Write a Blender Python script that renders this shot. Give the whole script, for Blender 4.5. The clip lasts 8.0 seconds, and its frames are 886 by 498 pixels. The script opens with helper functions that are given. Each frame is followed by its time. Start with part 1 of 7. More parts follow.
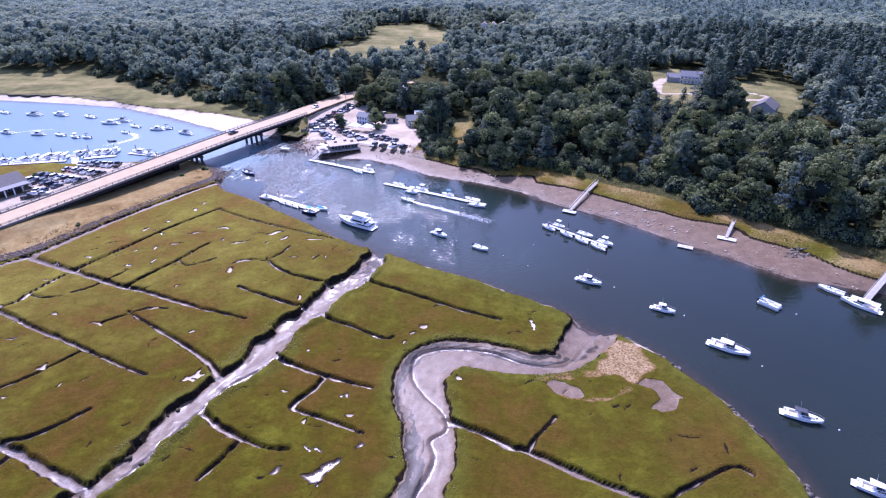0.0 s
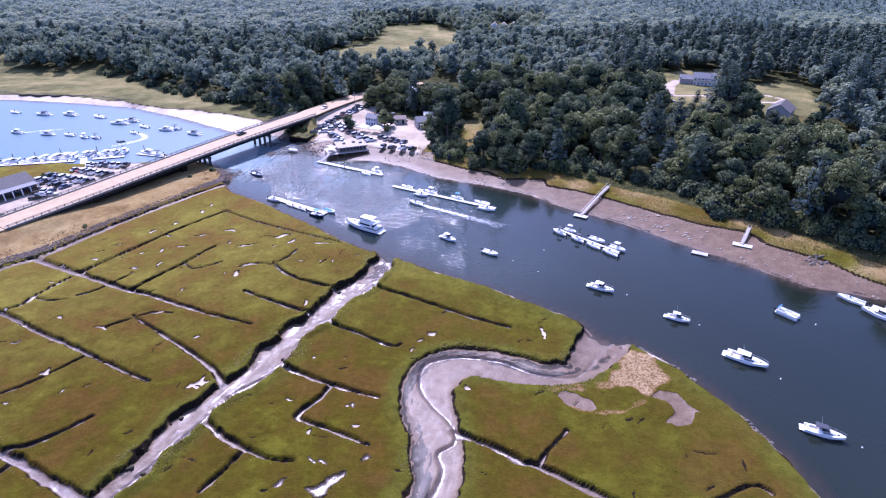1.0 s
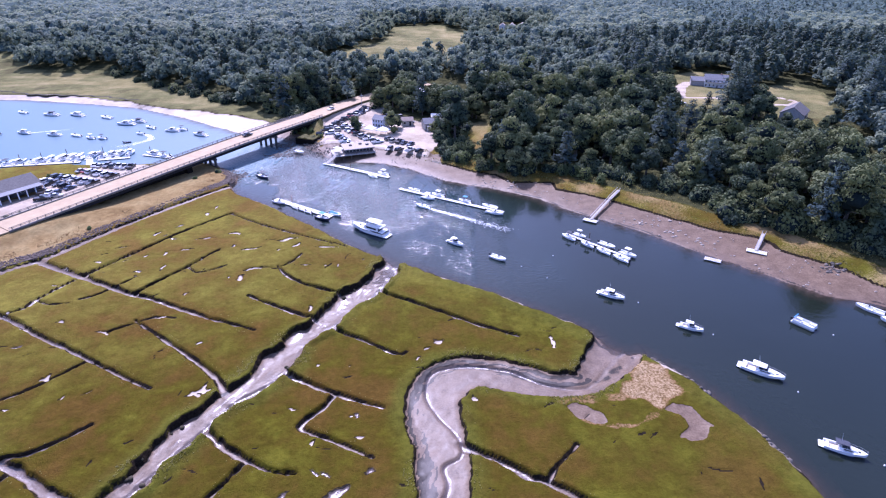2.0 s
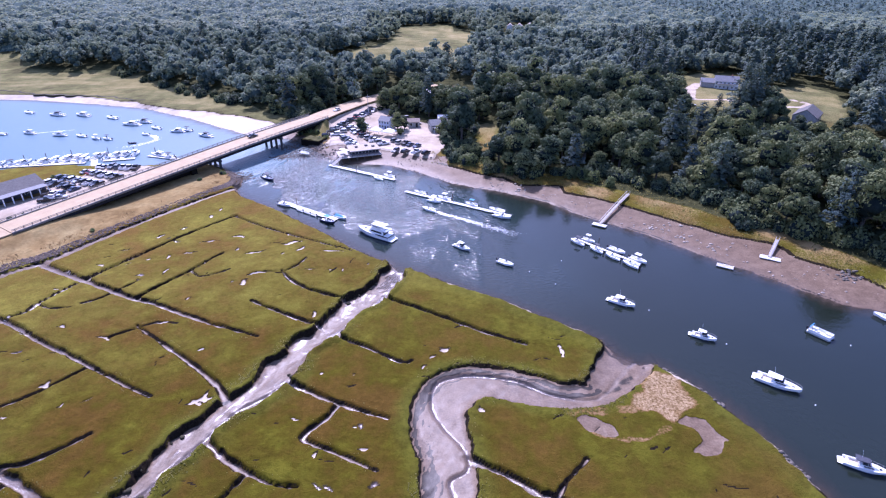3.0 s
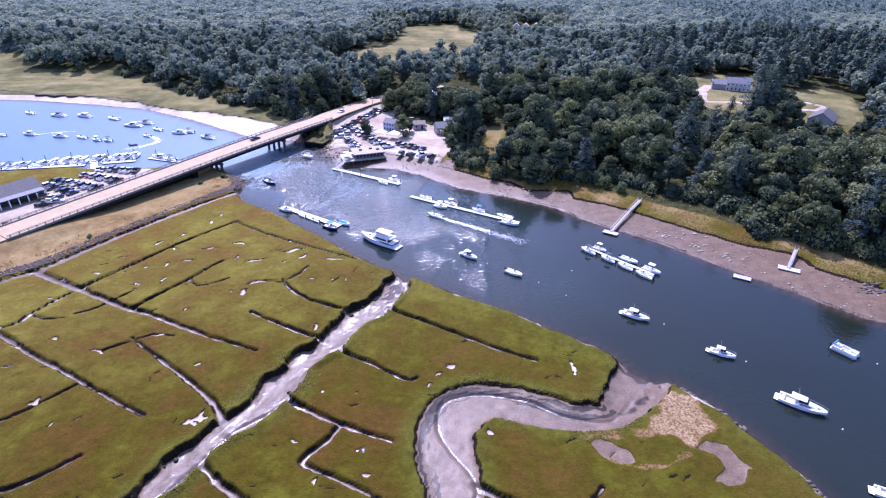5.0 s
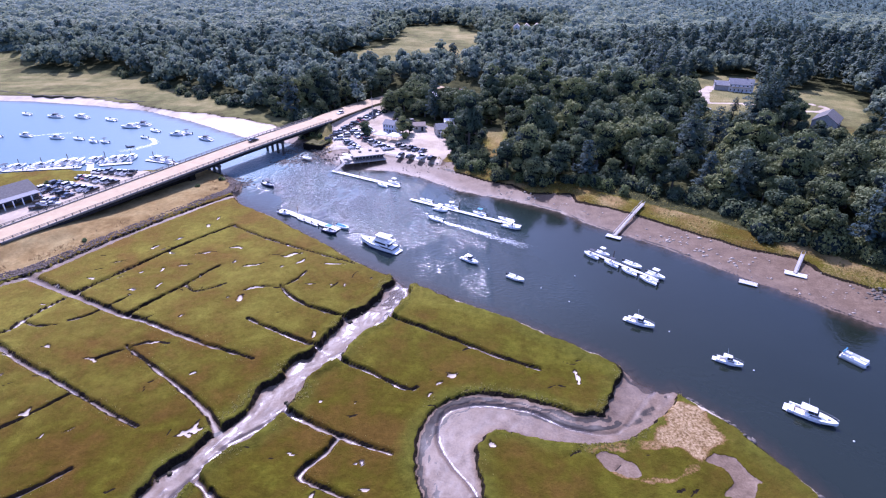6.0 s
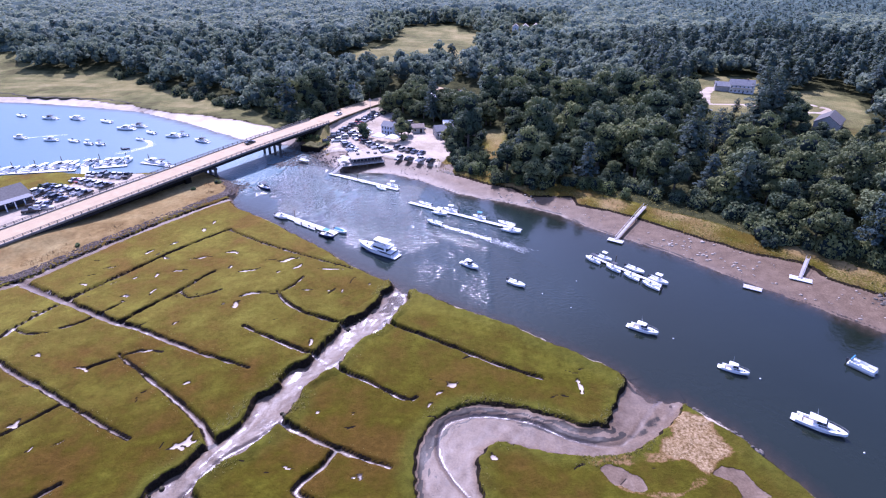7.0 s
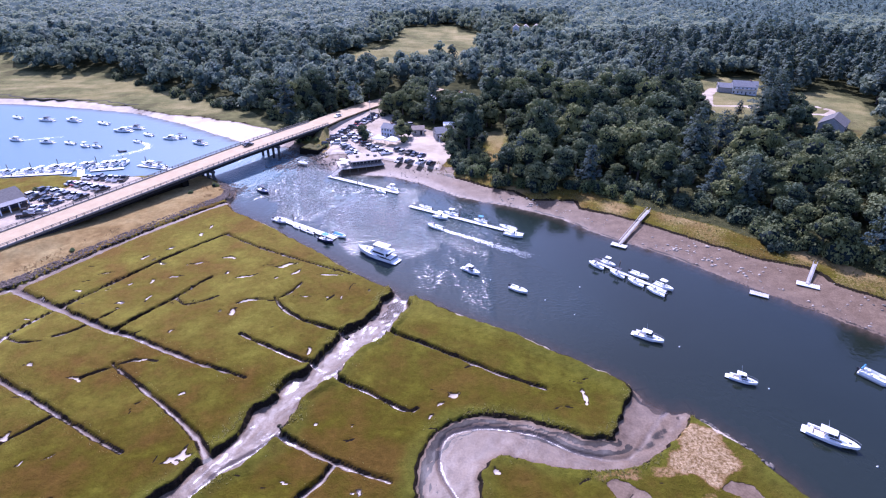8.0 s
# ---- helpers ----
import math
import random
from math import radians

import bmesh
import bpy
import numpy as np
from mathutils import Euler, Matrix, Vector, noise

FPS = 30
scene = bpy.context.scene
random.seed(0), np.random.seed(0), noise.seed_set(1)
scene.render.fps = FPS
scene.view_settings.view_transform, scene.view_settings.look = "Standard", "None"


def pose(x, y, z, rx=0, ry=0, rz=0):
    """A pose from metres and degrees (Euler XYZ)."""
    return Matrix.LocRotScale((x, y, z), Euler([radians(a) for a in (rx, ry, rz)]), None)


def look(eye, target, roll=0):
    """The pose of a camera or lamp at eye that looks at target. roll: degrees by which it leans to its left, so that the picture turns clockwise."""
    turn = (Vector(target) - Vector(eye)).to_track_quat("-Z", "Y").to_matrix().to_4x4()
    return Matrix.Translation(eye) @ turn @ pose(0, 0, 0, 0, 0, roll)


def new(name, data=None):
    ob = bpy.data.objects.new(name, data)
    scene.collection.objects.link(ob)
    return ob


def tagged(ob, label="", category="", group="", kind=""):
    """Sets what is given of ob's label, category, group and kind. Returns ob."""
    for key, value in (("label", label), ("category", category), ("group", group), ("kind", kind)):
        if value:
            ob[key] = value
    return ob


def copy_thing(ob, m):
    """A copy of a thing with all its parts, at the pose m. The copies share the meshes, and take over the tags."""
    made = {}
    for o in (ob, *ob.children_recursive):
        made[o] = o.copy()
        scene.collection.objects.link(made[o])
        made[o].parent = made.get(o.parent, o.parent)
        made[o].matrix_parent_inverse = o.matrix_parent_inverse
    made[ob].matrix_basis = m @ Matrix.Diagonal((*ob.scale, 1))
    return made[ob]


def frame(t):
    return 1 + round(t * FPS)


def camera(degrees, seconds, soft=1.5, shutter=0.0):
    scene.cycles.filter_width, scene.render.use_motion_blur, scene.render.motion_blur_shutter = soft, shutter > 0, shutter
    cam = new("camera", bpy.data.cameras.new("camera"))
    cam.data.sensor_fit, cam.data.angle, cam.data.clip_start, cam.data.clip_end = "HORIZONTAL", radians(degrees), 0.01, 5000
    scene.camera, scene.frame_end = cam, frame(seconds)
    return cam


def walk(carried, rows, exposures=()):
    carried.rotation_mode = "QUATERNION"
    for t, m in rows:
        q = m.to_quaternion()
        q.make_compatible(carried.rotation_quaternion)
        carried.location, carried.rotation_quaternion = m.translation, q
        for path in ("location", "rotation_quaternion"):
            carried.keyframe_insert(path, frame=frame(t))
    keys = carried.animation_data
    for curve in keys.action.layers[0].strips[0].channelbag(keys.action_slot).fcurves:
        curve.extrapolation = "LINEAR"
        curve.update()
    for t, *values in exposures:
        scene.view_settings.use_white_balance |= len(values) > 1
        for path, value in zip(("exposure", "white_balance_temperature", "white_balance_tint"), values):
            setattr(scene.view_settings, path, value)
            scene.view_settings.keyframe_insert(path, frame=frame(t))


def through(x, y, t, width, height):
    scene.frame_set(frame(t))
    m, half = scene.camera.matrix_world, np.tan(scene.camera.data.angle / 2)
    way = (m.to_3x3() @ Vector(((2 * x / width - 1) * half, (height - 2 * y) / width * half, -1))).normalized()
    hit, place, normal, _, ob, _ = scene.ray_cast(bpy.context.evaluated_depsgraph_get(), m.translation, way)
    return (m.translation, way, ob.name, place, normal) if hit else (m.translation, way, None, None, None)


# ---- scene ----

# ================= camera =================
cam = camera(77.5, 8.0, soft=1.15)
# seconds, x, y, z, yaw, pitch, roll
PATH = [
    (0.0, 0.00, 0.00, 80.00, 0.00, -28.32, 0.02),
    (0.5, -0.18, 1.50, 79.97, 0.49, -28.32, 0.01),
    (1.0, -0.27, 3.02, 79.91, 0.94, -28.31, 0.0),
    (1.5, -0.40, 4.56, 79.83, 1.32, -28.29, -0.01),
    (3.0, -0.90, 9.10, 79.62, 2.34, -28.26, -0.02),
    (3.5, -1.08, 10.58, 79.57, 2.60, -28.27, -0.02),
    (4.0, -1.30, 12.05, 79.60, 2.78, -28.31, -0.01),
    (4.5, -1.55, 13.51, 79.58, 2.82, -28.34, 0.01),
    (6.0, -2.13, 17.94, 79.40, 2.81, -28.33, 0.05),
    (6.5, -2.32, 19.38, 79.36, 2.69, -28.32, 0.05),
    (7.0, -2.52, 20.83, 79.33, 2.64, -28.32, 0.05),
    (7.5, -2.73, 22.30, 79.31, 2.61, -28.31, 0.05),
    (8.0, -2.94, 23.83, 79.29, 2.62, -28.29, 0.04),
]
walk(cam, [(t, pose(x, y, z, 90 + p, 0, yaw) @ pose(0, 0, 0, 0, 0, r)) for t, x, y, z, yaw, p, r in PATH], exposures=[(0.0, 0.72, 5270, 43), (8.0, 0.72, 5270, 43)])

# ================= sky and sun =================
SUN_UP, SUN_LEFT = radians(49.5), radians(17.6)
world = bpy.data.worlds.new("world")
scene.world = world
world.use_nodes = True
wn = world.node_tree
sky = wn.nodes.new("ShaderNodeTexSky")
sky.sky_type, sky.sun_disc = "NISHITA", False
sky.sun_elevation, sky.sun_rotation = SUN_UP, -SUN_LEFT
sky.dust_density, sky.air_density, sky.ozone_density = 1.5, 1.0, 2.5
wn.links.new(sky.outputs[0], wn.nodes["Background"].inputs[0])
wn.nodes["Background"].inputs[1].default_value = 0.175
sun_data = bpy.data.lights.new("sun", "SUN")
sun_data.energy, sun_data.angle, sun_data.color = 5.0, radians(0.55), (1.0, 0.955, 0.88)
sun = new("sun", sun_data)
SUN_DIR = Vector((-math.sin(SUN_LEFT) * math.cos(SUN_UP), math.cos(SUN_LEFT) * math.cos(SUN_UP), math.sin(SUN_UP)))
sun.matrix_world = look(SUN_DIR * 300, (0, 0, 0))

# ================= materials =================
def material(name, rough=0.7, metal=0.0, spec=0.5):
    m = bpy.data.materials.new(name)
    m.use_nodes = True
    p = m.node_tree.nodes["Principled BSDF"]
    p.inputs["Roughness"].default_value = rough
    p.inputs["Metallic"].default_value = metal
    p.inputs["Specular IOR Level"].default_value = spec
    return m, m.node_tree, p


def noise_node(nt, scale, detail=4.0, rough=0.55, stretch=None, turn=0.0):
    pos = nt.nodes.new("ShaderNodeNewGeometry")
    n = nt.nodes.new("ShaderNodeTexNoise")
    n.inputs["Scale"].default_value, n.inputs["Detail"].default_value, n.inputs["Roughness"].default_value = scale, detail, rough
    vector = pos.outputs["Position"]
    if stretch:
        m = nt.nodes.new("ShaderNodeMapping")
        m.inputs["Scale"].default_value, m.inputs["Rotation"].default_value = stretch, (0, 0, radians(turn))
        nt.links.new(vector, m.inputs["Vector"])
        vector = m.outputs[0]
    nt.links.new(vector, n.inputs["Vector"])
    return n.outputs["Fac"]


def ramp(nt, fac, *stops):
    r = nt.nodes.new("ShaderNodeValToRGB")
    els = r.color_ramp.elements
    while len(els) < len(stops):
        els.new(0.5)
    for e, (at, c) in zip(els, stops):
        e.position, e.color = at, (*c, 1)
    nt.links.new(fac, r.inputs[0])
    return r.outputs[0]


def mix(nt, fac, a, b, how="MIX"):
    m = nt.nodes.new("ShaderNodeMix")
    m.data_type, m.blend_type = "RGBA", how
    for sock, v in ((m.inputs["Factor"], fac), (m.inputs["A"], a), (m.inputs["B"], b)):
        if isinstance(v, (int, float)):
            sock.default_value = v
        elif isinstance(v, tuple):
            sock.default_value = (*v, 1)
        else:
            nt.links.new(v, sock)
    return m.outputs["Result"]


def math_node(nt, op, a, b=0.0, c=0.0):
    m = nt.nodes.new("ShaderNodeMath")
    m.operation = op
    for sock, v in zip(m.inputs, (a, b, c)):
        if isinstance(v, (int, float)):
            sock.default_value = v
        else:
            nt.links.new(v, sock)
    return m.outputs[0]


def step(nt, v, lo, hi):
    m = nt.nodes.new("ShaderNodeMapRange")
    m.interpolation_type = "SMOOTHSTEP"
    nt.links.new(v, m.inputs["Value"])
    m.inputs["From Min"].default_value, m.inputs["From Max"].default_value = lo, hi
    return m.outputs["Result"]


def bump(nt, p, height, strength, dist=0.1):
    b = nt.nodes.new("ShaderNodeBump")
    b.inputs["Strength"].default_value, b.inputs["Distance"].default_value = strength, dist
    nt.links.new(height, b.inputs["Height"])
    nt.links.new(b.outputs[0], p.inputs["Normal"])


def simple(name, c1, c2, scale=2.0, rough=0.6, metal=0.0, bumpy=0.2, spec=0.5):
    """A surface between two colours, with coarse and fine variation."""
    m, nt, p = material(name, rough, metal, spec)
    f = math_node(nt, "ADD", math_node(nt, "MULTIPLY", noise_node(nt, scale), 0.6), math_node(nt, "MULTIPLY", noise_node(nt, scale * 7), 0.4))
    nt.links.new(ramp(nt, f, (0.35, c1), (0.65, c2)), p.inputs["Base Color"])
    if bumpy:
        bump(nt, p, noise_node(nt, scale * 9), bumpy, 0.05)
    return m


def leafy(name, dark, mid, light, scale=0.05, through=0.45, lit=(0.13, 0.165, 0.065)):
    """Leaves: colour by tree, by leaf clump and by patches of the wood."""
    m, nt, p = material(name, 0.72, 0, 0.16)
    info = nt.nodes.new("ShaderNodeObjectInfo")
    geo = nt.nodes.new("ShaderNodeNewGeometry")
    a = math_node(nt, "MULTIPLY", info.outputs["Random"], 0.45)
    b = math_node(nt, "MULTIPLY", geo.outputs["Random Per Island"], 0.07)
    c = math_node(nt, "MULTIPLY", noise_node(nt, scale, 3), 0.75)
    f = math_node(nt, "ADD", math_node(nt, "ADD", a, b), math_node(nt, "SUBTRACT", c, 0.11))
    col = ramp(nt, f, (0.1, dark), (0.5, mid), (0.95, light))
    # some trees stand out olive, others deep green
    own = math_node(nt, "FRACT", math_node(nt, "MULTIPLY", info.outputs["Random"], 17.3))
    kindred = math_node(nt, "MULTIPLY", step(nt, math_node(nt, "ADD", math_node(nt, "MULTIPLY", own, 0.45), math_node(nt, "MULTIPLY", noise_node(nt, 0.06, 2), 0.75)), 0.5, 0.75), 0.6)
    col = mix(nt, kindred, col, mix(nt, 0.55, col, light))
    warm = mix(nt, kindred, (1.0, 1.0, 1.0), (1.12, 1.03, 0.7))
    col = mix(nt, 1.0, col, warm, "MULTIPLY")
    nt.links.new(col, p.inputs["Base Color"])
    glow = nt.nodes.new("ShaderNodeBsdfTranslucent")
    nt.links.new(mix(nt, 0.5, col, lit), glow.inputs["Color"])
    both = nt.nodes.new("ShaderNodeMixShader")
    both.inputs[0].default_value = through
    nt.links.new(p.outputs[0], both.inputs[1])
    nt.links.new(glow.outputs[0], both.inputs[2])
    nt.links.new(both.outputs[0], nt.nodes["Material Output"].inputs["Surface"])
    return m


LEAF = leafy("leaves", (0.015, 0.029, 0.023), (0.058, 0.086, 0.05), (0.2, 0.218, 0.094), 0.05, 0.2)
# distance haze is painted into these paler, bluer leaf colours
LEAF_HAZE = leafy("hazy_wood_leaves", (0.088, 0.134, 0.124), (0.165, 0.215, 0.18), (0.275, 0.305, 0.2), 0.05, 0.42, (0.2, 0.245, 0.17))
NEEDLE = leafy("needles", (0.018, 0.038, 0.042), (0.037, 0.068, 0.069), (0.08, 0.115, 0.095), 0.05, 0.22)
# near-black: the shade inside the crowns is put into this colour
CORE_SHADE = simple("inner_foliage", (0.006, 0.012, 0.013), (0.014, 0.025, 0.024), 1.2, 0.9, 0, 0.4, 0.1)
# canopy base: darker than its leaves for shade, lifted and blued for haze
HAZE_CORE = simple("hazy_inner_foliage", (0.04, 0.068, 0.064), (0.078, 0.114, 0.096), 0.12, 0.9, 0, 0.4, 0.1)
# shade between the leaf clumps of the stands, painted as a darker green
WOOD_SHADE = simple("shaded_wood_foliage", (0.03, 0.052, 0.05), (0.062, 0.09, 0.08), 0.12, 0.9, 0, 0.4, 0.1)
BARK = simple("bark", (0.05, 0.04, 0.032), (0.14, 0.12, 0.1), 3, 0.9, 0, 0.6)
CONCRETE_DARK = simple("stained_concrete", (0.1, 0.093, 0.085), (0.2, 0.185, 0.165), 0.5, 0.9)
# concrete darkened so that the piers' backlit shade lies in the colour
PIER_BACKLIT = simple("backlit_concrete", (0.03, 0.03, 0.032), (0.07, 0.068, 0.066), 0.5, 0.9)
ROADWAY = simple("road_surface", (0.285, 0.207, 0.115), (0.37, 0.28, 0.162), 0.35, 0.85, 0, 0.1)
STEEL = simple("galvanised_steel", (0.3, 0.31, 0.32), (0.45, 0.46, 0.47), 2, 0.45, 0.7)
STEEL_DARK = simple("dark_painted_steel", (0.012, 0.013, 0.015), (0.03, 0.03, 0.033), 1, 0.7, 0, 0.2, 0.1)
GELCOAT = simple("white_gelcoat", (0.74, 0.75, 0.76), (0.84, 0.84, 0.83), 1.5, 0.22, 0, 0.0)
GELCOAT_GREY = simple("grey_deck", (0.5, 0.51, 0.52), (0.62, 0.62, 0.6), 2, 0.6)
NAVY = simple("navy_hull_paint", (0.012, 0.018, 0.045), (0.02, 0.028, 0.07), 1, 0.3, 0, 0)
GLASS_DARK = simple("tinted_glass", (0.012, 0.016, 0.022), (0.03, 0.036, 0.045), 1, 0.08, 0, 0)
CANVAS_BLUE = simple("blue_canvas", (0.03, 0.16, 0.3), (0.06, 0.26, 0.42), 2, 0.8)
CANVAS_WHITE = simple("white_canvas", (0.68, 0.68, 0.66), (0.82, 0.82, 0.8), 2, 0.75)
CANVAS_DARK = simple("dark_canvas", (0.02, 0.025, 0.04), (0.05, 0.055, 0.07), 2, 0.8)
ENGINE = simple("engine_cowling", (0.015, 0.015, 0.018), (0.05, 0.05, 0.055), 2, 0.3, 0, 0)
VINYL = simple("tan_vinyl", (0.4, 0.34, 0.26), (0.55, 0.48, 0.38), 3, 0.6)
DOCK_WOOD = simple("weathered_decking", (0.42, 0.4, 0.36), (0.62, 0.59, 0.54), 1.4, 0.85, 0, 0.4)
GANG_WOOD = simple("silvered_planks", (0.26, 0.24, 0.21), (0.42, 0.39, 0.35), 1.4, 0.85, 0, 0.4)
DOCK_FLOAT = simple("dark_float", (0.03, 0.03, 0.03), (0.08, 0.075, 0.07), 2, 0.7)
PILE = simple("tarred_pile", (0.05, 0.04, 0.03), (0.15, 0.12, 0.09), 2, 0.9)
ROCK = simple("riprap_stone", (0.036, 0.026, 0.019), (0.14, 0.103, 0.078), 1.3, 0.9, 0, 0.7)
ROCK_PALE = simple("pale_shore_stone", (0.22, 0.185, 0.15), (0.38, 0.33, 0.27), 1.3, 0.9, 0, 0.6)
ROCK_DARK = simple("weedy_stone", (0.05, 0.045, 0.035), (0.14, 0.12, 0.1), 1.3, 0.9, 0, 0.7)
ROOF_GREY = simple("grey_shingles", (0.12, 0.125, 0.135), (0.2, 0.205, 0.22), 1.5, 0.85, 0, 0.5)
ROOF_DARK = simple("weathered_dark_shingles", (0.06, 0.057, 0.056), (0.11, 0.105, 0.1), 1.5, 0.9, 0, 0.5)
ROOF_BROWN = simple("brown_shingles", (0.2, 0.15, 0.12), (0.32, 0.26, 0.21), 1.5, 0.85, 0, 0.5)
ROOF_PALE = simple("pale_gravelled_roof", (0.26, 0.22, 0.18), (0.38, 0.33, 0.28), 1.5, 0.9, 0, 0.4)
CLAP_WHITE = simple("white_clapboard", (0.62, 0.63, 0.64), (0.76, 0.76, 0.75), 1.2, 0.7)
CLAP_DARK = simple("dark_stained_boards", (0.035, 0.04, 0.055), (0.07, 0.075, 0.095), 1.2, 0.8)
CLAP_BLUE = simple("pale_blue_clapboard", (0.34, 0.42, 0.55), (0.46, 0.54, 0.66), 1.2, 0.7)
CLAP_GREY = simple("weathered_grey_shingle", (0.27, 0.26, 0.25), (0.4, 0.39, 0.37), 1.2, 0.85)
# black of the crib's timber, and of the shade painted under the bridge deck
BLACK_TIMBER_SHADE = simple("black_timber_and_shade", (0.006, 0.006, 0.005), (0.016, 0.014, 0.012), 1.0, 0.95, 0, 0.2, 0.05)
BRICK = simple("red_brick", (0.22, 0.09, 0.06), (0.35, 0.17, 0.12), 2.5, 0.85)
PEAT = simple("dark_peat", (0.02, 0.015, 0.01), (0.055, 0.05, 0.02), 1.5, 0.95, 0, 0.5)
TYRE = simple("tyre_rubber", (0.015, 0.015, 0.015), (0.035, 0.035, 0.035), 3, 0.9)
PAINT = {
    "white": simple("white_car_paint", (0.66, 0.66, 0.66), (0.78, 0.78, 0.78), 1, 0.25, 0, 0),
    "silver": simple("silver_car_paint", (0.36, 0.37, 0.39), (0.46, 0.47, 0.49), 1, 0.28, 0.5, 0),
    "black": simple("black_car_paint", (0.012, 0.012, 0.014), (0.03, 0.03, 0.034), 1, 0.2, 0, 0),
    "blue": simple("blue_car_paint", (0.025, 0.04, 0.085), (0.045, 0.065, 0.12), 1, 0.22, 0, 0),
    "red": simple("red_car_paint", (0.2, 0.02, 0.02), (0.3, 0.04, 0.03), 1, 0.22, 0, 0),
    "grey": simple("grey_car_paint", (0.1, 0.105, 0.115), (0.16, 0.165, 0.175), 1, 0.25, 0.3, 0),
}
LAMP_GLASS = simple("lamp_lens", (0.5, 0.5, 0.5), (0.7, 0.7, 0.7), 2, 0.1, 0, 0)
FOAM = simple("churned_foam", (0.62, 0.66, 0.7), (0.85, 0.87, 0.88), 1.5, 0.6, 0, 0.4)
REED = leafy("tall_marsh_reed", (0.13, 0.12, 0.04), (0.19, 0.175, 0.06), (0.25, 0.23, 0.085), 0.3, 0.6, (0.24, 0.22, 0.08))
HAY = leafy("dry_weeds", (0.15, 0.1, 0.05), (0.25, 0.175, 0.09), (0.36, 0.27, 0.15), 0.3, 0.5, (0.3, 0.22, 0.12))
BUSH = leafy("bush_leaves", (0.06, 0.09, 0.04), (0.1, 0.14, 0.06), (0.17, 0.2, 0.09), 0.1)
BUOY = simple("white_buoy", (0.75, 0.75, 0.74), (0.85, 0.85, 0.84), 3, 0.4, 0, 0)


def ground_material():
    m, nt, p = material("ground", 0.9)
    at = nt.nodes.new("ShaderNodeAttribute")
    at.attribute_name = "zone"
    z1 = nt.nodes.new("ShaderNodeSeparateColor")
    nt.links.new(at.outputs["Color"], z1.inputs[0])
    at2 = nt.nodes.new("ShaderNodeAttribute")
    at2.attribute_name = "zone_b"
    z2 = nt.nodes.new("ShaderNodeSeparateColor")
    nt.links.new(at2.outputs["Color"], z2.inputs[0])
    mud, dry, floor = z1.outputs
    wet, gravel, wrack = z2.outputs
    n05, n2, n12 = noise_node(nt, 0.05, 4), noise_node(nt, 0.35, 5, 0.6), noise_node(nt, 2.2, 5, 0.65)
    ragged = math_node(nt, "MULTIPLY", math_node(nt, "SUBTRACT", n12, 0.5), 0.5)

    def edge(v):
        return step(nt, math_node(nt, "ADD", v, ragged), 0.4, 0.6)

    # cordgrass: broad drifts of green, yellow and brown, broken by fine tufts
    drift = math_node(nt, "ADD", math_node(nt, "ADD", math_node(nt, "MULTIPLY", n05, 0.5), math_node(nt, "MULTIPLY", noise_node(nt, 0.16, 3), 0.3)), math_node(nt, "MULTIPLY", n2, 0.2))
    grass = ramp(nt, drift, (0.4, (0.085, 0.05, 0.01)), (0.455, (0.077, 0.05, 0.008)), (0.5, (0.066, 0.05, 0.006)), (0.55, (0.072, 0.061, 0.006)), (0.605, (0.09, 0.083, 0.008)))
    lush = math_node(nt, "MULTIPLY", at.outputs["Alpha"], 1.0)
    grass = mix(nt, lush, grass, ramp(nt, n2, (0.35, (0.066, 0.067, 0.01)), (0.65, (0.105, 0.107, 0.015))))
    # paler, yellower grass towards the causeway, with distant sheen and haze in its colour
    where = nt.nodes.new("ShaderNodeSeparateXYZ")
    nt.links.new(nt.nodes.new("ShaderNodeNewGeometry").outputs["Position"], where.inputs[0])
    pale_sheen = math_node(nt, "SUBTRACT", where.outputs[1], math_node(nt, "MULTIPLY", where.outputs[0], 0.6))
    pale_sheen = step(nt, math_node(nt, "ADD", pale_sheen, math_node(nt, "MULTIPLY", math_node(nt, "SUBTRACT", n05, 0.5), 120)), 105, 215)
    grass = mix(nt, math_node(nt, "MULTIPLY", pale_sheen, 0.8), grass, ramp(nt, drift, (0.4, (0.14, 0.086, 0.022)), (0.5, (0.14, 0.108, 0.021)), (0.6, (0.172, 0.146, 0.027))))
    clumps = math_node(nt, "ADD", math_node(nt, "MULTIPLY", noise_node(nt, 0.9, 4, 0.6), 0.6), math_node(nt, "MULTIPLY", noise_node(nt, 0.28, 3), 0.4))
    grass = mix(nt, 0.45, grass, ramp(nt, clumps, (0.36, (0.3, 0.3, 0.3)), (0.64, (0.68, 0.68, 0.68))), "OVERLAY")
    grass = mix(nt, 0.28, grass, ramp(nt, n12, (0.3, (0.35, 0.35, 0.35)), (0.7, (0.7, 0.7, 0.7))), "OVERLAY")
    mudcol = ramp(nt, math_node(nt, "ADD", math_node(nt, "MULTIPLY", n2, 0.5), math_node(nt, "MULTIPLY", n12, 0.5)), (0.35, (0.078, 0.052, 0.033)), (0.5, (0.125, 0.086, 0.056)), (0.68, (0.182, 0.132, 0.09)))
    drycol = ramp(nt, drift, (0.38, (0.155, 0.102, 0.04)), (0.5, (0.235, 0.165, 0.07)), (0.64, (0.285, 0.222, 0.102)))
    drycol = mix(nt, 0.6, drycol, ramp(nt, clumps, (0.36, (0.32, 0.32, 0.32)), (0.64, (0.66, 0.66, 0.66))), "OVERLAY")
    # paler, greener hay meadow on higher ground beyond the river, haze in its colour
    upland = step(nt, where.outputs[1], 255, 285)
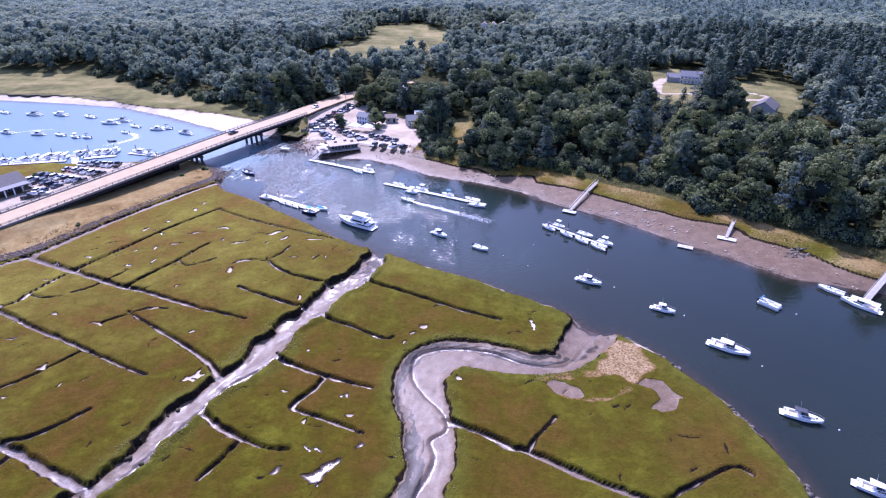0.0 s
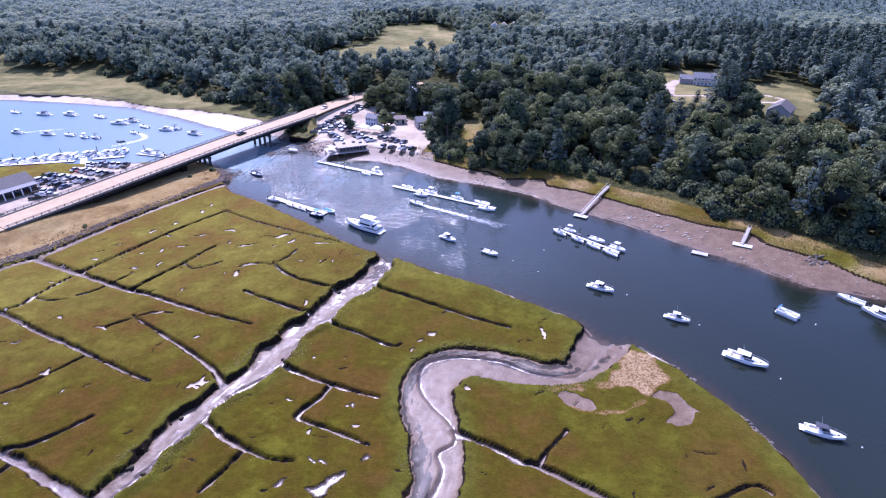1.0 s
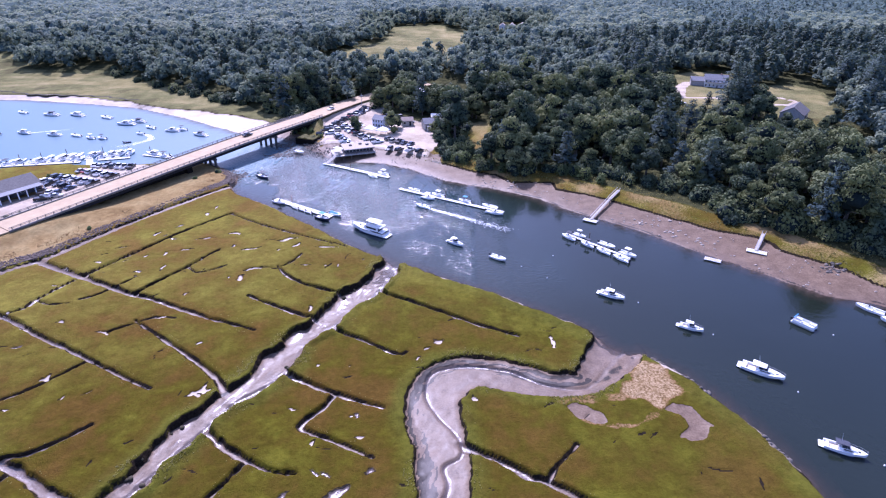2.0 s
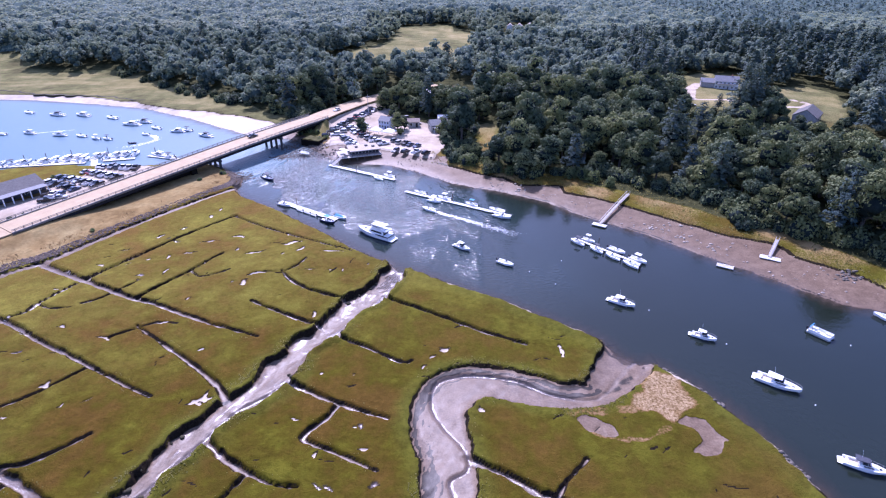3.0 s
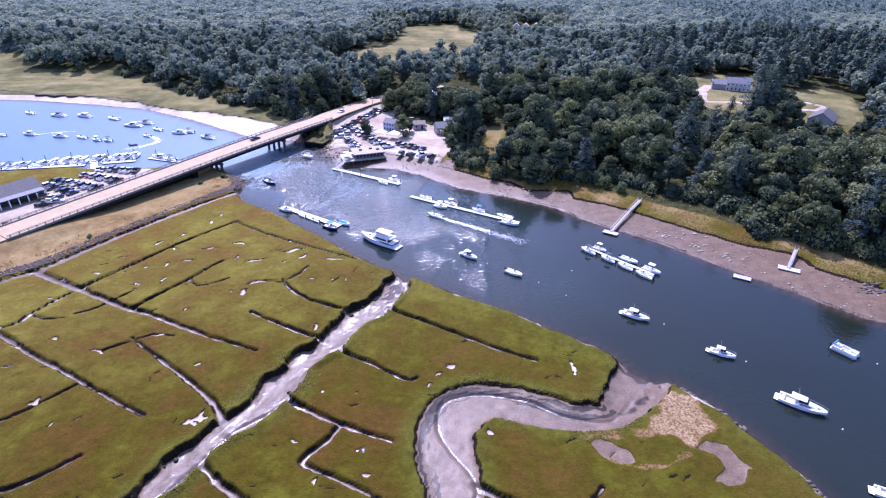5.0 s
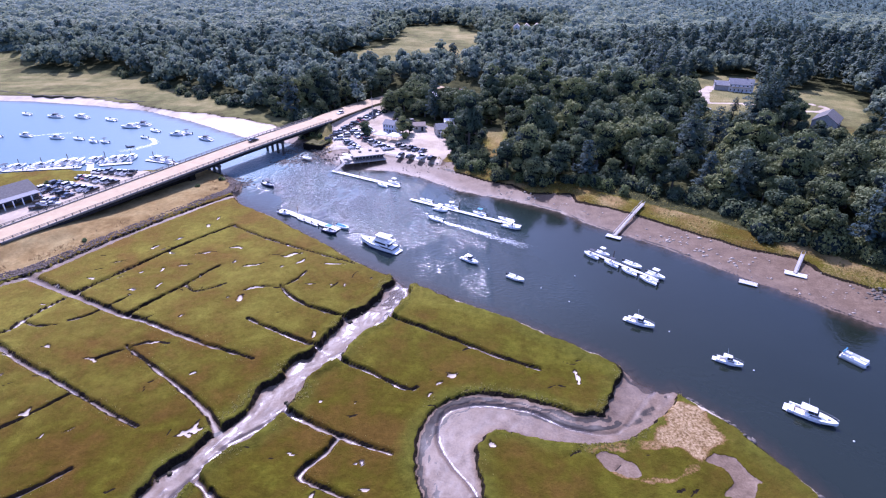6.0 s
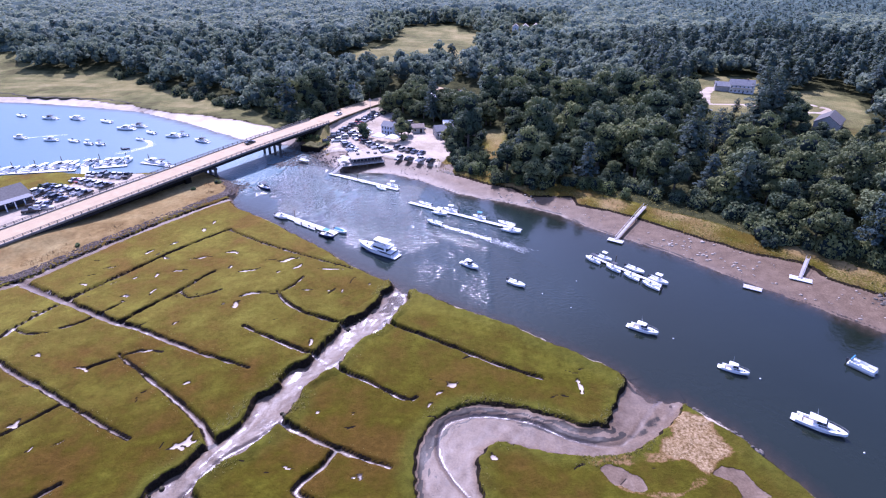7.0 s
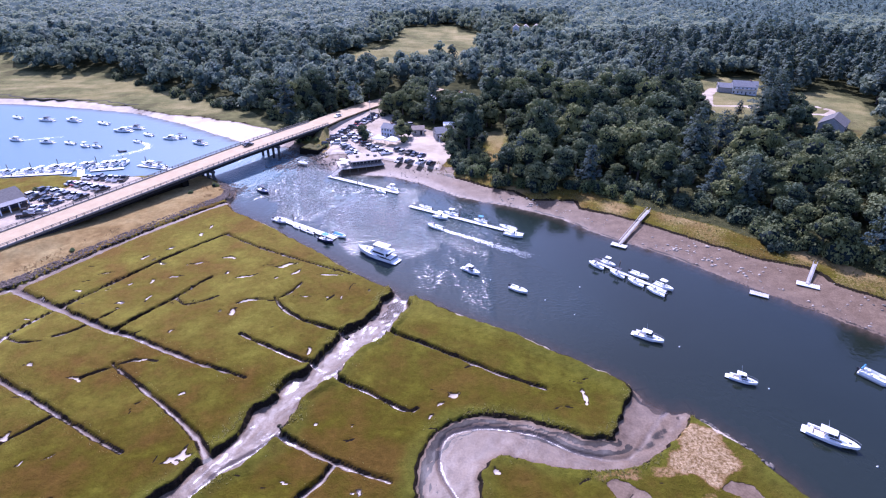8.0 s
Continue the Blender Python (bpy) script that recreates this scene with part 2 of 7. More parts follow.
    grass = mix(nt, upland, grass, ramp(nt, drift, (0.4, (0.085, 0.078, 0.036)), (0.5, (0.125, 0.122, 0.05)), (0.6, (0.175, 0.16, 0.072))))
    drycol = mix(nt, upland, drycol, ramp(nt, drift, (0.38, (0.15, 0.138, 0.056)), (0.5, (0.21, 0.182, 0.08)), (0.64, (0.29, 0.242, 0.12))))
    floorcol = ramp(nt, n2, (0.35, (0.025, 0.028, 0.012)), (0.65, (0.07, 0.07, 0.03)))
    gravelcol = ramp(nt, drift, (0.36, (0.29, 0.235, 0.17)), (0.62, (0.5, 0.43, 0.34)))
    litter = ramp(nt, n12, (0.36, (0.12, 0.075, 0.028)), (0.5, (0.25, 0.172, 0.086)), (0.64, (0.385, 0.285, 0.165)))
    wrackcol = mix(nt, step(nt, wrack, 0.5, 0.72), ramp(nt, n12, (0.36, (0.11, 0.07, 0.022)), (0.64, (0.22, 0.13, 0.055))), litter)
    col = mix(nt, edge(dry), grass, drycol)
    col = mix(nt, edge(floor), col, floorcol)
    col = mix(nt, edge(wrack), col, wrackcol)
    muddy = edge(mud)
    col = mix(nt, muddy, col, mudcol)
    # exposed peat, taken near black to include the shade of the cut banks
    col = mix(nt, edge(at2.outputs["Alpha"]), col, ramp(nt, n12, (0.3, (0.01, 0.0075, 0.006)), (0.7, (0.03, 0.023, 0.015))))
    col = mix(nt, edge(gravel), col, gravelcol)
    wetness = math_node(nt, "MAXIMUM", edge(wet), math_node(nt, "MINIMUM", math_node(nt, "MULTIPLY", wet, 1.6), 0.38))
    col = mix(nt, math_node(nt, "MULTIPLY", wetness, 0.5), col, (0.075, 0.06, 0.054))
    nt.links.new(col, p.inputs["Base Color"])
    damp = math_node(nt, "MULTIPLY", muddy, 0.42)
    r = math_node(nt, "SUBTRACT", math_node(nt, "SUBTRACT", 0.95, damp), math_node(nt, "MULTIPLY", wetness, 0.26))
    nt.links.new(r, p.inputs["Roughness"])
    nt.links.new(math_node(nt, "ADD", math_node(nt, "ADD", math_node(nt, "MULTIPLY", muddy, 0.11), math_node(nt, "MULTIPLY", wetness, 0.46)), 0.02), p.inputs["Specular IOR Level"])
    h = math_node(nt, "ADD", n12, math_node(nt, "MULTIPLY", noise_node(nt, 7, 3, 0.7), 0.6))
    dry_only = math_node(nt, "SUBTRACT", 1.0, math_node(nt, "MULTIPLY", muddy, 0.85))
    bump(nt, p, math_node(nt, "MULTIPLY", h, dry_only), 0.9, 0.35)
    return m


def water_material():
    m, nt, p = material("tidal_water", 0.09, 0, 0.5)
    p.inputs["IOR"].default_value = 1.33
    col = ramp(nt, noise_node(nt, 0.012, 3), (0.35, (0.009, 0.0135, 0.0095)), (0.65, (0.013, 0.0185, 0.0135)))
    at = nt.nodes.new("ShaderNodeAttribute")
    at.attribute_name = "zone"
    deep = nt.nodes.new("ShaderNodeSeparateColor")
    nt.links.new(at.outputs["Color"], deep.inputs[0])
    # sky reflection mixed into the base colour upstream and over the tide's chop
    col = mix(nt, math_node(nt, "ADD", math_node(nt, "MULTIPLY", deep.outputs[2], 0.9), math_node(nt, "MULTIPLY", deep.outputs[1], 0.3)), col, (0.06, 0.13, 0.165))
    nt.links.new(mix(nt, deep.outputs[0], (0.05, 0.038, 0.03), col), p.inputs["Base Color"])
    nt.links.new(math_node(nt, "ADD", math_node(nt, "MULTIPLY", deep.outputs[0], 0.5), 0.5), p.inputs["Alpha"])
    ripple = noise_node(nt, 0.8, 3, 0.55)
    swell = noise_node(nt, 0.2, 2, 0.5)
    calm = step(nt, noise_node(nt, 0.022, 3), 0.38, 0.6)
    tide = math_node(nt, "MULTIPLY", deep.outputs[1], step(nt, noise_node(nt, 0.06, 4, 0.6, (1.0, 0.45, 1.0), 32), 0.3, 0.6))
    chop = noise_node(nt, 1.15, 2.2, 0.6, (0.7, 1.0, 1.0))
    h = math_node(nt, "ADD", math_node(nt, "MULTIPLY", ripple, math_node(nt, "ADD", math_node(nt, "MULTIPLY", calm, 0.05), 0.02)), math_node(nt, "MULTIPLY", swell, 0.035))
    h = math_node(nt, "ADD", h, math_node(nt, "MULTIPLY", chop, math_node(nt, "MULTIPLY", step(nt, tide, 0.04, 0.65), 0.92)))
    bump(nt, p, h, 1.0, 0.8)
    nt.links.new(math_node(nt, "ADD", math_node(nt, "ADD", math_node(nt, "MULTIPLY", tide, 0.01), 0.1), math_node(nt, "MULTIPLY", deep.outputs[2], 0.3)), p.inputs["Roughness"])
    return m


GROUND, WATER = ground_material(), water_material()

# ================= shared shape helpers =================


def lattice(ix, iy, seed):
    h = (ix.astype(np.int64) * 374761393 + iy.astype(np.int64) * 668265263 + seed * 974711) & 0x7FFFFFFF
    h = ((h ^ (h >> 13)) * 1274126177) & 0x7FFFFFFF
    return ((h ^ (h >> 16)) & 0xFFFF) / 65535.0


def vnoise(x, y, size, seed=0):
    """Smooth noise from 0 to 1 with features of that size in metres."""
    x, y = x / size, y / size
    ix, iy = np.floor(x), np.floor(y)
    fx, fy = x - ix, y - iy
    fx, fy = fx * fx * (3 - 2 * fx), fy * fy * (3 - 2 * fy)
    a, b = lattice(ix, iy, seed), lattice(ix + 1, iy, seed)
    c, d = lattice(ix, iy + 1, seed), lattice(ix + 1, iy + 1, seed)
    return (a * (1 - fx) + b * fx) * (1 - fy) + (c * (1 - fx) + d * fx) * fy


def sstep(v, lo, hi):
    t = np.clip((v - lo) / (hi - lo), 0, 1)
    return t * t * (3 - 2 * t)


def inside(x, y, poly):
    ins = np.zeros(x.shape, bool)
    for (ax, ay), (bx, by) in zip(poly, poly[1:] + poly[:1]):
        if ay != by:
            ins ^= ((ay > y) != (by > y)) & (x < (bx - ax) * (y - ay) / (by - ay) + ax)
    return ins


def edge_distance(x, y, pts, closed=True):
    d = np.full(x.shape, 1e9)
    ring = list(zip(pts, pts[1:] + pts[:1])) if closed else list(zip(pts, pts[1:]))
    for (ax, ay), (bx, by) in ring:
        ux, uy = bx - ax, by - ay
        t = np.clip(((x - ax) * ux + (y - ay) * uy) / (ux * ux + uy * uy + 1e-9), 0, 1)
        d = np.minimum(d, np.hypot(x - ax - t * ux, y - ay - t * uy))
    return d


def region(x, y, poly):
    """Signed distance to a polygon, positive inside."""
    return np.where(inside(x, y, poly), 1.0, -1.0) * edge_distance(x, y, poly)


def smooth_line(pts, n=4):
    """Points along a Catmull-Rom curve through pts."""
    p = np.array([pts[0], *pts, pts[-1]], float)
    out = []
    for i in range(1, len(p) - 2):
        for k in range(n):
            t = k / n
            out.append(tuple(0.5 * (2 * p[i] + (p[i + 1] - p[i - 1]) * t + (2 * p[i - 1] - 5 * p[i] + 4 * p[i + 1] - p[i + 2]) * t * t + (3 * p[i] - p[i - 1] - 3 * p[i + 1] + p[i + 2]) * t ** 3)))
    return out + [tuple(p[-2])]


# ================= plan of the land =================
MARSH = 1.6
SHORE_WEST = [(-87.7, 201.1), (-81.5, 192.6), (-68.5, 184.6), (-50.7, 170.1), (-34.7, 155.4), (-22.0, 146.8), (-18.5, 143.0), (-14.9, 143.2), (-3.9, 136.0), (10.2, 128.3), (20.1, 121.3), (28.7, 115.4), (31.5, 112.5),
              (34.0, 108.0), (38.0, 105.0), (40.9, 105.6), (43.0, 103.4), (47.8, 98.3), (52.5, 90.7), (56.8, 81.6), (59.1, 75.0), (60.8, 68.5), (61.4, 62.6), (61.1, 54.0), (55, 20), (40, -60), (0, -200), (0, -2000)]
SHORE_EAST = [(500, -2000), (330, -200), (230, 20), (170, 85), (129.1, 113.3), (117.2, 122.8), (105.7, 127.8), (96.5, 130.7), (90.2, 136.9), (83.5, 143.6), (73.4, 152.6), (64.1, 162.6), (55.3, 171.3), (45.1, 178.4), (36.3, 185.9), (29.0, 194.0),
              (14.6, 202.6), (-5.5, 210.6), (-20.2, 223.3), (-33.3, 231.0), (-53.2, 232.7), (-63.3, 243.0), (-78.1, 260.0)]
BEACH_EDGE = [(-87.7, 266.5), (-105.4, 269.4), (-124.4, 282.5), (-149.8, 300.1), (-185.9, 321.5), (-225.3, 331.3), (-273.1, 339.3), (-330, 341), (-450, 350), (-1500, 500)]
BANK_WEST = [(-1500, 60), (-420, 150), (-260, 196), (-195.7, 214.1), (-184.6, 219.1), (-165.4, 223.5), (-150, 222.0), (-128.7, 224.9), (-112, 229), (-101, 222.5), (-92, 213.5), (-88.6, 207)]
RIVER = SHORE_WEST + SHORE_EAST + BEACH_EDGE + BANK_WEST
VEG_EAST = [(3000, -2600), (420, -160), (220, 50), (150, 100), (122.5, 120.5), (116.5, 129.0), (110.5, 136.7), (104.0, 145.2), (97.5, 152.6), (92.4, 160.6), (81.6, 165.8), (68.5, 177.8), (56.8, 186.5), (46.1, 194.7), (36.3, 200.5),
            (34.8, 205.4), (21.5, 206.6), (15.2, 213.1), (1.4, 219.8), (-10.8, 228.0), (-30, 236), (-47, 243), (-58, 244), (-66, 250), (-74, 262), (-84, 276), (-100.1, 290.1), (-117.8, 298.1), (-144.2, 310.1), (-172.7, 316.5), (-195.9, 329.9),
            (-233.1, 341.4), (-254.3, 347.4), (-291.7, 345.2), (-460, 360), (-1600, 520), (-4600, 900), (-4600, 4600), (4600, 4600), (4600, -2600)]
CAUSEWAY = [(-131.5, 131.3), (-126.0, 139.2), (-120.2, 145.2), (-113.3, 159.4), (-103.7, 176.9), (-93.5, 194.0), (-89.6, 200.5), (-87.8, 205.5), (-90, 213), (-97, 219), (-105.0, 226.5), (-128.7, 223.9), (-150, 221.5), (-157, 206), (-166, 203), (-185, 196),
            (-240, 170), (-330, 90), (-420, -100), (-300, -100), (-200, 35)]
CREEK_MAIN = [(-18.6, 144.1, 3.4), (-24.2, 129.6, 3.3), (-28.6, 121.4, 3.4), (-32.1, 112.6, 3.2), (-37.1, 104.8, 3.5), (-39.8, 98.3, 4.1), (-43.0, 91.4, 3.3), (-46.7, 85.8, 2.6), (-49.7, 79.9, 3.6), (-52.5, 73.0, 2.8), (-55.0, 67.0, 2.7), (-58.0, 61.5, 2.3), (-60.6, 57.0, 2.8), (-66, 46, 3), (-80, 20, 3), (-120, -60, 3), (-150, -150, 2)]
CREEK_BEND = [(36.5, 107.6, 5.5), (32.1, 101.0, 5.0), (27.2, 95.3, 3.3), (20.7, 93.8, 3.8), (14.4, 95.1, 4.6), (8.0, 97.0, 4.5), (1.7, 97.0, 4.9), (-2.6, 94.6, 5.6), (-4.8, 90.5, 5.6), (-4.7, 83.7, 5.2), (-3.1, 77.5, 4.7), (-2.3, 71.7, 4.6), (-2.8, 65.5, 4.1), (-4.3, 60.2, 4.4), (-5.9, 55.1, 5.1), (-12, 40, 5), (-14, 10, 5), (-10, -60, 5), (20, -150, 3)]
# ditches: bed height, half-width at the start and at the end, points
DITCHES = [
    (0.75, 1.15, 0.3, [(-45.8, 88.2), (-48.7, 91.2), (-50.6, 93.7), (-55.1, 97.3), (-62.9, 102.9), (-71.2, 108.5), (-78.1, 113.2)]),
    (0.8, 1.5, 0.35, [(-122.1, 141.5), (-107.0, 134.5), (-100.6, 131.6), (-86.2, 125.0), (-79.3, 122.8), (-68.8, 118.3), (-60.8, 114.8), (-52.8, 111.9), (-48.0, 110.2)]),
    (0.8, 0.9, 0.3, [(-103.6, 133.2), (-98.9, 142.2), (-94.7, 149.0), (-91.9, 153.9), (-88.3, 160.2), (-83.5, 167.7), (-77.4, 175.5)]),
    (1.0, 0.35, 0.3, [(-77.1, 174.8), (-72.2, 171.7), (-62.7, 166.1), (-52.0, 160.8), (-42.9, 156.7), (-34.1, 152.8)]),
    (0.8, 0.8, 0.35, [(-84.6, 124.6), (-81.6, 130.5), (-78.2, 136.7), (-75.4, 141.9), (-73.5, 146.0), (-71.6, 149.4)]),
    (0.9, 0.5, 0.45, [(-122, 97), (-113.8, 110.8), (-111.2, 115.0), (-108.7, 117.5), (-107.8, 122.8), (-103.7, 132.4)]),
    (0.85, 0.9, 0.4, [(-130, 121), (-115.5, 115.5), (-106.2, 111.4), (-98.4, 107.0), (-89.6, 102.9), (-82.8, 99.6), (-73.5, 94.9), (-67.7, 92.1), (-62.9, 90.0)]),
    (0.9, 0.6, 0.3, [(-95, 68), (-83.6, 70.6), (-80.7, 71.8), (-76.3, 72.9), (-72.8, 75.7), (-68.9, 80.0)]),
    (0.6, 0.9, 1.5, [(-84.6, 73.5), (-80.1, 70.9), (-76.2, 69.6), (-71.5, 67.2), (-64.4, 63.7), (-59.3, 61.6)]),
    (0.9, 0.6, 0.4, [(-84, 55), (-78.1, 65.4), (-77.3, 66.9), (-76.3, 68.6)]),
    (0.75, 0.9, 0.35, [(-38.4, 96.2), (-30.7, 92.4), (-25.6, 90.1), (-19.7, 87.8), (-14.7, 86.2)]),
    (0.85, 0.75, 0.35, [(-24.8, 89.6), (-26.4, 85.6), (-29.6, 80.8), (-25.5, 78.6), (-19.6, 76.1), (-15.1, 73.9)]),
    (0.7, 1.0, 0.4, [(-47.2, 79.4), (-41.2, 75.0), (-37.3, 72.9), (-32.0, 70.6), (-27.8, 70.1)]),
    (0.85, 0.6, 0.35, [(-36.9, 72.5), (-38.6, 69.1), (-40.0, 66.0), (-41.5, 63.7)]),
    (0.8, 0.6, 0.3, [(-21.0, 127.6), (-12.5, 123.6), (-5.3, 119.6), (0.8, 116.2), (6.7, 113.0), (13.9, 109.8)]),
    (0.9, 0.5, 0.3, [(-31.0, 111.5), (-23.3, 108.0), (-18.3, 105.1), (-13.5, 102.3), (-11.5, 103.0)]),
    (0.85, 0.7, 0.35, [(-29.9, 125.9), (-37.9, 129.5), (-42.6, 131.6), (-48.1, 135.8), (-51.2, 140.2)]),
    (0.85, 0.8, 0.25, [(-33.0, 114.4), (-39.8, 117.2), (-44.4, 119.5), (-50.5, 122.6), (-54.7, 125.0)]),
    (0.7, 0.9, 0.8, [(0.2, 77.6), (7.0, 74.3), (11.9, 71.0), (15.3, 69.7), (21.2, 66.1), (26.3, 63.2), (32.1, 60.4), (37.4, 57.3), (50, 50)]),
    (0.95, 0.4, 0.2, [(15.3, 69.7), (17.3, 73.0), (21.8, 77.9)]),
    (0.9, 0.5, 0.3, [(28, 54), (37.7, 60.4), (42.4, 62.9), (50.1, 66.3), (52.9, 64.9)]),
    (0.95, 2.0, 1.8, [(-150, 104), (-131.5, 128.6), (-126.5, 136.2), (-120.4, 142.4), (-113.5, 156.6), (-103.7, 174.4), (-93.0, 191.4), (-87.6, 198.4)]),
    (1.2, 0.3, 0.2, [(-82.0, 108.4), (-79, 111), (-73.9, 114.7), (-69, 114.4)]),
    (1.2, 0.25, 0.15, [(-88.7, 132.5), (-93, 125), (-97, 121.5)]),
    (1.2, 0.25, 0.15, [(-107.8, 121), (-103, 119.3), (-98.5, 120)]),
    (1.1, 0.3, 0.2, [(-51.2, 138.6), (-48, 143), (-46.5, 147.5)]),
    (1.2, 0.2, 0.15, [(-51.2, 138.6), (-56, 139.0), (-60, 137.2)]),
    (1.2, 0.25, 0.15, [(-76, 138.5), (-72, 136), (-66, 140.0)]),
    (1.2, 0.25, 0.15, [(-80.5, 97.8), (-88, 88), (-97, 82)]),
]
THALWEGS = [
    (0.28, [(37.0, 105.7), (33.3, 101.4), (26.7, 93.9), (18.1, 94.5), (11.0, 98.3), (2.1, 99.7), (-3.7, 98.3), (-6.3, 95.4), (-6.4, 89.9), (-3.9, 84.8), (0.1, 79.4), (0.6, 75.1), (-2.3, 72.8), (-1.4, 69.2), (-2.3, 65.5), (-4.6, 60.8), (-8, 50)]),
    (0.5, [(-17.5, 144.0), (-22.1, 127.2), (-26.4, 116.4), (-31.3, 105.8), (-35.4, 97.5), (-40.0, 92.0), (-44.8, 87.0), (-48.4, 79.0), (-51.5, 71.5), (-55.6, 63.7), (-62, 52)]),
]
# bare wet hollows in the grass: x, y, length, width, turn
PANS = [
    (-59.6, 133.4, 2.6, 1.7, 60), (-57.7, 138.5, 4.2, 0.8, 25), (-52.8, 156.7, 5, 1.6, 20), (-49.2, 153.2, 3.4, 1.0, 60), (-62.3, 150.1, 5, 0.9, 25), (-70.9, 160.0, 4.0, 1.2, 0), (-78.6, 156.3, 4.6, 1.1, 15), (-81.4, 149.0, 4.6, 0.7, 20),
    (-85.6, 174.1, 2.0, 1.6, 70), (-84.5, 179.9, 2.4, 0.8, 80), (-90.6, 164.6, 2.6, 1.0, 40), (-95.3, 158.7, 4.0, 0.9, 75), (-89.3, 135.9, 2.2, 1.0, 0), (-88.5, 133.4, 1.8, 0.7, 0), (-95.5, 111.7, 2.0, 1.1, 10), (-83.0, 108.0, 3.4, 0.8, -15),
    (-72.9, 114.6, 3.0, 0.8, 10), (-86.0, 92.3, 2.2, 1.2, 50), (-52.3, 89.1, 4.6, 1.1, 25), (-51.6, 90.3, 4.0, 0.9, 105), (-52.6, 88.4, 3.0, 0.8, -40), (-30.2, 98.1, 0.9, 0.6, 0), (-23.3, 98.1, 0.8, 0.6, 0), (-4.6, 107.0, 2.6, 1.3, 0), (-8.9, 100.9, 1.5, 0.7, 45), (-7.1, 104.3, 1.4, 0.7, 45),
    (21.4, 107.7, 4.6, 0.9, 88), (3.3, 89.1, 1.5, 1.3, 70), (-28.8, 65.3, 2.4, 1.0, 35), (-22.6, 63.8, 2.8, 1.8, 110), (-20.3, 64.9, 6.4, 1.9, 60), (-24.4, 70.2, 1.6, 0.5, -30), (-19.5, 83.8, 1.5, 0.8, -35), (-17.8, 78.4, 2.0, 0.5, 15),
    (-15.0, 70.9, 1.7, 1.0, 20), (-43.6, 140.9, 3.0, 0.4, 5), (-37.8, 140.9, 1.0, 0.4, 0), (-99.4, 102.1, 2.2, 0.8, 30), (-74.7, 88.4, 1.8, 0.4, 50), (-22.5, 70.0, 2.6, 0.4, -40), (-20.5, 83.5, 0.6, 0.4, 0), (-92, 158, 1.6, 0.6, 60), (-101, 150, 4.4, 0.5, 30),
    (-33, 153.4, 3, 0.5, -20), (-88, 83, 1.6, 0.5, 20), (-79, 86.6, 1.4, 0.4, 70), (-108, 128, 1.6, 0.6, 10), (-96, 142, 2.0, 0.4, 50), (-40, 152, 6, 0.35, 0),
]
for _ in range(26):
    PANS.append((random.uniform(-112, -20), random.uniform(66, 165), random.uniform(0.7, 3.0), random.uniform(0.3, 0.9), random.uniform(0, 180)))
CRACKS = []
for _ in range(95):
    CRACKS.append((random.uniform(-115, 52), random.uniform(60, 160), random.uniform(1.2, 4.2), random.uniform(0.35, 0.6), random.gauss(20, 35)))
WRACK = [(38.2, 104), (41.4, 102.9), (44.3, 99.8), (46, 95.2), (46.3, 92.3), (43.3, 89.3), (39.4, 88.5), (33, 90.2), (28.2, 90.2), (31.9, 93), (35, 98.5)]
WRACK_LINE = [(20.5, 88.8), (24, 89.4), (29, 89.6), (33, 90.4)]
WRACK_LOOP = [(22.0, 85.0), (25.5, 83.0), (30.5, 82.4), (35, 83.4), (38.5, 86.0)]
PAN_BARE = [(39.3, 87.1), (42.3, 89.3), (44.5, 88.4), (46.6, 86.2), (47.8, 83.1), (45.6, 80.1), (43.2, 78.8), (41.2, 80.4), (43.1, 82.9), (42.4, 85.3)]
PAN_BARE_SMALL = [(21.3, 87.3), (25.0, 87.7), (27.5, 85.5), (28.0, 83.6), (25.9, 82.9), (22.8, 84.4)]
MOUTH_WET = [(22.0, 92.6), (26.4, 93.4), (33.0, 96.0), (36.6, 99.8), (37.5, 104.5), (34.5, 102.8), (31.0, 99.6), (26.5, 96.4)]
LOT_WEST = [(-151, 169), (-142, 186), (-133, 205), (-126.5, 219), (-131, 222), (-151.9, 220.2), (-151.8, 206.8), (-160.0, 200.6), (-154, 190), (-172, 170), (-165, 155)]
LOT_EAST = [(-64.0, 257.8), (-67.1, 249.5), (-59, 251), (-50, 248.5), (-38, 244), (-14.0, 233.1), (-9.6, 248.9), (-11.8, 277.9), (-25.5, 286.6), (-38.2, 300.7), (-46, 320.0), (-50, 327), (-61, 312), (-70, 284)]
FIELD = [(-112, 424), (-108, 446), (-94, 480), (-68, 540), (-70, 593), (-75, 648), (-60, 672), (-24, 682), (-16, 640), (1, 616), (20, 620), (8, 560), (4, 500), (2, 440), (-16, 428), (-32, 416), (-52, 402), (-74, 398), (-96, 408)]
YARD_A = [(113, 292), (140, 288), (152, 312), (168, 345), (180, 392), (156, 398), (128, 376), (117, 330)]
YARD_B = [(154, 284), (162, 264), (178, 272), (196, 306), (210, 338), (204, 360), (187, 358), (172, 336), (160, 308)]
CLEAR_SMALL = [(3.4, 238), (11.1, 238), (15.4, 280), (4.2, 280)]
OLD_MARSH = [(-1400, 560), (-600, 520), (-414, 500), (-382, 485), (-338, 437), (-314, 416), (-293, 406), (-280, 411), (-269, 417), (-248, 412), (-219, 391), (-196, 369), (-170, 353), (-149, 345), (-129, 328), (-108, 301), (-95, 290), (-84, 288), (-91, 278), (-340, 340), (-460, 362), (-600, 420), (-1400, 500)]
DRIVE = [(98, 322), (112, 322), (133, 320), (152, 318), (170, 327), (178, 318), (180, 309), (172, 301), (162, 303), (160, 311), (168, 320)]
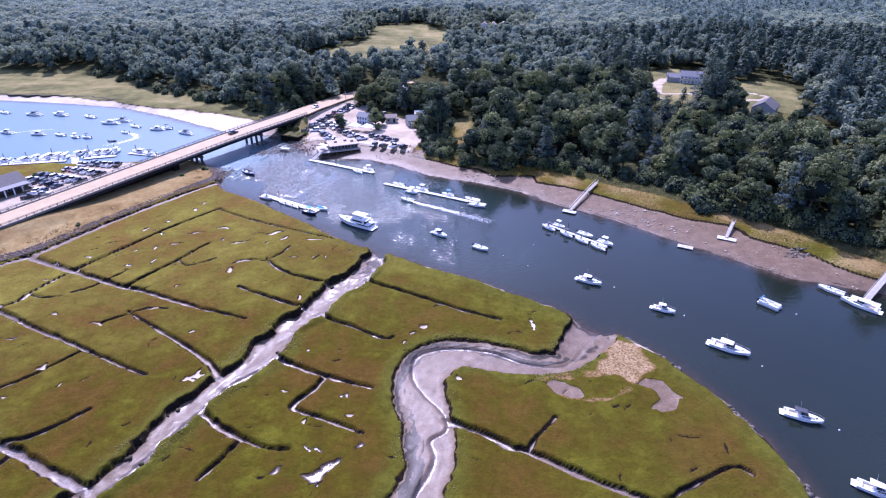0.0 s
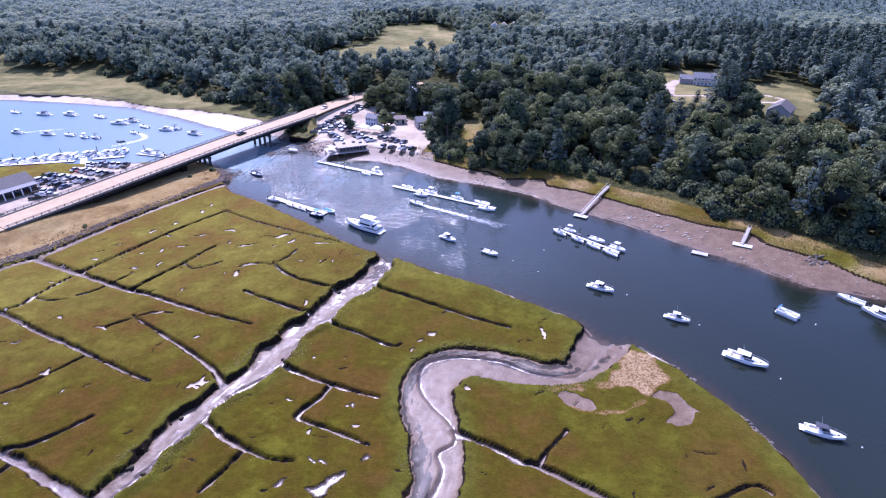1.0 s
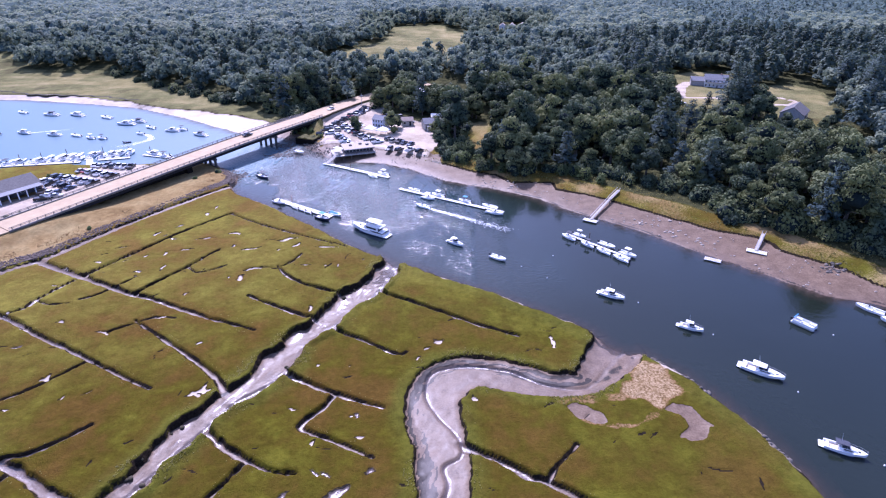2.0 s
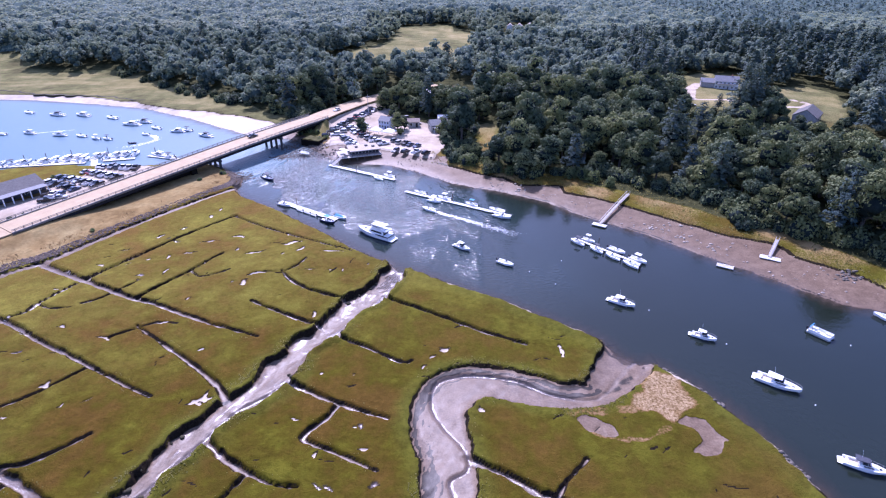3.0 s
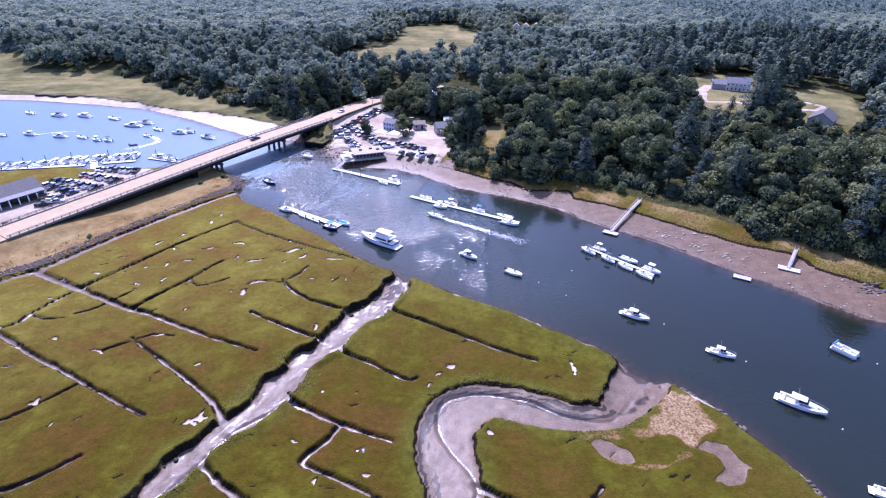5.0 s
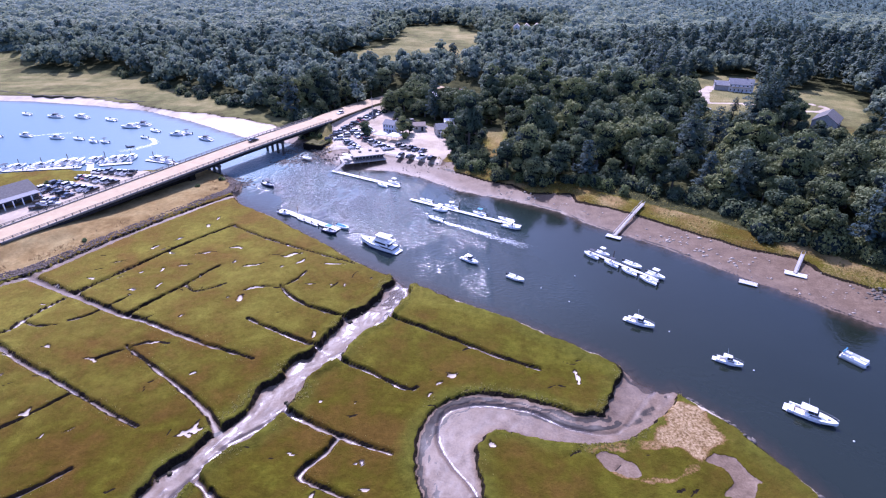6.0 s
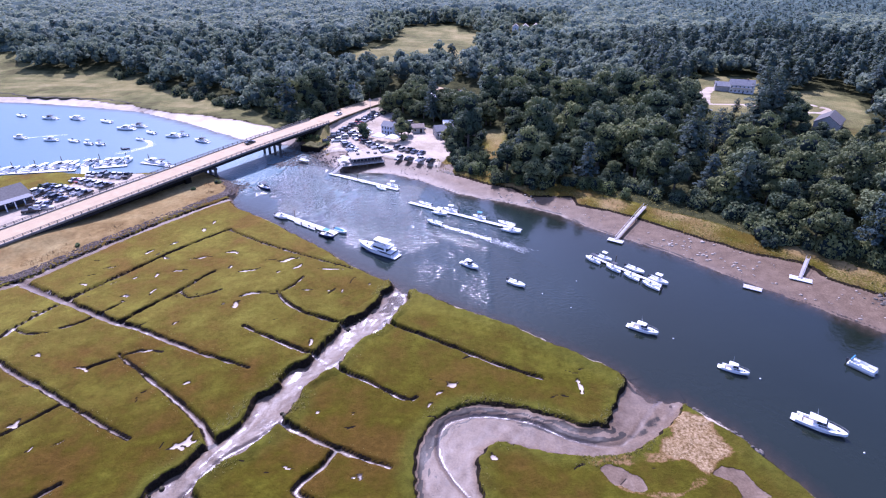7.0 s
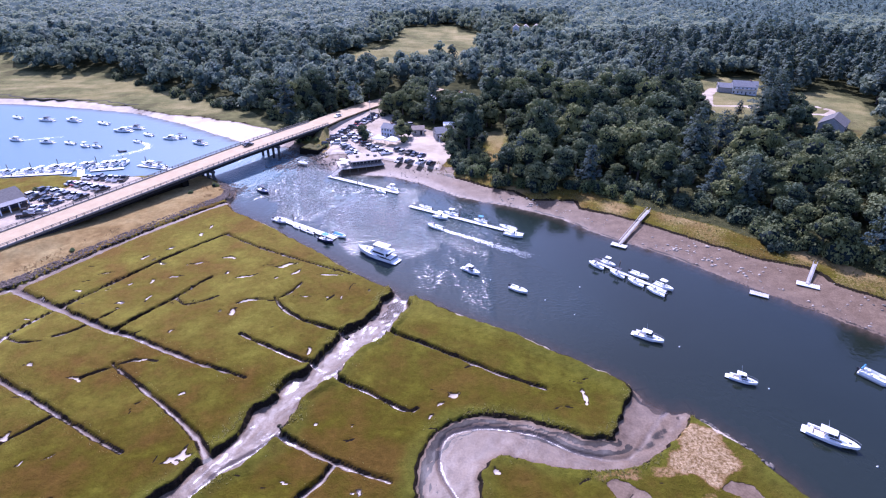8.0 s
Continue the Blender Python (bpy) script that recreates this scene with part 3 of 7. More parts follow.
TURNING = [(123, 322), (131, 346), (141, 360)]
ROAD_LINE = [(-330, -150), (-258, -25), (-200.5, 66), (-170.2, 112), (-143.0, 157.7), (-116.0, 204.9), (-89.0, 252.0), (-76.5, 279.5), (-70.4, 300.4), (-62.0, 320.7), (-52.3, 336.6), (-41, 351), (-28, 366), (-12, 380)]
ROAD_Z = [(-150, 3.6), (60, 3.6), (130, 3.6), (157.7, 4.1), (205, 6.0), (236, 7.3), (252, 7.6), (268, 7.35), (279.5, 6.7), (308.8, 5.2), (340, 4.7), (480, 6.0)]


def road_height(y):
    return np.interp(y, [a for a, b in ROAD_Z], [b for a, b in ROAD_Z])


def channel(x, y, pts, half=None):
    """Signed distance to a channel's edge (negative inside) and how far along it, from 0 to 1."""
    n = len(pts)
    near, along = np.full(x.shape, 1e9), np.zeros(x.shape)
    for i in range(n - 1):
        (ax, ay), (bx, by) = pts[i][:2], pts[i + 1][:2]
        wa, wb = (pts[i][2], pts[i + 1][2]) if half is None else (half[0] + (half[1] - half[0]) * i / (n - 1), half[0] + (half[1] - half[0]) * (i + 1) / (n - 1))
        ux, uy = bx - ax, by - ay
        t = np.clip(((x - ax) * ux + (y - ay) * uy) / (ux * ux + uy * uy + 1e-9), 0, 1)
        d = np.hypot(x - ax - t * ux, y - ay - t * uy) - (wa + (wb - wa) * t)
        hit = d < near
        near, along = np.where(hit, d, near), np.where(hit, (i + t) / (n - 1), along)
    return near, along


def beside(x, y, pts):
    """Signed distance to a line: positive on its right hand."""
    near, sign = np.full(x.shape, 1e9), np.zeros(x.shape)
    for p, q in zip(pts, pts[1:]):
        (ax, ay), (bx, by) = p[:2], q[:2]
        ux, uy = bx - ax, by - ay
        t = np.clip(((x - ax) * ux + (y - ay) * uy) / (ux * ux + uy * uy + 1e-9), 0, 1)
        d = np.hypot(x - ax - t * ux, y - ay - t * uy)
        hit = d < near
        near, sign = np.where(hit, d, near), np.where(hit, np.sign((x - ax) * uy - (y - ay) * ux), sign)
    return near * sign


def land(x, y, masks=False):
    """Height of the ground at arrays x, y; with masks, also the surface kinds."""
    x, y = np.asarray(x, float), np.asarray(y, float)
    wob = (vnoise(x, y, 2.3, 1) - 0.5) * 0.9 + (vnoise(x, y, 0.8, 2) - 0.5) * 0.5
    far = sstep(np.hypot(x, y - 120), 150, 320)
    river = region(x, y, RIVER) + wob * 0.8 * (1 - far)
    north = region(x, y, VEG_EAST) + wob * 0.8 + (vnoise(x, y, 9, 3) - 0.5) * 3
    cause = region(x, y, CAUSEWAY) + wob * 0.5
    h = MARSH + (vnoise(x, y, 14, 4) - 0.5) * 0.25 + (vnoise(x, y, 1.1, 5) - 0.5) * 0.16
    mud, wet, lush, peat, salt = (np.zeros(x.shape) for _ in range(5))
    # river bed, with a short bank on the marsh side
    bank = sstep(-river, -0.6, 1.4)
    h = np.where(river > -1.4, np.minimum(h, -0.5 + (h + 0.5) * bank), h)
    h = np.where(river > 0, np.minimum(h, -0.25 - river * 0.12).clip(-2.5, None), h)
    mud = np.maximum(mud, sstep(river, -0.9, -0.5))
    peat = np.where(river < 0, np.clip(1 - np.abs(river + 1.0) / 0.7, 0, 1) * (0.3 + 1.0 * vnoise(x, y, 3.5, 37)), peat)
    lush = np.maximum(lush, np.maximum(sstep(river, -9, -2), 0.3 * sstep(river, -55, -8)) * (river < 0))
    # tidal flat below the wooded shore
    out = (river < 0) & (north < 1.5) & (cause < 0) & (region(x, y, NORTH_SIDE) > 0)
    share = np.clip(-river, 0, None) / (np.clip(-river, 0, None) + np.clip(-north, 0, None) + 1e-6)
    flat = 1.35 * share ** 0.85 + (vnoise(x, y, 3.5, 6) - 0.5) * 0.16 + (vnoise(x, y, 1.0, 7) - 0.5) * 0.08 - 0.05
    h = np.where(out & (north < 0), flat, h)
    mud = np.where(out, np.maximum(mud, sstep(-north, -0.2, 0.3)), mud)
    wet = np.where(out, np.maximum(wet, sstep(-river, 6, 0.5) * 0.1), wet)
    # upland: a low bank, a grass strip and rising ground
    up = 1.35 + sstep(north, 0, 2.4) * 0.7 + sstep(north, 3, 18) * 1.2 + sstep(north, 10, 130) * 4.5 + (vnoise(x, y, 60, 8) - 0.5) * 3 * sstep(north, 20, 120)
    h = np.where(north > 0, up, h)
    # dark band at the bank edge: peat and undercut shade in one colour
    peat = np.where(out | (north > 0), np.maximum(peat, sstep(north, -0.3, 0.1) * (1 - sstep(north, 0.7, 1.3)) * ((x > -12) | (x < -115)) * 0.9), peat)
    old = region(x, y, OLD_MARSH)
    h = np.where((north > 0) & (old > -6), h + (1.9 + 0.3 * vnoise(x, y, 12, 9) - h) * sstep(old, -6, 4) * sstep(north, 0, 2), h)
    # causeway: rock slope and level top
    h = np.where(cause > -0.5, np.maximum(h, 1.0 + 0.75 * sstep(cause, 0, 4.2) + (vnoise(x, y, 5, 10) - 0.5) * 0.2), h)
    # creeks and ditches
    inland = (north < 0) & (cause < 1.0)
    for pts, lo, hi, slide, shine in ((smooth_line(CREEK_MAIN), 0.08, 0.15, 2.0, 0.7), (smooth_line(CREEK_BEND), 0.18, 0.75, 0.35, 0.45)):
        e, t = channel(x, y, pts)
        slump = (vnoise(x, y, 6.5, 18) - 0.5) * slide + (vnoise(x, y, 3.0, 19) - 0.5) * slide * 0.6
        e = np.where(e < 8, e + wob * 0.9 + slump + (vnoise(x, y, 1.1, 11) - 0.5) * 0.35, e)
        bed = lo + (hi - lo) * t - 0.22 * (1 - sstep(t, 0, 0.07)) + 0.3 * sstep(e, -2.2, 0) + (vnoise(x, y, 2.2, 12) - 0.5) * 0.2
        k = sstep(e, -0.1, 0.45)
        h = np.where(inland & (e > -0.5) & (h > 1), h + (0.55 if slide > 1 else 0.08) * sstep(e, 2.6, 0.7) * (0.4 + vnoise(x, y, 4, 31)), h)
        along, across = x * 0.43 + y * 0.9, x * 0.9 - y * 0.43
        patch = vnoise(along * 0.22, across, 0.75, 20) * 0.6 + vnoise(along * 0.4, across, 0.5, 22) * 0.45
        wet = np.where(inland & (e < -0.4), np.maximum(wet, (np.where(slide > 1, 0.16 + 0.5 * sstep(patch, 0.42, 0.8), shine * sstep(patch, 0.3, 0.9) * 0.2 + 0.14)) * sstep(e, -0.4, -1.2)), wet)
        bed = bed + (0.16 * (patch - 0.55) + 0.1 * (vnoise(x, y, 0.9, 27) - 0.5)) * (slide > 1)
        h = np.where(inland & (e < 0.45), np.minimum(h, bed + (h - bed) * k), h)
        mud = np.where(inland, np.maximum(mud, 1 - sstep(e, -0.45, 0.35)), mud)
        peat = np.where(inland, np.maximum(peat, np.clip(1 - np.abs(e - 0.12) / (0.56 if slide > 1 else 0.46), 0, 1) * (0.6 + 0.7 * vnoise(x, y, 3.0, 34))), peat)
        layers = vnoise(t * 16.0, e * 2.4, 1.0, 38) * 0.7 + vnoise(t * 60.0, e * 2.4, 1.0, 39) * 0.3
        peat = np.where(inland & (slide < 1) & (t > 0.1), np.maximum(peat, 0.95 * sstep(layers, 0.42, 0.62) * sstep(e, -4.4, -3.2) * sstep(e, -0.2, -0.7) * sstep(beside(x, y, pts), -0.5, 0.5)), peat)
        lush = np.where(inland, np.maximum(lush, sstep(e, 5.0, 0.5) * 0.9 * (e > 0)), lush)
    for bed0, w0, w1, pts in DITCHES:
        w0, w1 = w0 * 0.68, w1 * 0.68
        xs, ys = [p[0] for p in pts], [p[1] for p in pts]
        box = (x > min(xs) - 4) & (x < max(xs) + 4) & (y > min(ys) - 4) & (y < max(ys) + 4) & inland
        if not box.any():
            continue
        bx, by = x[box], y[box]
        e, t = channel(bx, by, smooth_line(pts, 3), (w0, w1))
        e = e + wob[box] * 0.42 + (vnoise(bx, by, 1.0, 13) - 0.5) * 0.3
        bed = bed0 - 0.35 + 0.4 * t + (vnoise(bx, by, 1.4, 14) - 0.5) * 0.1
        hb = h[box]
        h[box] = np.where(e < 0.42, np.minimum(hb, bed + (hb - bed) * sstep(e, -0.1, 0.42)), hb)
        mud[box] = np.maximum(mud[box], 1 - sstep(e, -0.4, 0.35))
        peat[box] = np.maximum(peat[box], (hb > 1.0) * np.clip(1 - np.abs(e - 0.1) / 0.42, 0, 1) * (0.55 + 0.75 * vnoise(bx, by, 2.5, 33)))
        wet[box] = np.maximum(wet[box], (1 - sstep(e, -0.3, 0.0)) * (0.25 + 0.5 * vnoise(bx, by, 5, 28)) * (0.15 if w1 > 1.15 else 1.0))
    for half, pts in THALWEGS:
        e, t = channel(x, y, smooth_line(pts), (half, half))
        e = e + wob * 0.35
        h = np.where((e < 0.5) & inland & (h < 1.25), h - 0.14 * (1 - sstep(e, -0.1, 0.5)) * sstep(t, 0.02, 0.12), h)
        wet = np.where(inland & (mud > 0.5), np.maximum(wet, (1 - sstep(e, -0.05, 0.3)) * 0.8), wet)
        side = beside(x, y, smooth_line(pts))
        h = np.where(inland & (e > -half) & (h < 1.15) & (mud > 0.5), h + 0.3 * sstep(side + wob * 0.3, 0.1, 0.5) * sstep(4.5 - e, 0, 3) * sstep(t, 0.06, 0.2), h)
    for number, (px, py, length, width, turn) in enumerate(PANS + CRACKS):
        c, s = math.cos(radians(turn)), math.sin(radians(turn))
        box = (np.abs(x - px) < length) & (np.abs(y - py) < length)
        if not box.any():
            continue
        bx, by = x[box] - px, y[box] - py
        u, v = (bx * c + by * s) / length * 2, (-bx * s + by * c) / width * 2
        e = np.hypot(u, v + 0.5 * np.sin(u * 2.4 + px)) + (vnoise(x[box], y[box], 0.7, 15) - 0.5) * 0.9
        k = 1 - sstep(e, 0.75, 1.05)
        if number >= len(PANS):
            k = k * (mud[box] < 0.2)
            h[box] -= 0.22 * k
            peat[box] = np.maximum(peat[box], k * 0.85)
            continue
        h[box] = h[box] + (np.minimum(h[box], 1.24) - h[box]) * k
        peat[box] = np.maximum(peat[box], sstep(e, 0.8, 0.95) * (1 - sstep(e, 1.1, 1.35)) * 0.7)
        flooded = (px > -32 and py < 72) or math.sin(px * 12.9 + py) > 0.8
        mud[box], wet[box] = np.maximum(mud[box], k), np.maximum(wet[box], k * (0.95 if flooded else 0.12))
        salt[box] = np.maximum(salt[box], k * (0.2 if flooded else 0.75))
    wrack = sstep(region(x, y, WRACK) + wob * 1.6 + (vnoise(x, y, 4.0, 25) - 0.5) * 4, -2.2, 2.4) * (0.66 + 0.3 * vnoise(x, y, 2.4, 29))
    for q, wide in ((WRACK_LINE, 1.3), (WRACK_LOOP, 0.7)):
        wrack = np.maximum(wrack, (1 - sstep(edge_distance(x, y, smooth_line(q), False) + wob, wide * 0.4, wide * 1.6)) * (0.34 + 0.36 * vnoise(x, y, 2.2, 30)))
    peat = np.maximum(peat, sstep(region(x, y, MOUTH_WET) + wob, -0.8, 1.6) * (0.3 + 0.4 * vnoise(x * 0.6 + y, y * 0.6 - x, 1.4, 40)) * (h < 1.0))
    wet = wet * (1 - 0.75 * sstep(region(x, y, MOUTH_WET), -2, 1))
    ragged = wob * 1.1 + (vnoise(x, y, 3.5, 24) - 0.5) * 1.1
    bare = np.maximum(sstep(region(x, y, PAN_BARE) + ragged, -0.3, 0.4), sstep(region(x, y, PAN_BARE_SMALL) + ragged, -0.3, 0.4))
    h, mud = h - 0.2 * bare, np.maximum(mud, bare)
    # road bed, lots
    road = edge_distance(x, y, ROAD_LINE, False)
    rz = road_height(y) - 0.45
    west = sstep(region(x, y, LOT_WEST) + wob * 0.5, -1.0, 1.0)
    on_land = (north > 1) | (y < 185)
    h = np.where(on_land & (road < 14) & (river < 0), h + (rz - h) * sstep(road, 14, 6.5) * np.where(y < 185, sstep(y, 184, 157) * np.where(y > 150, 1 - west, 1.0), sstep(north, 2, 14)), h)
    east = sstep(region(x, y, LOT_EAST) + wob, -1.5, 1.5)
    h = h + (3.4 - h) * east * sstep(north, 0, 6)
    if not masks:
        return h
    dry = np.maximum(sstep(cause, 1.5, 3.2), 0.0)
    dry = np.where(region(x, y, WEST_GRASS) > 0, 0.25, dry)
    beach = sstep(x, -96, -103) * (y > 258) * sstep(-north, -2.0, 1.5) * sstep(-river, -1.5, 1.0)
    strand = sstep(region(x, y, STRAND) + wob, -1.5, 1.5)
    mud = np.maximum(mud, strand)
    drive = np.maximum(1 - sstep(np.abs(edge_distance(x, y, DRIVE, False) + wob), 1.0, 2.0), 1 - sstep(edge_distance(x, y, TURNING, False) + wob, 2.0, 4.0))
    yards = np.maximum.reduce([sstep(region(x, y, q) + wob * 2, -4, 2) for q in (FIELD, YARD_A, YARD_B, CLEAR_SMALL)])
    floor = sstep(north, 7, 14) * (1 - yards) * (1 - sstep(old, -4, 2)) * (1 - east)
    dry = np.maximum(dry, yards * (0.34 + 0.3 * vnoise(x, y, 13, 23)))
    dry = np.where((north > 0) & (floor < 0.5) & (yards < 0.3), 0.34 + 0.34 * vnoise(x, y, 8, 16), dry)
    dry = np.where((north > 0) & (old > 0), 0.16 + 0.36 * vnoise(x, y * 1.8, 18, 26) + 0.2 * vnoise(x, y, 5, 32), dry)
    rim = sstep(river, -2.3, -1.2) * sstep(river, 0.3, -0.2) * (region(x, y, NORTH_SIDE) < 0) * (cause < 0) * (x > -80)
    gravel = np.maximum(np.maximum(np.maximum(np.maximum(np.maximum(east, salt), west), beach), drive), rim * np.where((x > 42) & (y < 104), 0.9 * vnoise(x, y, 5.0, 41), 0.66 * vnoise(x, y, 4.0, 42)))
    lush = np.maximum(lush, 0.5 * (north > 0) * (1 - yards))
    lush = lush * (0.5 + 0.5 * vnoise(x, y, 6, 17))
    return h, np.stack([mud, dry, floor, lush], 1), np.stack([wet, gravel, wrack, peat], 1)


NORTH_SIDE = [(150, -50), (52, 130), (30, 165), (-30, 200), (-85, 235), (-100, 262), (-180, 290), (-500, 300), (-1600, 480), (-1600, 4600), (4600, 4600), (4600, -300)]
STRAND = [(-66, 236), (-30, 229), (-8, 224), (-8, 236), (-36, 247), (-62, 254)]
WEST_GRASS = [(-300, 150), (-172, 178), (-166, 203), (-158, 203), (-151, 213), (-151, 226), (-200, 222), (-300, 190)]


def graded(*runs):
    """Grid lines: runs of (from, to, step)."""
    out = []
    for a, b, s in runs:
        out.append(np.arange(a, b - s * 0.01, s))
    return np.unique(np.concatenate(out))


def stretched(start, end, first, growth=1.22):
    v, s, out = start, math.copysign(first, end), []
    while abs(v) < abs(end):
        v += s
        s *= growth
        out.append(v)
    return np.array(out)


def grid_mesh(name, gx, gy, mat, fn):
    X, Y = np.meshgrid(gx, gy)
    x, y = X.ravel(), Y.ravel()
    h, za, zb = fn(x, y)
    nx, ny = len(gx), len(gy)
    i = (np.arange(ny - 1)[:, None] * nx + np.arange(nx - 1)[None]).ravel()
    quads = np.stack([i, i + 1, i + nx + 1, i + nx], 1)
    me = bpy.data.meshes.new(name)
    me.vertices.add(len(x))
    me.vertices.foreach_set("co", np.stack([x, y, h], 1).astype(np.float32).ravel())
    me.loops.add(quads.size)
    me.loops.foreach_set("vertex_index", quads.astype(np.int32).ravel())
    me.polygons.add(len(quads))
    me.polygons.foreach_set("loop_start", np.arange(0, quads.size, 4, dtype=np.int32))
    me.update(calc_edges=True)
    for key, val in (("zone", za), ("zone_b", zb)):
        if val is not None:
            layer = me.attributes.new(key, "FLOAT_COLOR", "POINT")
            layer.data.foreach_set("color", val.astype(np.float32).ravel())
    me.polygons.foreach_set("use_smooth", np.ones(len(quads), bool))
    me.materials.append(mat)
    return new(name, me)


gx = np.concatenate([stretched(-200, -4600, 4)[::-1], graded((-200, -118, 1.2), (-118, -95, 0.6), (-95, 65, 0.335), (65, 130, 0.7), (130, 220, 2.5)), stretched(220, 4600, 4)])
gy = np.concatenate([stretched(-10, -2500, 6)[::-1], graded((-10, 52, 2.0), (52, 135, 0.335), (135, 200, 0.5), (200, 300, 1.0), (300, 420, 2.5)), stretched(420, 4600, 5)])
ground = tagged(grid_mesh("ground", gx, gy, GROUND, lambda x, y: land(x, y, True)), "olive salt marsh, grey tidal mud and wooded upland", "ground", kind="structure")

# water roughened by tide below the bridge, wind above it; sky reflection painted in
RUFFLED = [(-96, 225), (-66, 190), (-40, 166), (-22, 152), (10, 126), (34, 132), (36, 156), (18, 186), (-20, 216), (-60, 240), (-84, 258), (-100, 250)]


UPSTREAM = [(-86, 205), (-66, 262), (-120, 320), (-500, 420), (-1500, 600), (-1500, 0), (-420, 100), (-200, 190)]


# the river: one level sheet over its bed, clearer where it is shallow
def river_sheet(x, y):
    deep = sstep(-land(x, y), -0.02, 0.8)
    ruffle_sky = sstep(region(x, y, RUFFLED), -12, 14) * (np.where(x < 5, 0.38, 0.22) + 0.3 * sstep(y, 160, 195) + 0.4 * sstep(y, 185, 215))
    breeze_sky = sstep(region(x, y, UPSTREAM), -10, 14)
    tint = np.stack([deep, ruffle_sky, breeze_sky, np.ones(x.shape)], 1)
    return np.zeros(x.shape), tint, None


wx = np.concatenate([stretched(-330, -4500, 20)[::-1], graded((-330, -100, 4.0), (-100, 130, 1.7), (130, 220, 5)), stretched(220, 4500, 20)])
wy = np.concatenate([stretched(0, -2400, 20)[::-1], graded((0, 52, 4), (52, 240, 1.7), (240, 360, 4)), stretched(360, 4500, 20)])
water = tagged(grid_mesh("water", wx, wy, WATER, river_sheet), "dark blue rippled tidal river at low tide", "river", kind="structure")

# ================= building helpers =================
def part(name, bm, mat, parent=None, label="", kind="", smooth=False):
    me = bpy.data.meshes.new(name)
    bmesh.ops.recalc_face_normals(bm, faces=bm.faces)
    bm.to_mesh(me)
    bm.free()
    if smooth:
        me.polygons.foreach_set("use_smooth", np.ones(len(me.polygons), bool))
    me.materials.append(mat)
    return child(name, me, parent, label, kind)


def child(name, me, parent=None, label="", kind=""):
    ob = new(name, me)
    if parent:
        ob.parent = parent
    return tagged(ob, label, kind=kind)


def thing(name, m, label, category, group=""):
    ob = new(name)
    ob.empty_display_size = 0.2
    ob.matrix_world = m
    return tagged(ob, label, category, group)


def box(bm, cx, cy, cz, sx, sy, sz, rz=0.0, bevel=0.0, ry=0.0, taper=1.0):
    """A box centred at x, y with its foot at cz."""
    made = bmesh.ops.create_cube(bm, size=1, matrix=Matrix.Translation((cx, cy, cz)) @ Euler((0, radians(ry), radians(rz))).to_matrix().to_4x4() @ Matrix.Translation((0, 0, sz / 2)) @ Matrix.Diagonal((sx, sy, sz, 1)))["verts"]
    if taper != 1.0:
        top = max(v.co.z for v in made)
        for v in made:
            if v.co.z > top - 1e-4:
                v.co.x, v.co.y = cx + (v.co.x - cx) * taper, cy + (v.co.y - cy) * taper
    if bevel:
        es = list({e for v in made for e in v.link_edges})
        bmesh.ops.bevel(bm, geom=es, offset=bevel, segments=1, affect="EDGES")
    return bm


def rod(bm, a, b, r, n=6, r2=None):
    a, b = Vector(a), Vector(b)
    m = Matrix.Translation((a + b) / 2) @ (b - a).to_track_quat("Z", "Y").to_matrix().to_4x4()
    bmesh.ops.create_cone(bm, cap_ends=True, segments=n, radius1=r, radius2=r if r2 is None else r2, depth=(b - a).length, matrix=m)
    return bm


def sweep(bm, line, left, right, z0, z1, closed_ends=True):
    """A bar that follows line (x, y, z points): from left to right of it, from z0 to z1 above its height."""
    rows = []
    for i, (x, y, z) in enumerate(line):
        a, b = line[max(i - 1, 0)], line[min(i + 1, len(line) - 1)]
        dx, dy = b[0] - a[0], b[1] - a[1]
        l = math.hypot(dx, dy)
        nx, ny = dy / l, -dx / l
        rows.append([bm.verts.new((x + nx * s, y + ny * s, z + h)) for s, h in ((left, z0), (right, z0), (right, z1), (left, z1))])
    for p, q in zip(rows, rows[1:]):
        for k in range(4):
            bm.faces.new((p[k], p[(k + 1) % 4], q[(k + 1) % 4], q[k]))
    bm.faces.new(rows[0])
    bm.faces.new(rows[-1][::-1])
    return bm


def road_points(y0, y1, step_len):
    """Points along the road's middle between two y values, with the deck's height."""
    pts = smooth_line(ROAD_LINE, 24)
    ys = np.array([p[1] for p in pts])
    xs = np.array([p[0] for p in pts])
    n = max(2, int(round(abs(y1 - y0) * 1.13 / step_len)) + 1)
    return [(float(np.interp(y, ys, xs)), float(y), float(road_height(y))) for y in np.linspace(y0, y1, n)]


HALF = 5.6
road = tagged(part("road", sweep(bmesh.new(), road_points(-140, 157, 6), -HALF, HALF, -0.35, 0.0), ROADWAY), "pale worn road on the causeway", "road", kind="structure")
tagged(part("road", sweep(bmesh.new(), road_points(284.2, 372, 5), -HALF, HALF, -0.5, 0.0), ROADWAY), "pale worn road into the woods", "road", kind="structure")
bridge = thing("bridge", Matrix.Identity(4), "long pale concrete road bridge with steel railings over the river", "bridge")
deck_line = road_points(157.2, 284, 4)
part("deck", sweep(bmesh.new(), deck_line, -HALF, HALF, -0.55, 0.0), ROADWAY, bridge, "pale worn roadway")
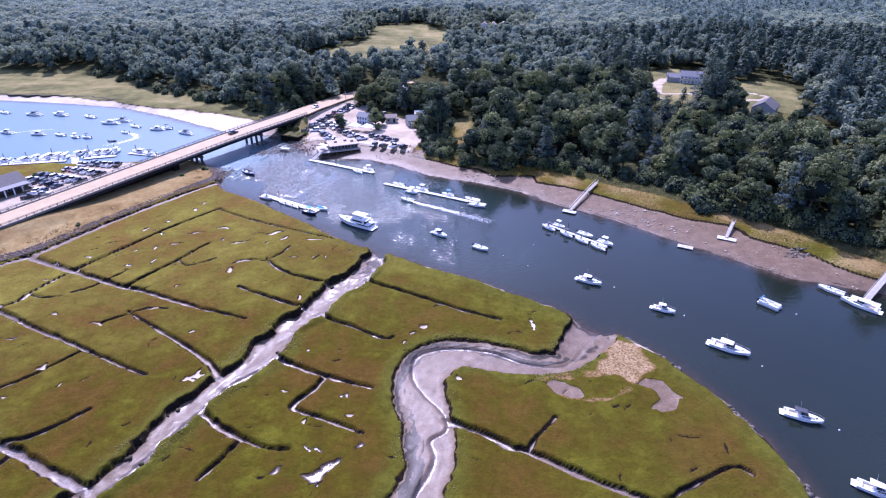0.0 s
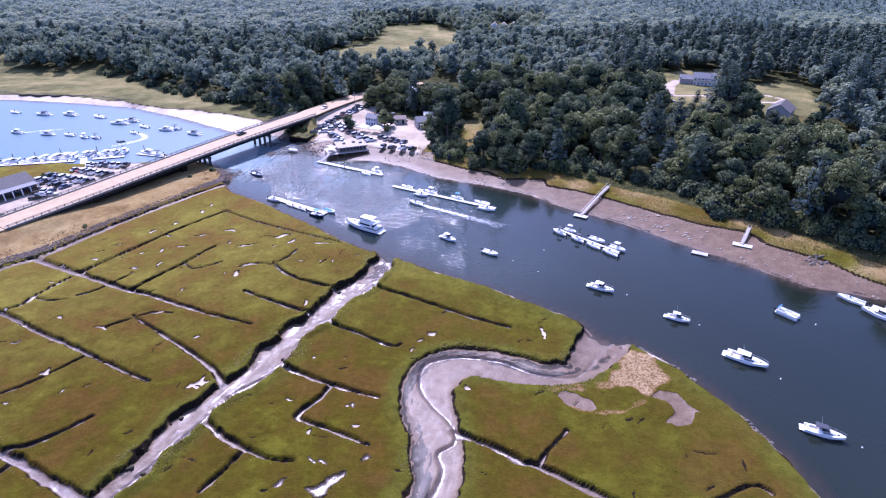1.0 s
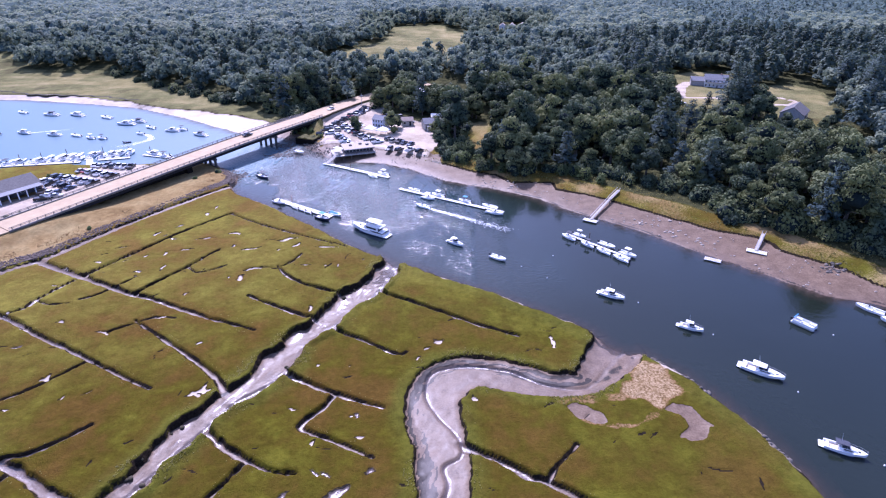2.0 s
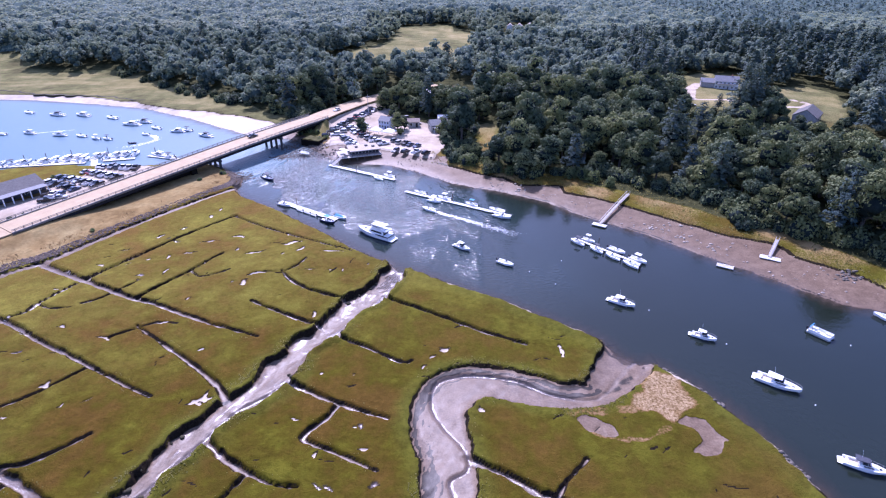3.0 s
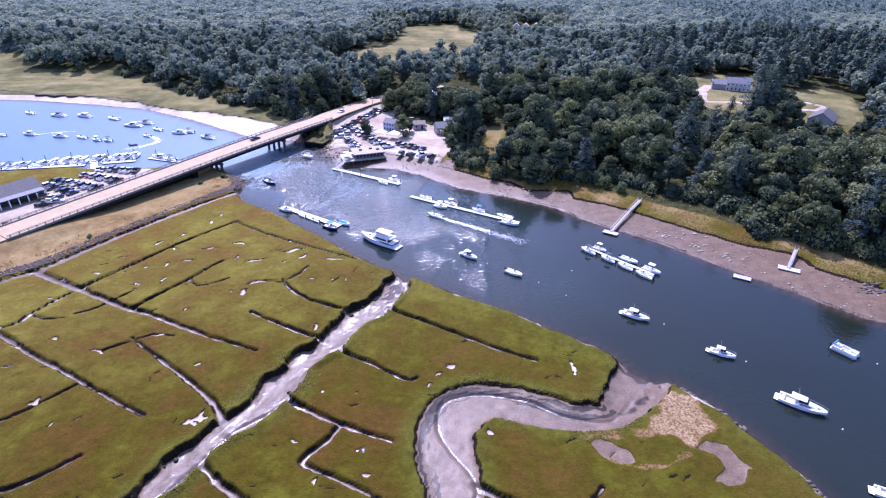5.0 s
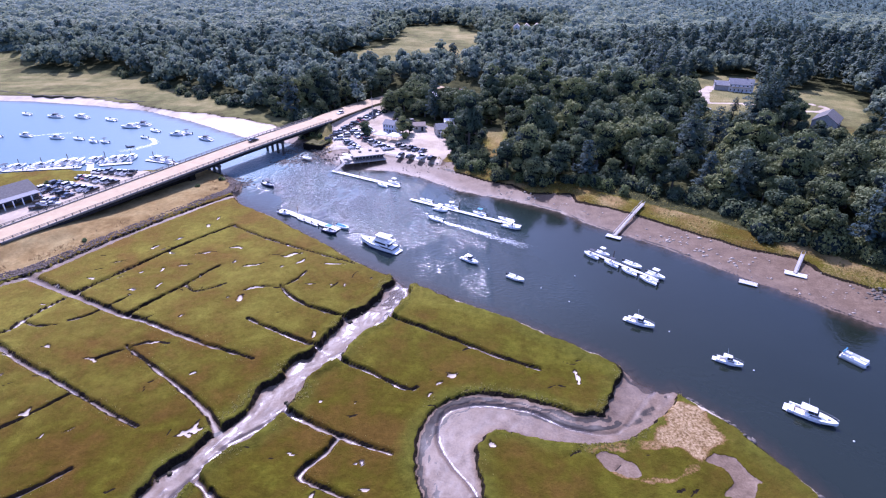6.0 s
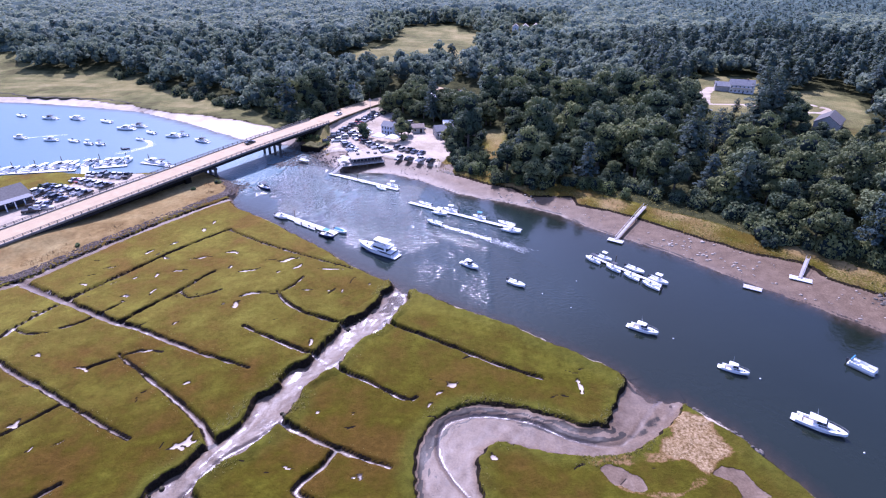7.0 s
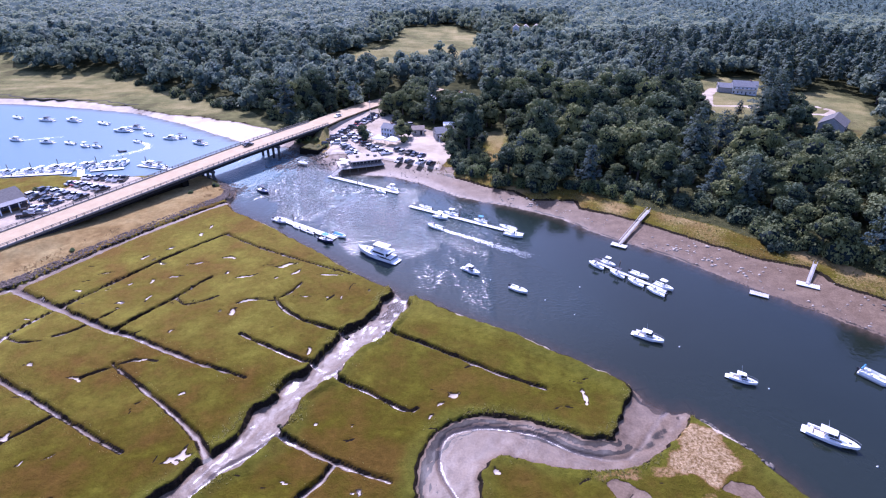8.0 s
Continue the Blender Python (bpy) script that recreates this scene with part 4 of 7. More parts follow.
for s in (-1, 1):
    part("kerb", sweep(bmesh.new(), deck_line, s * HALF - 0.35, s * HALF + 0.3, -0.4, 0.2), CONCRETE_DARK, bridge, "raised concrete kerb")
    rail_line = [(x, y, z) for x, y, z in road_points(157.2, 284, 4)]
    for h in (0.62, 0.98):
        part("rail", sweep(bmesh.new(), rail_line, s * HALF - 0.07, s * HALF + 0.07, h, h + 0.13), CONCRETE_DARK, bridge, "weathered dark rail")
post_mesh = bpy.data.meshes.new("post")
bm = box(bmesh.new(), 0, 0, 0.28, 0.22, 0.2, 0.86, bevel=0.03)
bm.to_mesh(post_mesh)
bm.free()
post_mesh.materials.append(CONCRETE_DARK)
pts = road_points(158, 283.5, 2.4)
for i, (x, y, z) in enumerate(pts):
    a, b = pts[max(i - 1, 0)], pts[min(i + 1, len(pts) - 1)]
    turn = math.degrees(math.atan2(b[1] - a[1], b[0] - a[0]))
    c, s = math.cos(radians(turn)), math.sin(radians(turn))
    for side in (-1, 1):
        ob = child("post", post_mesh, bridge)
        ob.matrix_local = pose(x + s * side * HALF, y - c * side * HALF, z, 0, 0, turn)
# girders under the free spans, walls under the approach
span = road_points(163, 283, 3)
for off in (-4.9, -2.0, 2.0, 4.9):
    part("girder", sweep(bmesh.new(), span, off - 0.25, off + 0.25, -1.75, -0.54), STEEL_DARK, bridge, "dark steel girder")
# walls and abutments are black to hold the shade under the deck
wall_line = road_points(162, 214, 4)
for s in (-1, 1):
    bm = bmesh.new()
    rows = []
    for (x, y, z), (nx, ny, nz) in zip(wall_line, wall_line[1:] + wall_line[-1:]):
        d = (wall_line[1][0] - wall_line[0][0], wall_line[1][1] - wall_line[0][1])
        l = math.hypot(*d)
        px, py = d[1] / l, -d[0] / l
        rows.append([bm.verts.new((x + px * o, y + py * o, h)) for o, h in ((s * (HALF - 4.0), 0.8), (s * (HALF - 4.5), 0.8), (s * (HALF - 4.5), z - 0.56), (s * (HALF - 4.0), z - 0.56))])
    for p, q in zip(rows, rows[1:]):
        for k in range(4):
            bm.faces.new((p[k], p[(k + 1) % 4], q[(k + 1) % 4], q[k]))
    bm.faces.new(rows[0])
    bm.faces.new(rows[-1][::-1])
    part("retaining_wall", bm, BLACK_TIMBER_SHADE, bridge, "retaining wall, black for the shade under the deck")
for (y0, y1, low) in ((213.2, 215.2, 0.4), (271.0, 284.0, 0.8)):
    a = road_points(y0, y1, 3)
    bm = bmesh.new()
    rows = []
    d = (a[-1][0] - a[0][0], a[-1][1] - a[0][1])
    l = math.hypot(*d)
    px, py = d[1] / l, -d[0] / l
    for x, y, z in a:
        rows.append([bm.verts.new((x + px * o, y + py * o, h)) for o, h in ((-HALF + 2.4, low), (HALF - 2.4, low), (HALF - 2.4, z - 0.52), (-HALF + 2.4, z - 0.52))])
    for p, q in zip(rows, rows[1:]):
        for k in range(4):
            bm.faces.new((p[k], p[(k + 1) % 4], q[(k + 1) % 4], q[k]))
    bm.faces.new(rows[0])
    bm.faces.new(rows[-1][::-1])
    part("abutment", bm, BLACK_TIMBER_SHADE, bridge, "abutment, black for the shade under the deck")
for y in (223.5, 252.5):
    (x, y, z), (x2, y2, _) = road_points(y, y + 2, 2)[:2]
    turn = math.degrees(math.atan2(y2 - y, x2 - x))
    c, s = math.cos(radians(turn)), math.sin(radians(turn))
    pier = part("pier_cap", box(bmesh.new(), x, y, z - 2.7, 1.1, 2 * HALF + 0.4, 0.95, turn, 0.08), PIER_BACKLIT, bridge, "heavy concrete pier cap, coloured dark as backlit")
    for k in (-1, -0.33, 0.33, 1):
        cx, cy = x + s * k * (HALF - 0.6), y - c * k * (HALF - 0.6)
        part("column", rod(bmesh.new(), (cx, cy, -2.0), (cx, cy, z - 2.65), 0.55, 12), PIER_BACKLIT, pier, "round concrete column, coloured dark as backlit", smooth=False)

# timber crib wharf beside the far abutment, deck shade included in its black
crib = thing("timber_crib", pose(-71.5, 258.5, 0, 0, 0, -22), "black timber crib wharf with a weedy top by the bridge", "wharf")
part("fill", box(bmesh.new(), 0, 0, -0.8, 9.4, 6.4, 3.5, bevel=0.1), BLACK_TIMBER_SHADE, crib, "dark packed fill")
bm = box(bmesh.new(), 0, 0, 2.6, 9.0, 6.0, 0.4, bevel=0.12)
bmesh.ops.subdivide_edges(bm, edges=list(bm.edges), cuts=5, use_grid_fill=True)
for v in bm.verts:
    if v.co.z > 2.9:
        v.co.z += 0.9 * float(vnoise(np.array([v.co.x * 1.0]), np.array([v.co.y * 1.0]), 1.3, 51)[0]) - 0.3
part("turf", bm, REED, crib, "rough weedy turf")
for k in range(7):
    for s in (1, -1):
        part("log", rod(bmesh.new(), (-4.9, s * 3.3, -0.3 + 0.5 * k), (4.9, s * 3.3, -0.3 + 0.5 * k), 0.23, 7), BLACK_TIMBER_SHADE, crib)
        part("log", rod(bmesh.new(), (s * 4.8, -3.4, -0.3 + 0.5 * k), (s * 4.8, 3.4, -0.3 + 0.5 * k), 0.23, 7), BLACK_TIMBER_SHADE, crib)

# eroded edge of the old marsh above the beach
edge_line = smooth_line([(-192.9, 333), (-202, 335), (-213.8, 340.1), (-235.4, 343.8), (-252.8, 344.5), (-270, 347), (-288, 354), (-310, 356)], 9)
edge_line = [(x + 0.8 * math.sin(x * 0.9), y + 1.0 * math.sin(x * 0.55 + 1), 0.0) for x, y in edge_line]
tagged(part("marsh_bank", sweep(bmesh.new(), edge_line, -0.6, 0.6, 0.6, 2.1), PEAT), "dark eroded peat bank above the beach", "bank", kind="structure")

# ================= trees and woods =================
def quad_cloud(name, centres, normals, sizes, mat, rng, rough=0.42, single=False):
    """One mesh of small leaf clumps at the centres, facing about along the normals: folded pairs, or single triangles."""
    n = len(centres)
    nrm = normals + rng.normal(0, rough, (n, 3))
    nrm /= np.linalg.norm(nrm, axis=1, keepdims=True) + 1e-9
    a = np.cross(nrm, rng.normal(0, 1, (n, 3)))
    a /= np.linalg.norm(a, axis=1, keepdims=True) + 1e-9
    b = np.cross(nrm, a)
    s = sizes[:, None]
    k = rng.uniform(0.55, 1.0, (n, 4, 1))
    if single:
        p = np.stack([centres - a * s * k[:, 0] - b * s * 0.5, centres + a * s * k[:, 1] - b * s * 0.5 * k[:, 3], centres + b * s * k[:, 2]], 1).reshape(-1, 3)
        return raw_mesh(name, p, np.arange(3 * n).reshape(-1, 3), mat)
    p = np.stack([centres - a * s * k[:, 0], centres - b * s * k[:, 1] + nrm * s * 0.25, centres + a * s * k[:, 2], centres + b * s * k[:, 3] + nrm * s * 0.25], 1).reshape(-1, 3)
    i = np.arange(n)[:, None] * 4
    tris = np.concatenate([i + [0, 1, 2], i + [0, 2, 3]], 1).reshape(-1, 3)
    return raw_mesh(name, p, tris, mat)


def raw_mesh(name, verts, tris, mat):
    me = bpy.data.meshes.new(name)
    me.vertices.add(len(verts))
    me.vertices.foreach_set("co", np.ascontiguousarray(verts, np.float32).ravel())
    me.loops.add(tris.size)
    me.loops.foreach_set("vertex_index", np.ascontiguousarray(tris, np.int32).ravel())
    me.polygons.add(len(tris))
    me.polygons.foreach_set("loop_start", np.arange(0, tris.size, 3, dtype=np.int32))
    me.update(calc_edges=True)
    me.materials.append(mat)
    return me


def sphere_dirs(n, rng):
    v = rng.normal(0, 1, (n, 3))
    return v / np.linalg.norm(v, axis=1, keepdims=True)


def broadleaf_points(rng, height, radius, leaves, size):
    """Leaf places, facings and sizes of an uneven crown of limbs that carry leafy puffs, and its lobes."""
    lobes = []
    count = rng.integers(6, 10)
    lean = rng.normal(0, 0.14, 2) * radius
    for k in range(count):
        ang, up = 2 * math.pi * (k + rng.uniform(-0.4, 0.4)) / count * 2.4, rng.uniform(0, 1)
        r = radius * rng.uniform(0.3, 0.48)
        reach = (radius - r) * rng.uniform(0.55, 1.1) * (1.0 - 0.6 * up * up)
        lobes.append((math.cos(ang) * reach + lean[0] * up, math.sin(ang) * reach + lean[1] * up, height * (0.22 + 0.6 * up), r))
    lobes.append((0, 0, height * 0.5, radius * 0.58))
    lobes.append((lean[0], lean[1], height - radius * 0.42, radius * 0.42))
    l = np.array(lobes)
    # puffs on the lobes, leaves on the puffs
    puffs = max(26, leaves // 42)
    w = l[:, 3] ** 2
    at = l[rng.choice(len(l), puffs, p=w / w.sum())]
    out = sphere_dirs(puffs, rng)
    out[:, 2] = np.where(out[:, 2] < -0.25, -out[:, 2], out[:, 2])
    pc = at[:, :3] + out * at[:, 3:4] * [1, 1, 0.85] * rng.uniform(0.8, 1.05, (puffs, 1))
    pr = radius * rng.uniform(0.13, 0.26, puffs)
    pick = rng.choice(puffs, leaves, p=pr ** 2 / (pr ** 2).sum())
    d = sphere_dirs(leaves, rng) + out[pick] * 0.55
    d /= np.linalg.norm(d, axis=1, keepdims=True) + 1e-9
    c = pc[pick] + d * pr[pick, None] * rng.uniform(0.75, 1.12, (leaves, 1)) * [1, 1, 0.8]
    # the rest clothe the limbs between the puffs
    bare = slice(0, leaves // 5)
    b = l[rng.choice(len(l), leaves // 5, p=w / w.sum())]
    e = sphere_dirs(leaves // 5, rng)
    e[:, 2] = np.abs(e[:, 2] + 0.15)
    c[bare], d[bare] = b[:, :3] + e * b[:, 3:4] * [1, 1, 0.85] * rng.uniform(0.82, 1.0, (len(b), 1)), e
    return c, d, rng.uniform(0.6, 1.25, leaves) * size, lobes


def pine_points(rng, height, radius, leaves, size):
    """A tall pine: uneven whorls of level boughs that carry plumes of needles."""
    whorls = max(6, min(15, leaves // 40))
    boughs = []
    for k in range(whorls):
        t = (k + rng.uniform(-0.3, 0.3)) / whorls
        full = 4 if leaves < 300 else 6
        for b in range(full):
            a = 2 * math.pi * (b + rng.uniform(-0.35, 0.35)) / full + k * 0.9
            boughs.append((a, height * (0.22 + 0.77 * t), radius * (1 - max(t, 0)) ** 0.62 * rng.uniform(0.55, 1.15) + 0.5))
    bo = np.array(boughs)
    w = bo[:, 2] ** 1.4
    q = bo[rng.choice(len(bo), leaves, p=w / w.sum())]
    r = q[:, 2] * np.sqrt(rng.uniform(0.03, 1, leaves))
    side = rng.normal(0, 0.2, leaves) * (0.35 * q[:, 2] + 0.3)
    ca, sa = np.cos(q[:, 0]), np.sin(q[:, 0])
    c = np.stack([ca * r - sa * side, sa * r + ca * side, q[:, 1] + 0.1 * r + rng.normal(0, 0.25, leaves)], 1)
    d = np.stack([ca * 0.6, sa * 0.6, np.full(leaves, 0.75)], 1)
    return c, d, rng.uniform(0.6, 1.2, leaves) * size, [(0, 0, height * 0.42, radius * 0.42), (0, 0, height * 0.66, radius * 0.26)]


def lump(bm, x, y, z, r, rng, squash=0.85):
    made = bmesh.ops.create_icosphere(bm, subdivisions=1, radius=1, matrix=Matrix.Translation((x, y, z)) @ Matrix.Diagonal((r, r, r * squash, 1)))["verts"]
    for v in made:
        v.co += Vector(rng.normal(0, r * 0.08, 3))


def tree_model(name, kind, height, radius, seed, leaves=3300, size=0.46):
    rng = np.random.default_rng(seed)
    fn, mat = (pine_points, NEEDLE) if kind == "pine" else (broadleaf_points, LEAF)
    c, d, s, lobes = fn(rng, height, radius, leaves, size)
    root = thing(name, Matrix.Translation((0, 0, -500)), "tall dark green pine at the edge of the woods" if kind == "pine" else "full green broadleaf tree in summer leaf", "tree", "trees on the wooded shore")
    crown = child("crown", quad_cloud("crown", c, d, s, mat, rng, 0.2, True), root)
    # inner lumps, coloured as the crown's own shade
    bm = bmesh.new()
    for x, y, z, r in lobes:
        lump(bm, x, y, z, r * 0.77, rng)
    part("inner_crown", bm, CORE_SHADE, crown, "near-black inner foliage, the crown's shade in its colour", smooth=True)
    bm = bmesh.new()
    rod(bm, (0, 0, -1.2), (0.1, 0, height * 0.45), radius * 0.075, 8, radius * 0.05)
    rod(bm, (0.1, 0, height * 0.44), (0, 0.15, height * 0.85), radius * 0.05, 6, radius * 0.012)
    for x, y, z, r in lobes[:5]:
        rod(bm, (0.08, 0, height * rng.uniform(0.24, 0.42)), (x * 0.8, y * 0.8, z), radius * 0.035, 5, radius * 0.01)
    part("trunk", bm, BARK, root)
    return root


def scatter(x0, x1, y0, y1, gap, seed, jitter=0.42):
    rng = np.random.default_rng(seed)
    X, Y = np.meshgrid(np.arange(x0, x1, gap), np.arange(y0, y1, gap * 0.9))
    X = X + (np.arange(X.shape[0])[:, None] % 2) * gap * 0.5
    return X.ravel() + rng.uniform(-jitter, jitter, X.size) * gap, Y.ravel() + rng.uniform(-jitter, jitter, X.size) * gap, rng


def wooded(x, y):
    """How far inside the woods a place is, in metres."""
    d = region(x, y, TREE_EDGE)
    for q in (FIELD, YARD_A, YARD_B, CLEAR_SMALL, LOT_EAST, OLD_MARSH):
        d = np.minimum(d, -region(x, y, q))
    for q in HOUSE_PLOTS + THICKETS:
        d = np.minimum(d, -region(x, y, q))
    return np.minimum(d, edge_distance(x, y, ROAD_LINE, False) - 8.5)


TREE_EDGE = [(2000, -1500), (420, -100), (240, 62), (165, 110), (134, 135), (126.5, 140.5), (119.5, 147.5), (111.5, 155.5), (103.0, 161.5), (96.1, 160), (90, 163.5), (87, 170), (85.0, 183.5), (77.0, 191.5), (62.0, 201.2), (54, 209.8), (38, 211.8), (21.8, 211.4), (3.8, 222.5), (-8.0, 231.4),
             (-9, 250), (-11, 280), (-26, 289), (-38, 303), (-42, 328), (-48, 340), (-66, 327), (-82, 300), (-94, 290), (-140, 318), (-170, 340), (-250, 388), (-340, 400), (-420, 440), (-700, 500), (-1700, 800), (-1700, 2600), (2600, 2600), (2600, -1500)]
HOUSE_PLOTS = [[(150, 258), (166, 256), (176, 288), (154, 288)], [(86, 262), (100, 262), (100, 280), (86, 280)], [(-34, 318), (-16, 318), (-16, 334), (-34, 334)], [(-16, 302), (2, 300), (6, 368), (-14, 368)], [(22, 545), (46, 540), (78, 640), (78, 680), (44, 680)]]
# low growth that leaves the yards open to the river
THICKETS = [[(96, 240), (116, 240), (128, 262), (142, 290), (112, 294)], [(130, 222), (164, 218), (178, 262), (152, 268), (140, 262)]]

models = [tree_model("tree", "oak", h, r, 20 + i) for i, (h, r) in enumerate(((15.5, 7.2), (17.5, 7.6), (12.5, 6.0), (16.5, 6.2), (13.5, 7.4), (18.5, 7.0)))]
pines = [tree_model("pine_tree", "pine", h, r, 40 + i, 2200, 0.5) for i, (h, r) in enumerate(((20.0, 5.4), (24.0, 6.2)))]

xs, ys, rng = scatter(-110, 175, 120, 330, 9.0, 5, 0.5)
depth = wooded(xs, ys)
order = np.argsort(depth)
near = [i for i in order if depth[i] > 3.2][:270]
zs = land(xs, ys)
taken = set()
for i in near:
    pine = rng.random() < 0.05
    base = pines[rng.integers(2)] if pine else models[rng.integers(6)]
    k = rng.uniform(0.62, 1.3) * (0.66 if depth[i] < 6 else 1.0)
    ob = copy_thing(base, pose(xs[i], ys[i], zs[i], 0, 0, rng.uniform(0, 360)) @ Matrix.Diagonal((k, k, k * rng.uniform(0.92, 1.1), 1)))
    taken.add(i)
# the stand of tall pines between the two yards
for px, py, k in ((132, 279, 1.0), (138, 283, 1.0), (127, 275, 0.85), (141, 291, 1.05), (135, 289, 1.1), (144, 298, 1.0), (101, 250, 0.8), (199, 286, 1.1), (205, 294, 1.2), (211, 303, 1.15), (216, 314, 1.1), (194, 277, 1.0), (206, 280, 1.1), (219, 296, 1.1), (128, 297, 0.45), (214, 330, 1.15), (222, 342, 1.1), (189, 268, 0.9)):
    copy_thing(pines[int(px) % 2], pose(px, py, float(land([px], [py])[0]), 0, 0, px * 37) @ Matrix.Diagonal((k * 1.1, k * 1.1, k, 1)))
for px, py, k in ((-33, 266.5, 0.7), (-49.5, 266.0, 0.5), (-30.5, 272.5, 0.55), (-38, 297.5, 0.6), (-46.5, 313, 0.7), (-21.5, 296, 0.6), (-11, 262, 0.6), (-10, 254, 0.5), (-9.5, 244, 0.55), (-36, 322, 0.95), (-30, 330, 1.1), (-36, 330, 0.9), (-26, 338, 1.1), (-40, 317, 0.8), (-80, 304, 0.75), (-75.5, 315, 0.7), (-71.5, 326, 0.8), (-66, 335, 0.8), (-60.5, 344, 0.85), (-55, 351, 0.85), (-79, 318, 0.9), (-74, 335, 0.9), (108, 304, 1.25), (104, 311, 1.1), (112, 318, 0.9), (119, 333, 0.8), (-42, 311, 0.85), (-37, 309, 0.8), (-46, 320, 0.8), (-33, 306, 0.75), (-28, 301, 0.7), (-22, 303, 0.8), (-17, 298, 0.75), (-29, 312, 0.85), (-8, 262, 0.8), (-13.5, 290, 0.6), (149, 259, 0.5), (156, 256, 0.55), (165, 258, 0.5), (144, 265, 0.5), (173, 264, 0.6), (151, 266, 0.45), (160, 262, 0.42)):
    copy_thing(models[int(abs(px)) % 6], pose(px, py, float(land([px], [py])[0]) - 2.2 * k, 0, 0, px * 31) @ Matrix.Diagonal((k, k, k, 1)))
# undergrowth along the edge of the woods
shrubs = []
for k in range(4):
    srng_k = np.random.default_rng(300 + k)
    b = thing("bush", pose(0, 0, -500), "dense green undergrowth bush at the edge of the woods", "bush", "undergrowth at the edge of the woods")
    lob = srng_k.normal(0, 0.4, (6, 3)) * [2.6, 2.6, 0] + [0, 0, 0.4]
    d = sphere_dirs(420, srng_k)
    d[:, 2] = np.abs(d[:, 2])
    c = lob[srng_k.integers(6, size=420)] + d * [1.7, 1.7, 3.2] * srng_k.uniform(0.7, 1.15, (420, 1))
    crown = child("foliage", quad_cloud("foliage", c, d, srng_k.uniform(0.3, 0.6, 420), LEAF, srng_k, 0.4, True), b)
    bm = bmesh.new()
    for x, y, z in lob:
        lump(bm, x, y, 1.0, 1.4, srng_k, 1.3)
    part("inner_foliage", bm, CORE_SHADE, crown, smooth=True)
    shrubs.append(b)
bx, by, brng = scatter(-95, 140, 130, 330, 4.4, 15, 0.5)
bd = wooded(bx, by)
edge_at = [i for i in np.argsort(by) if 1.2 < bd[i] < 5.4][:130]
bz = land(bx, by)
for i in edge_at:
    k = brng.uniform(0.55, 1.15)
    copy_thing(shrubs[brng.integers(4)], pose(bx[i], by[i], bz[i], 0, 0, brng.uniform(0, 360)) @ Matrix.Diagonal((k, k, k * brng.uniform(0.8, 1.3), 1)))
thick = [i for i in np.argsort(by) if 1.0 < bd[i] < 7.5 and bx[i] > 20 and by[i] < 215][:70]
for i in thick:
    k = brng.uniform(0.8, 1.5)
    copy_thing(shrubs[brng.integers(4)], pose(bx[i] + 1.8, by[i] + 1.2, bz[i], 0, 0, brng.uniform(0, 360)) @ Matrix.Diagonal((k, k, k * brng.uniform(0.8, 1.3), 1)))
# scrub along the old marsh and beside the far end of the bridge
scrub = smooth_line([(-84, 291), (-99, 304), (-135, 326), (-170, 347), (-219, 384), (-268, 414)], 8)
for _ in range(58):
    i = int(len(scrub) * brng.random() ** 1.6 * 0.98)
    px, py = scrub[i][0] + brng.uniform(-3, 8), scrub[i][1] + brng.uniform(-2, 9)
    if edge_distance(np.array([px]), np.array([py]), ROAD_LINE, False)[0] < 9.5:
        continue
    k = brng.uniform(0.7, 1.5)
    copy_thing(shrubs[brng.integers(4)], pose(px, py, float(land([px], [py])[0]), 0, 0, brng.uniform(0, 360)) @ Matrix.Diagonal((k * 1.15, k * 1.15, k, 1)))
for q in THICKETS:
    low_x, low_y, _ = scatter(min(a for a, b in q), max(a for a, b in q), min(b for a, b in q), max(b for a, b in q), 5.2, 19, 0.5)
    low_in = region(low_x, low_y, q) > 0
    for px, py in zip(low_x[low_in], low_y[low_in]):
        k = brng.uniform(0.8, 1.25)
        copy_thing(shrubs[brng.integers(4)], pose(px, py, float(land([px], [py])[0]), 0, 0, brng.uniform(0, 360)) @ Matrix.Diagonal((k, k, k * 0.9, 1)))
for base in models + pines + shrubs:
    for o in [*base.children_recursive, base]:
        bpy.data.objects.remove(o)


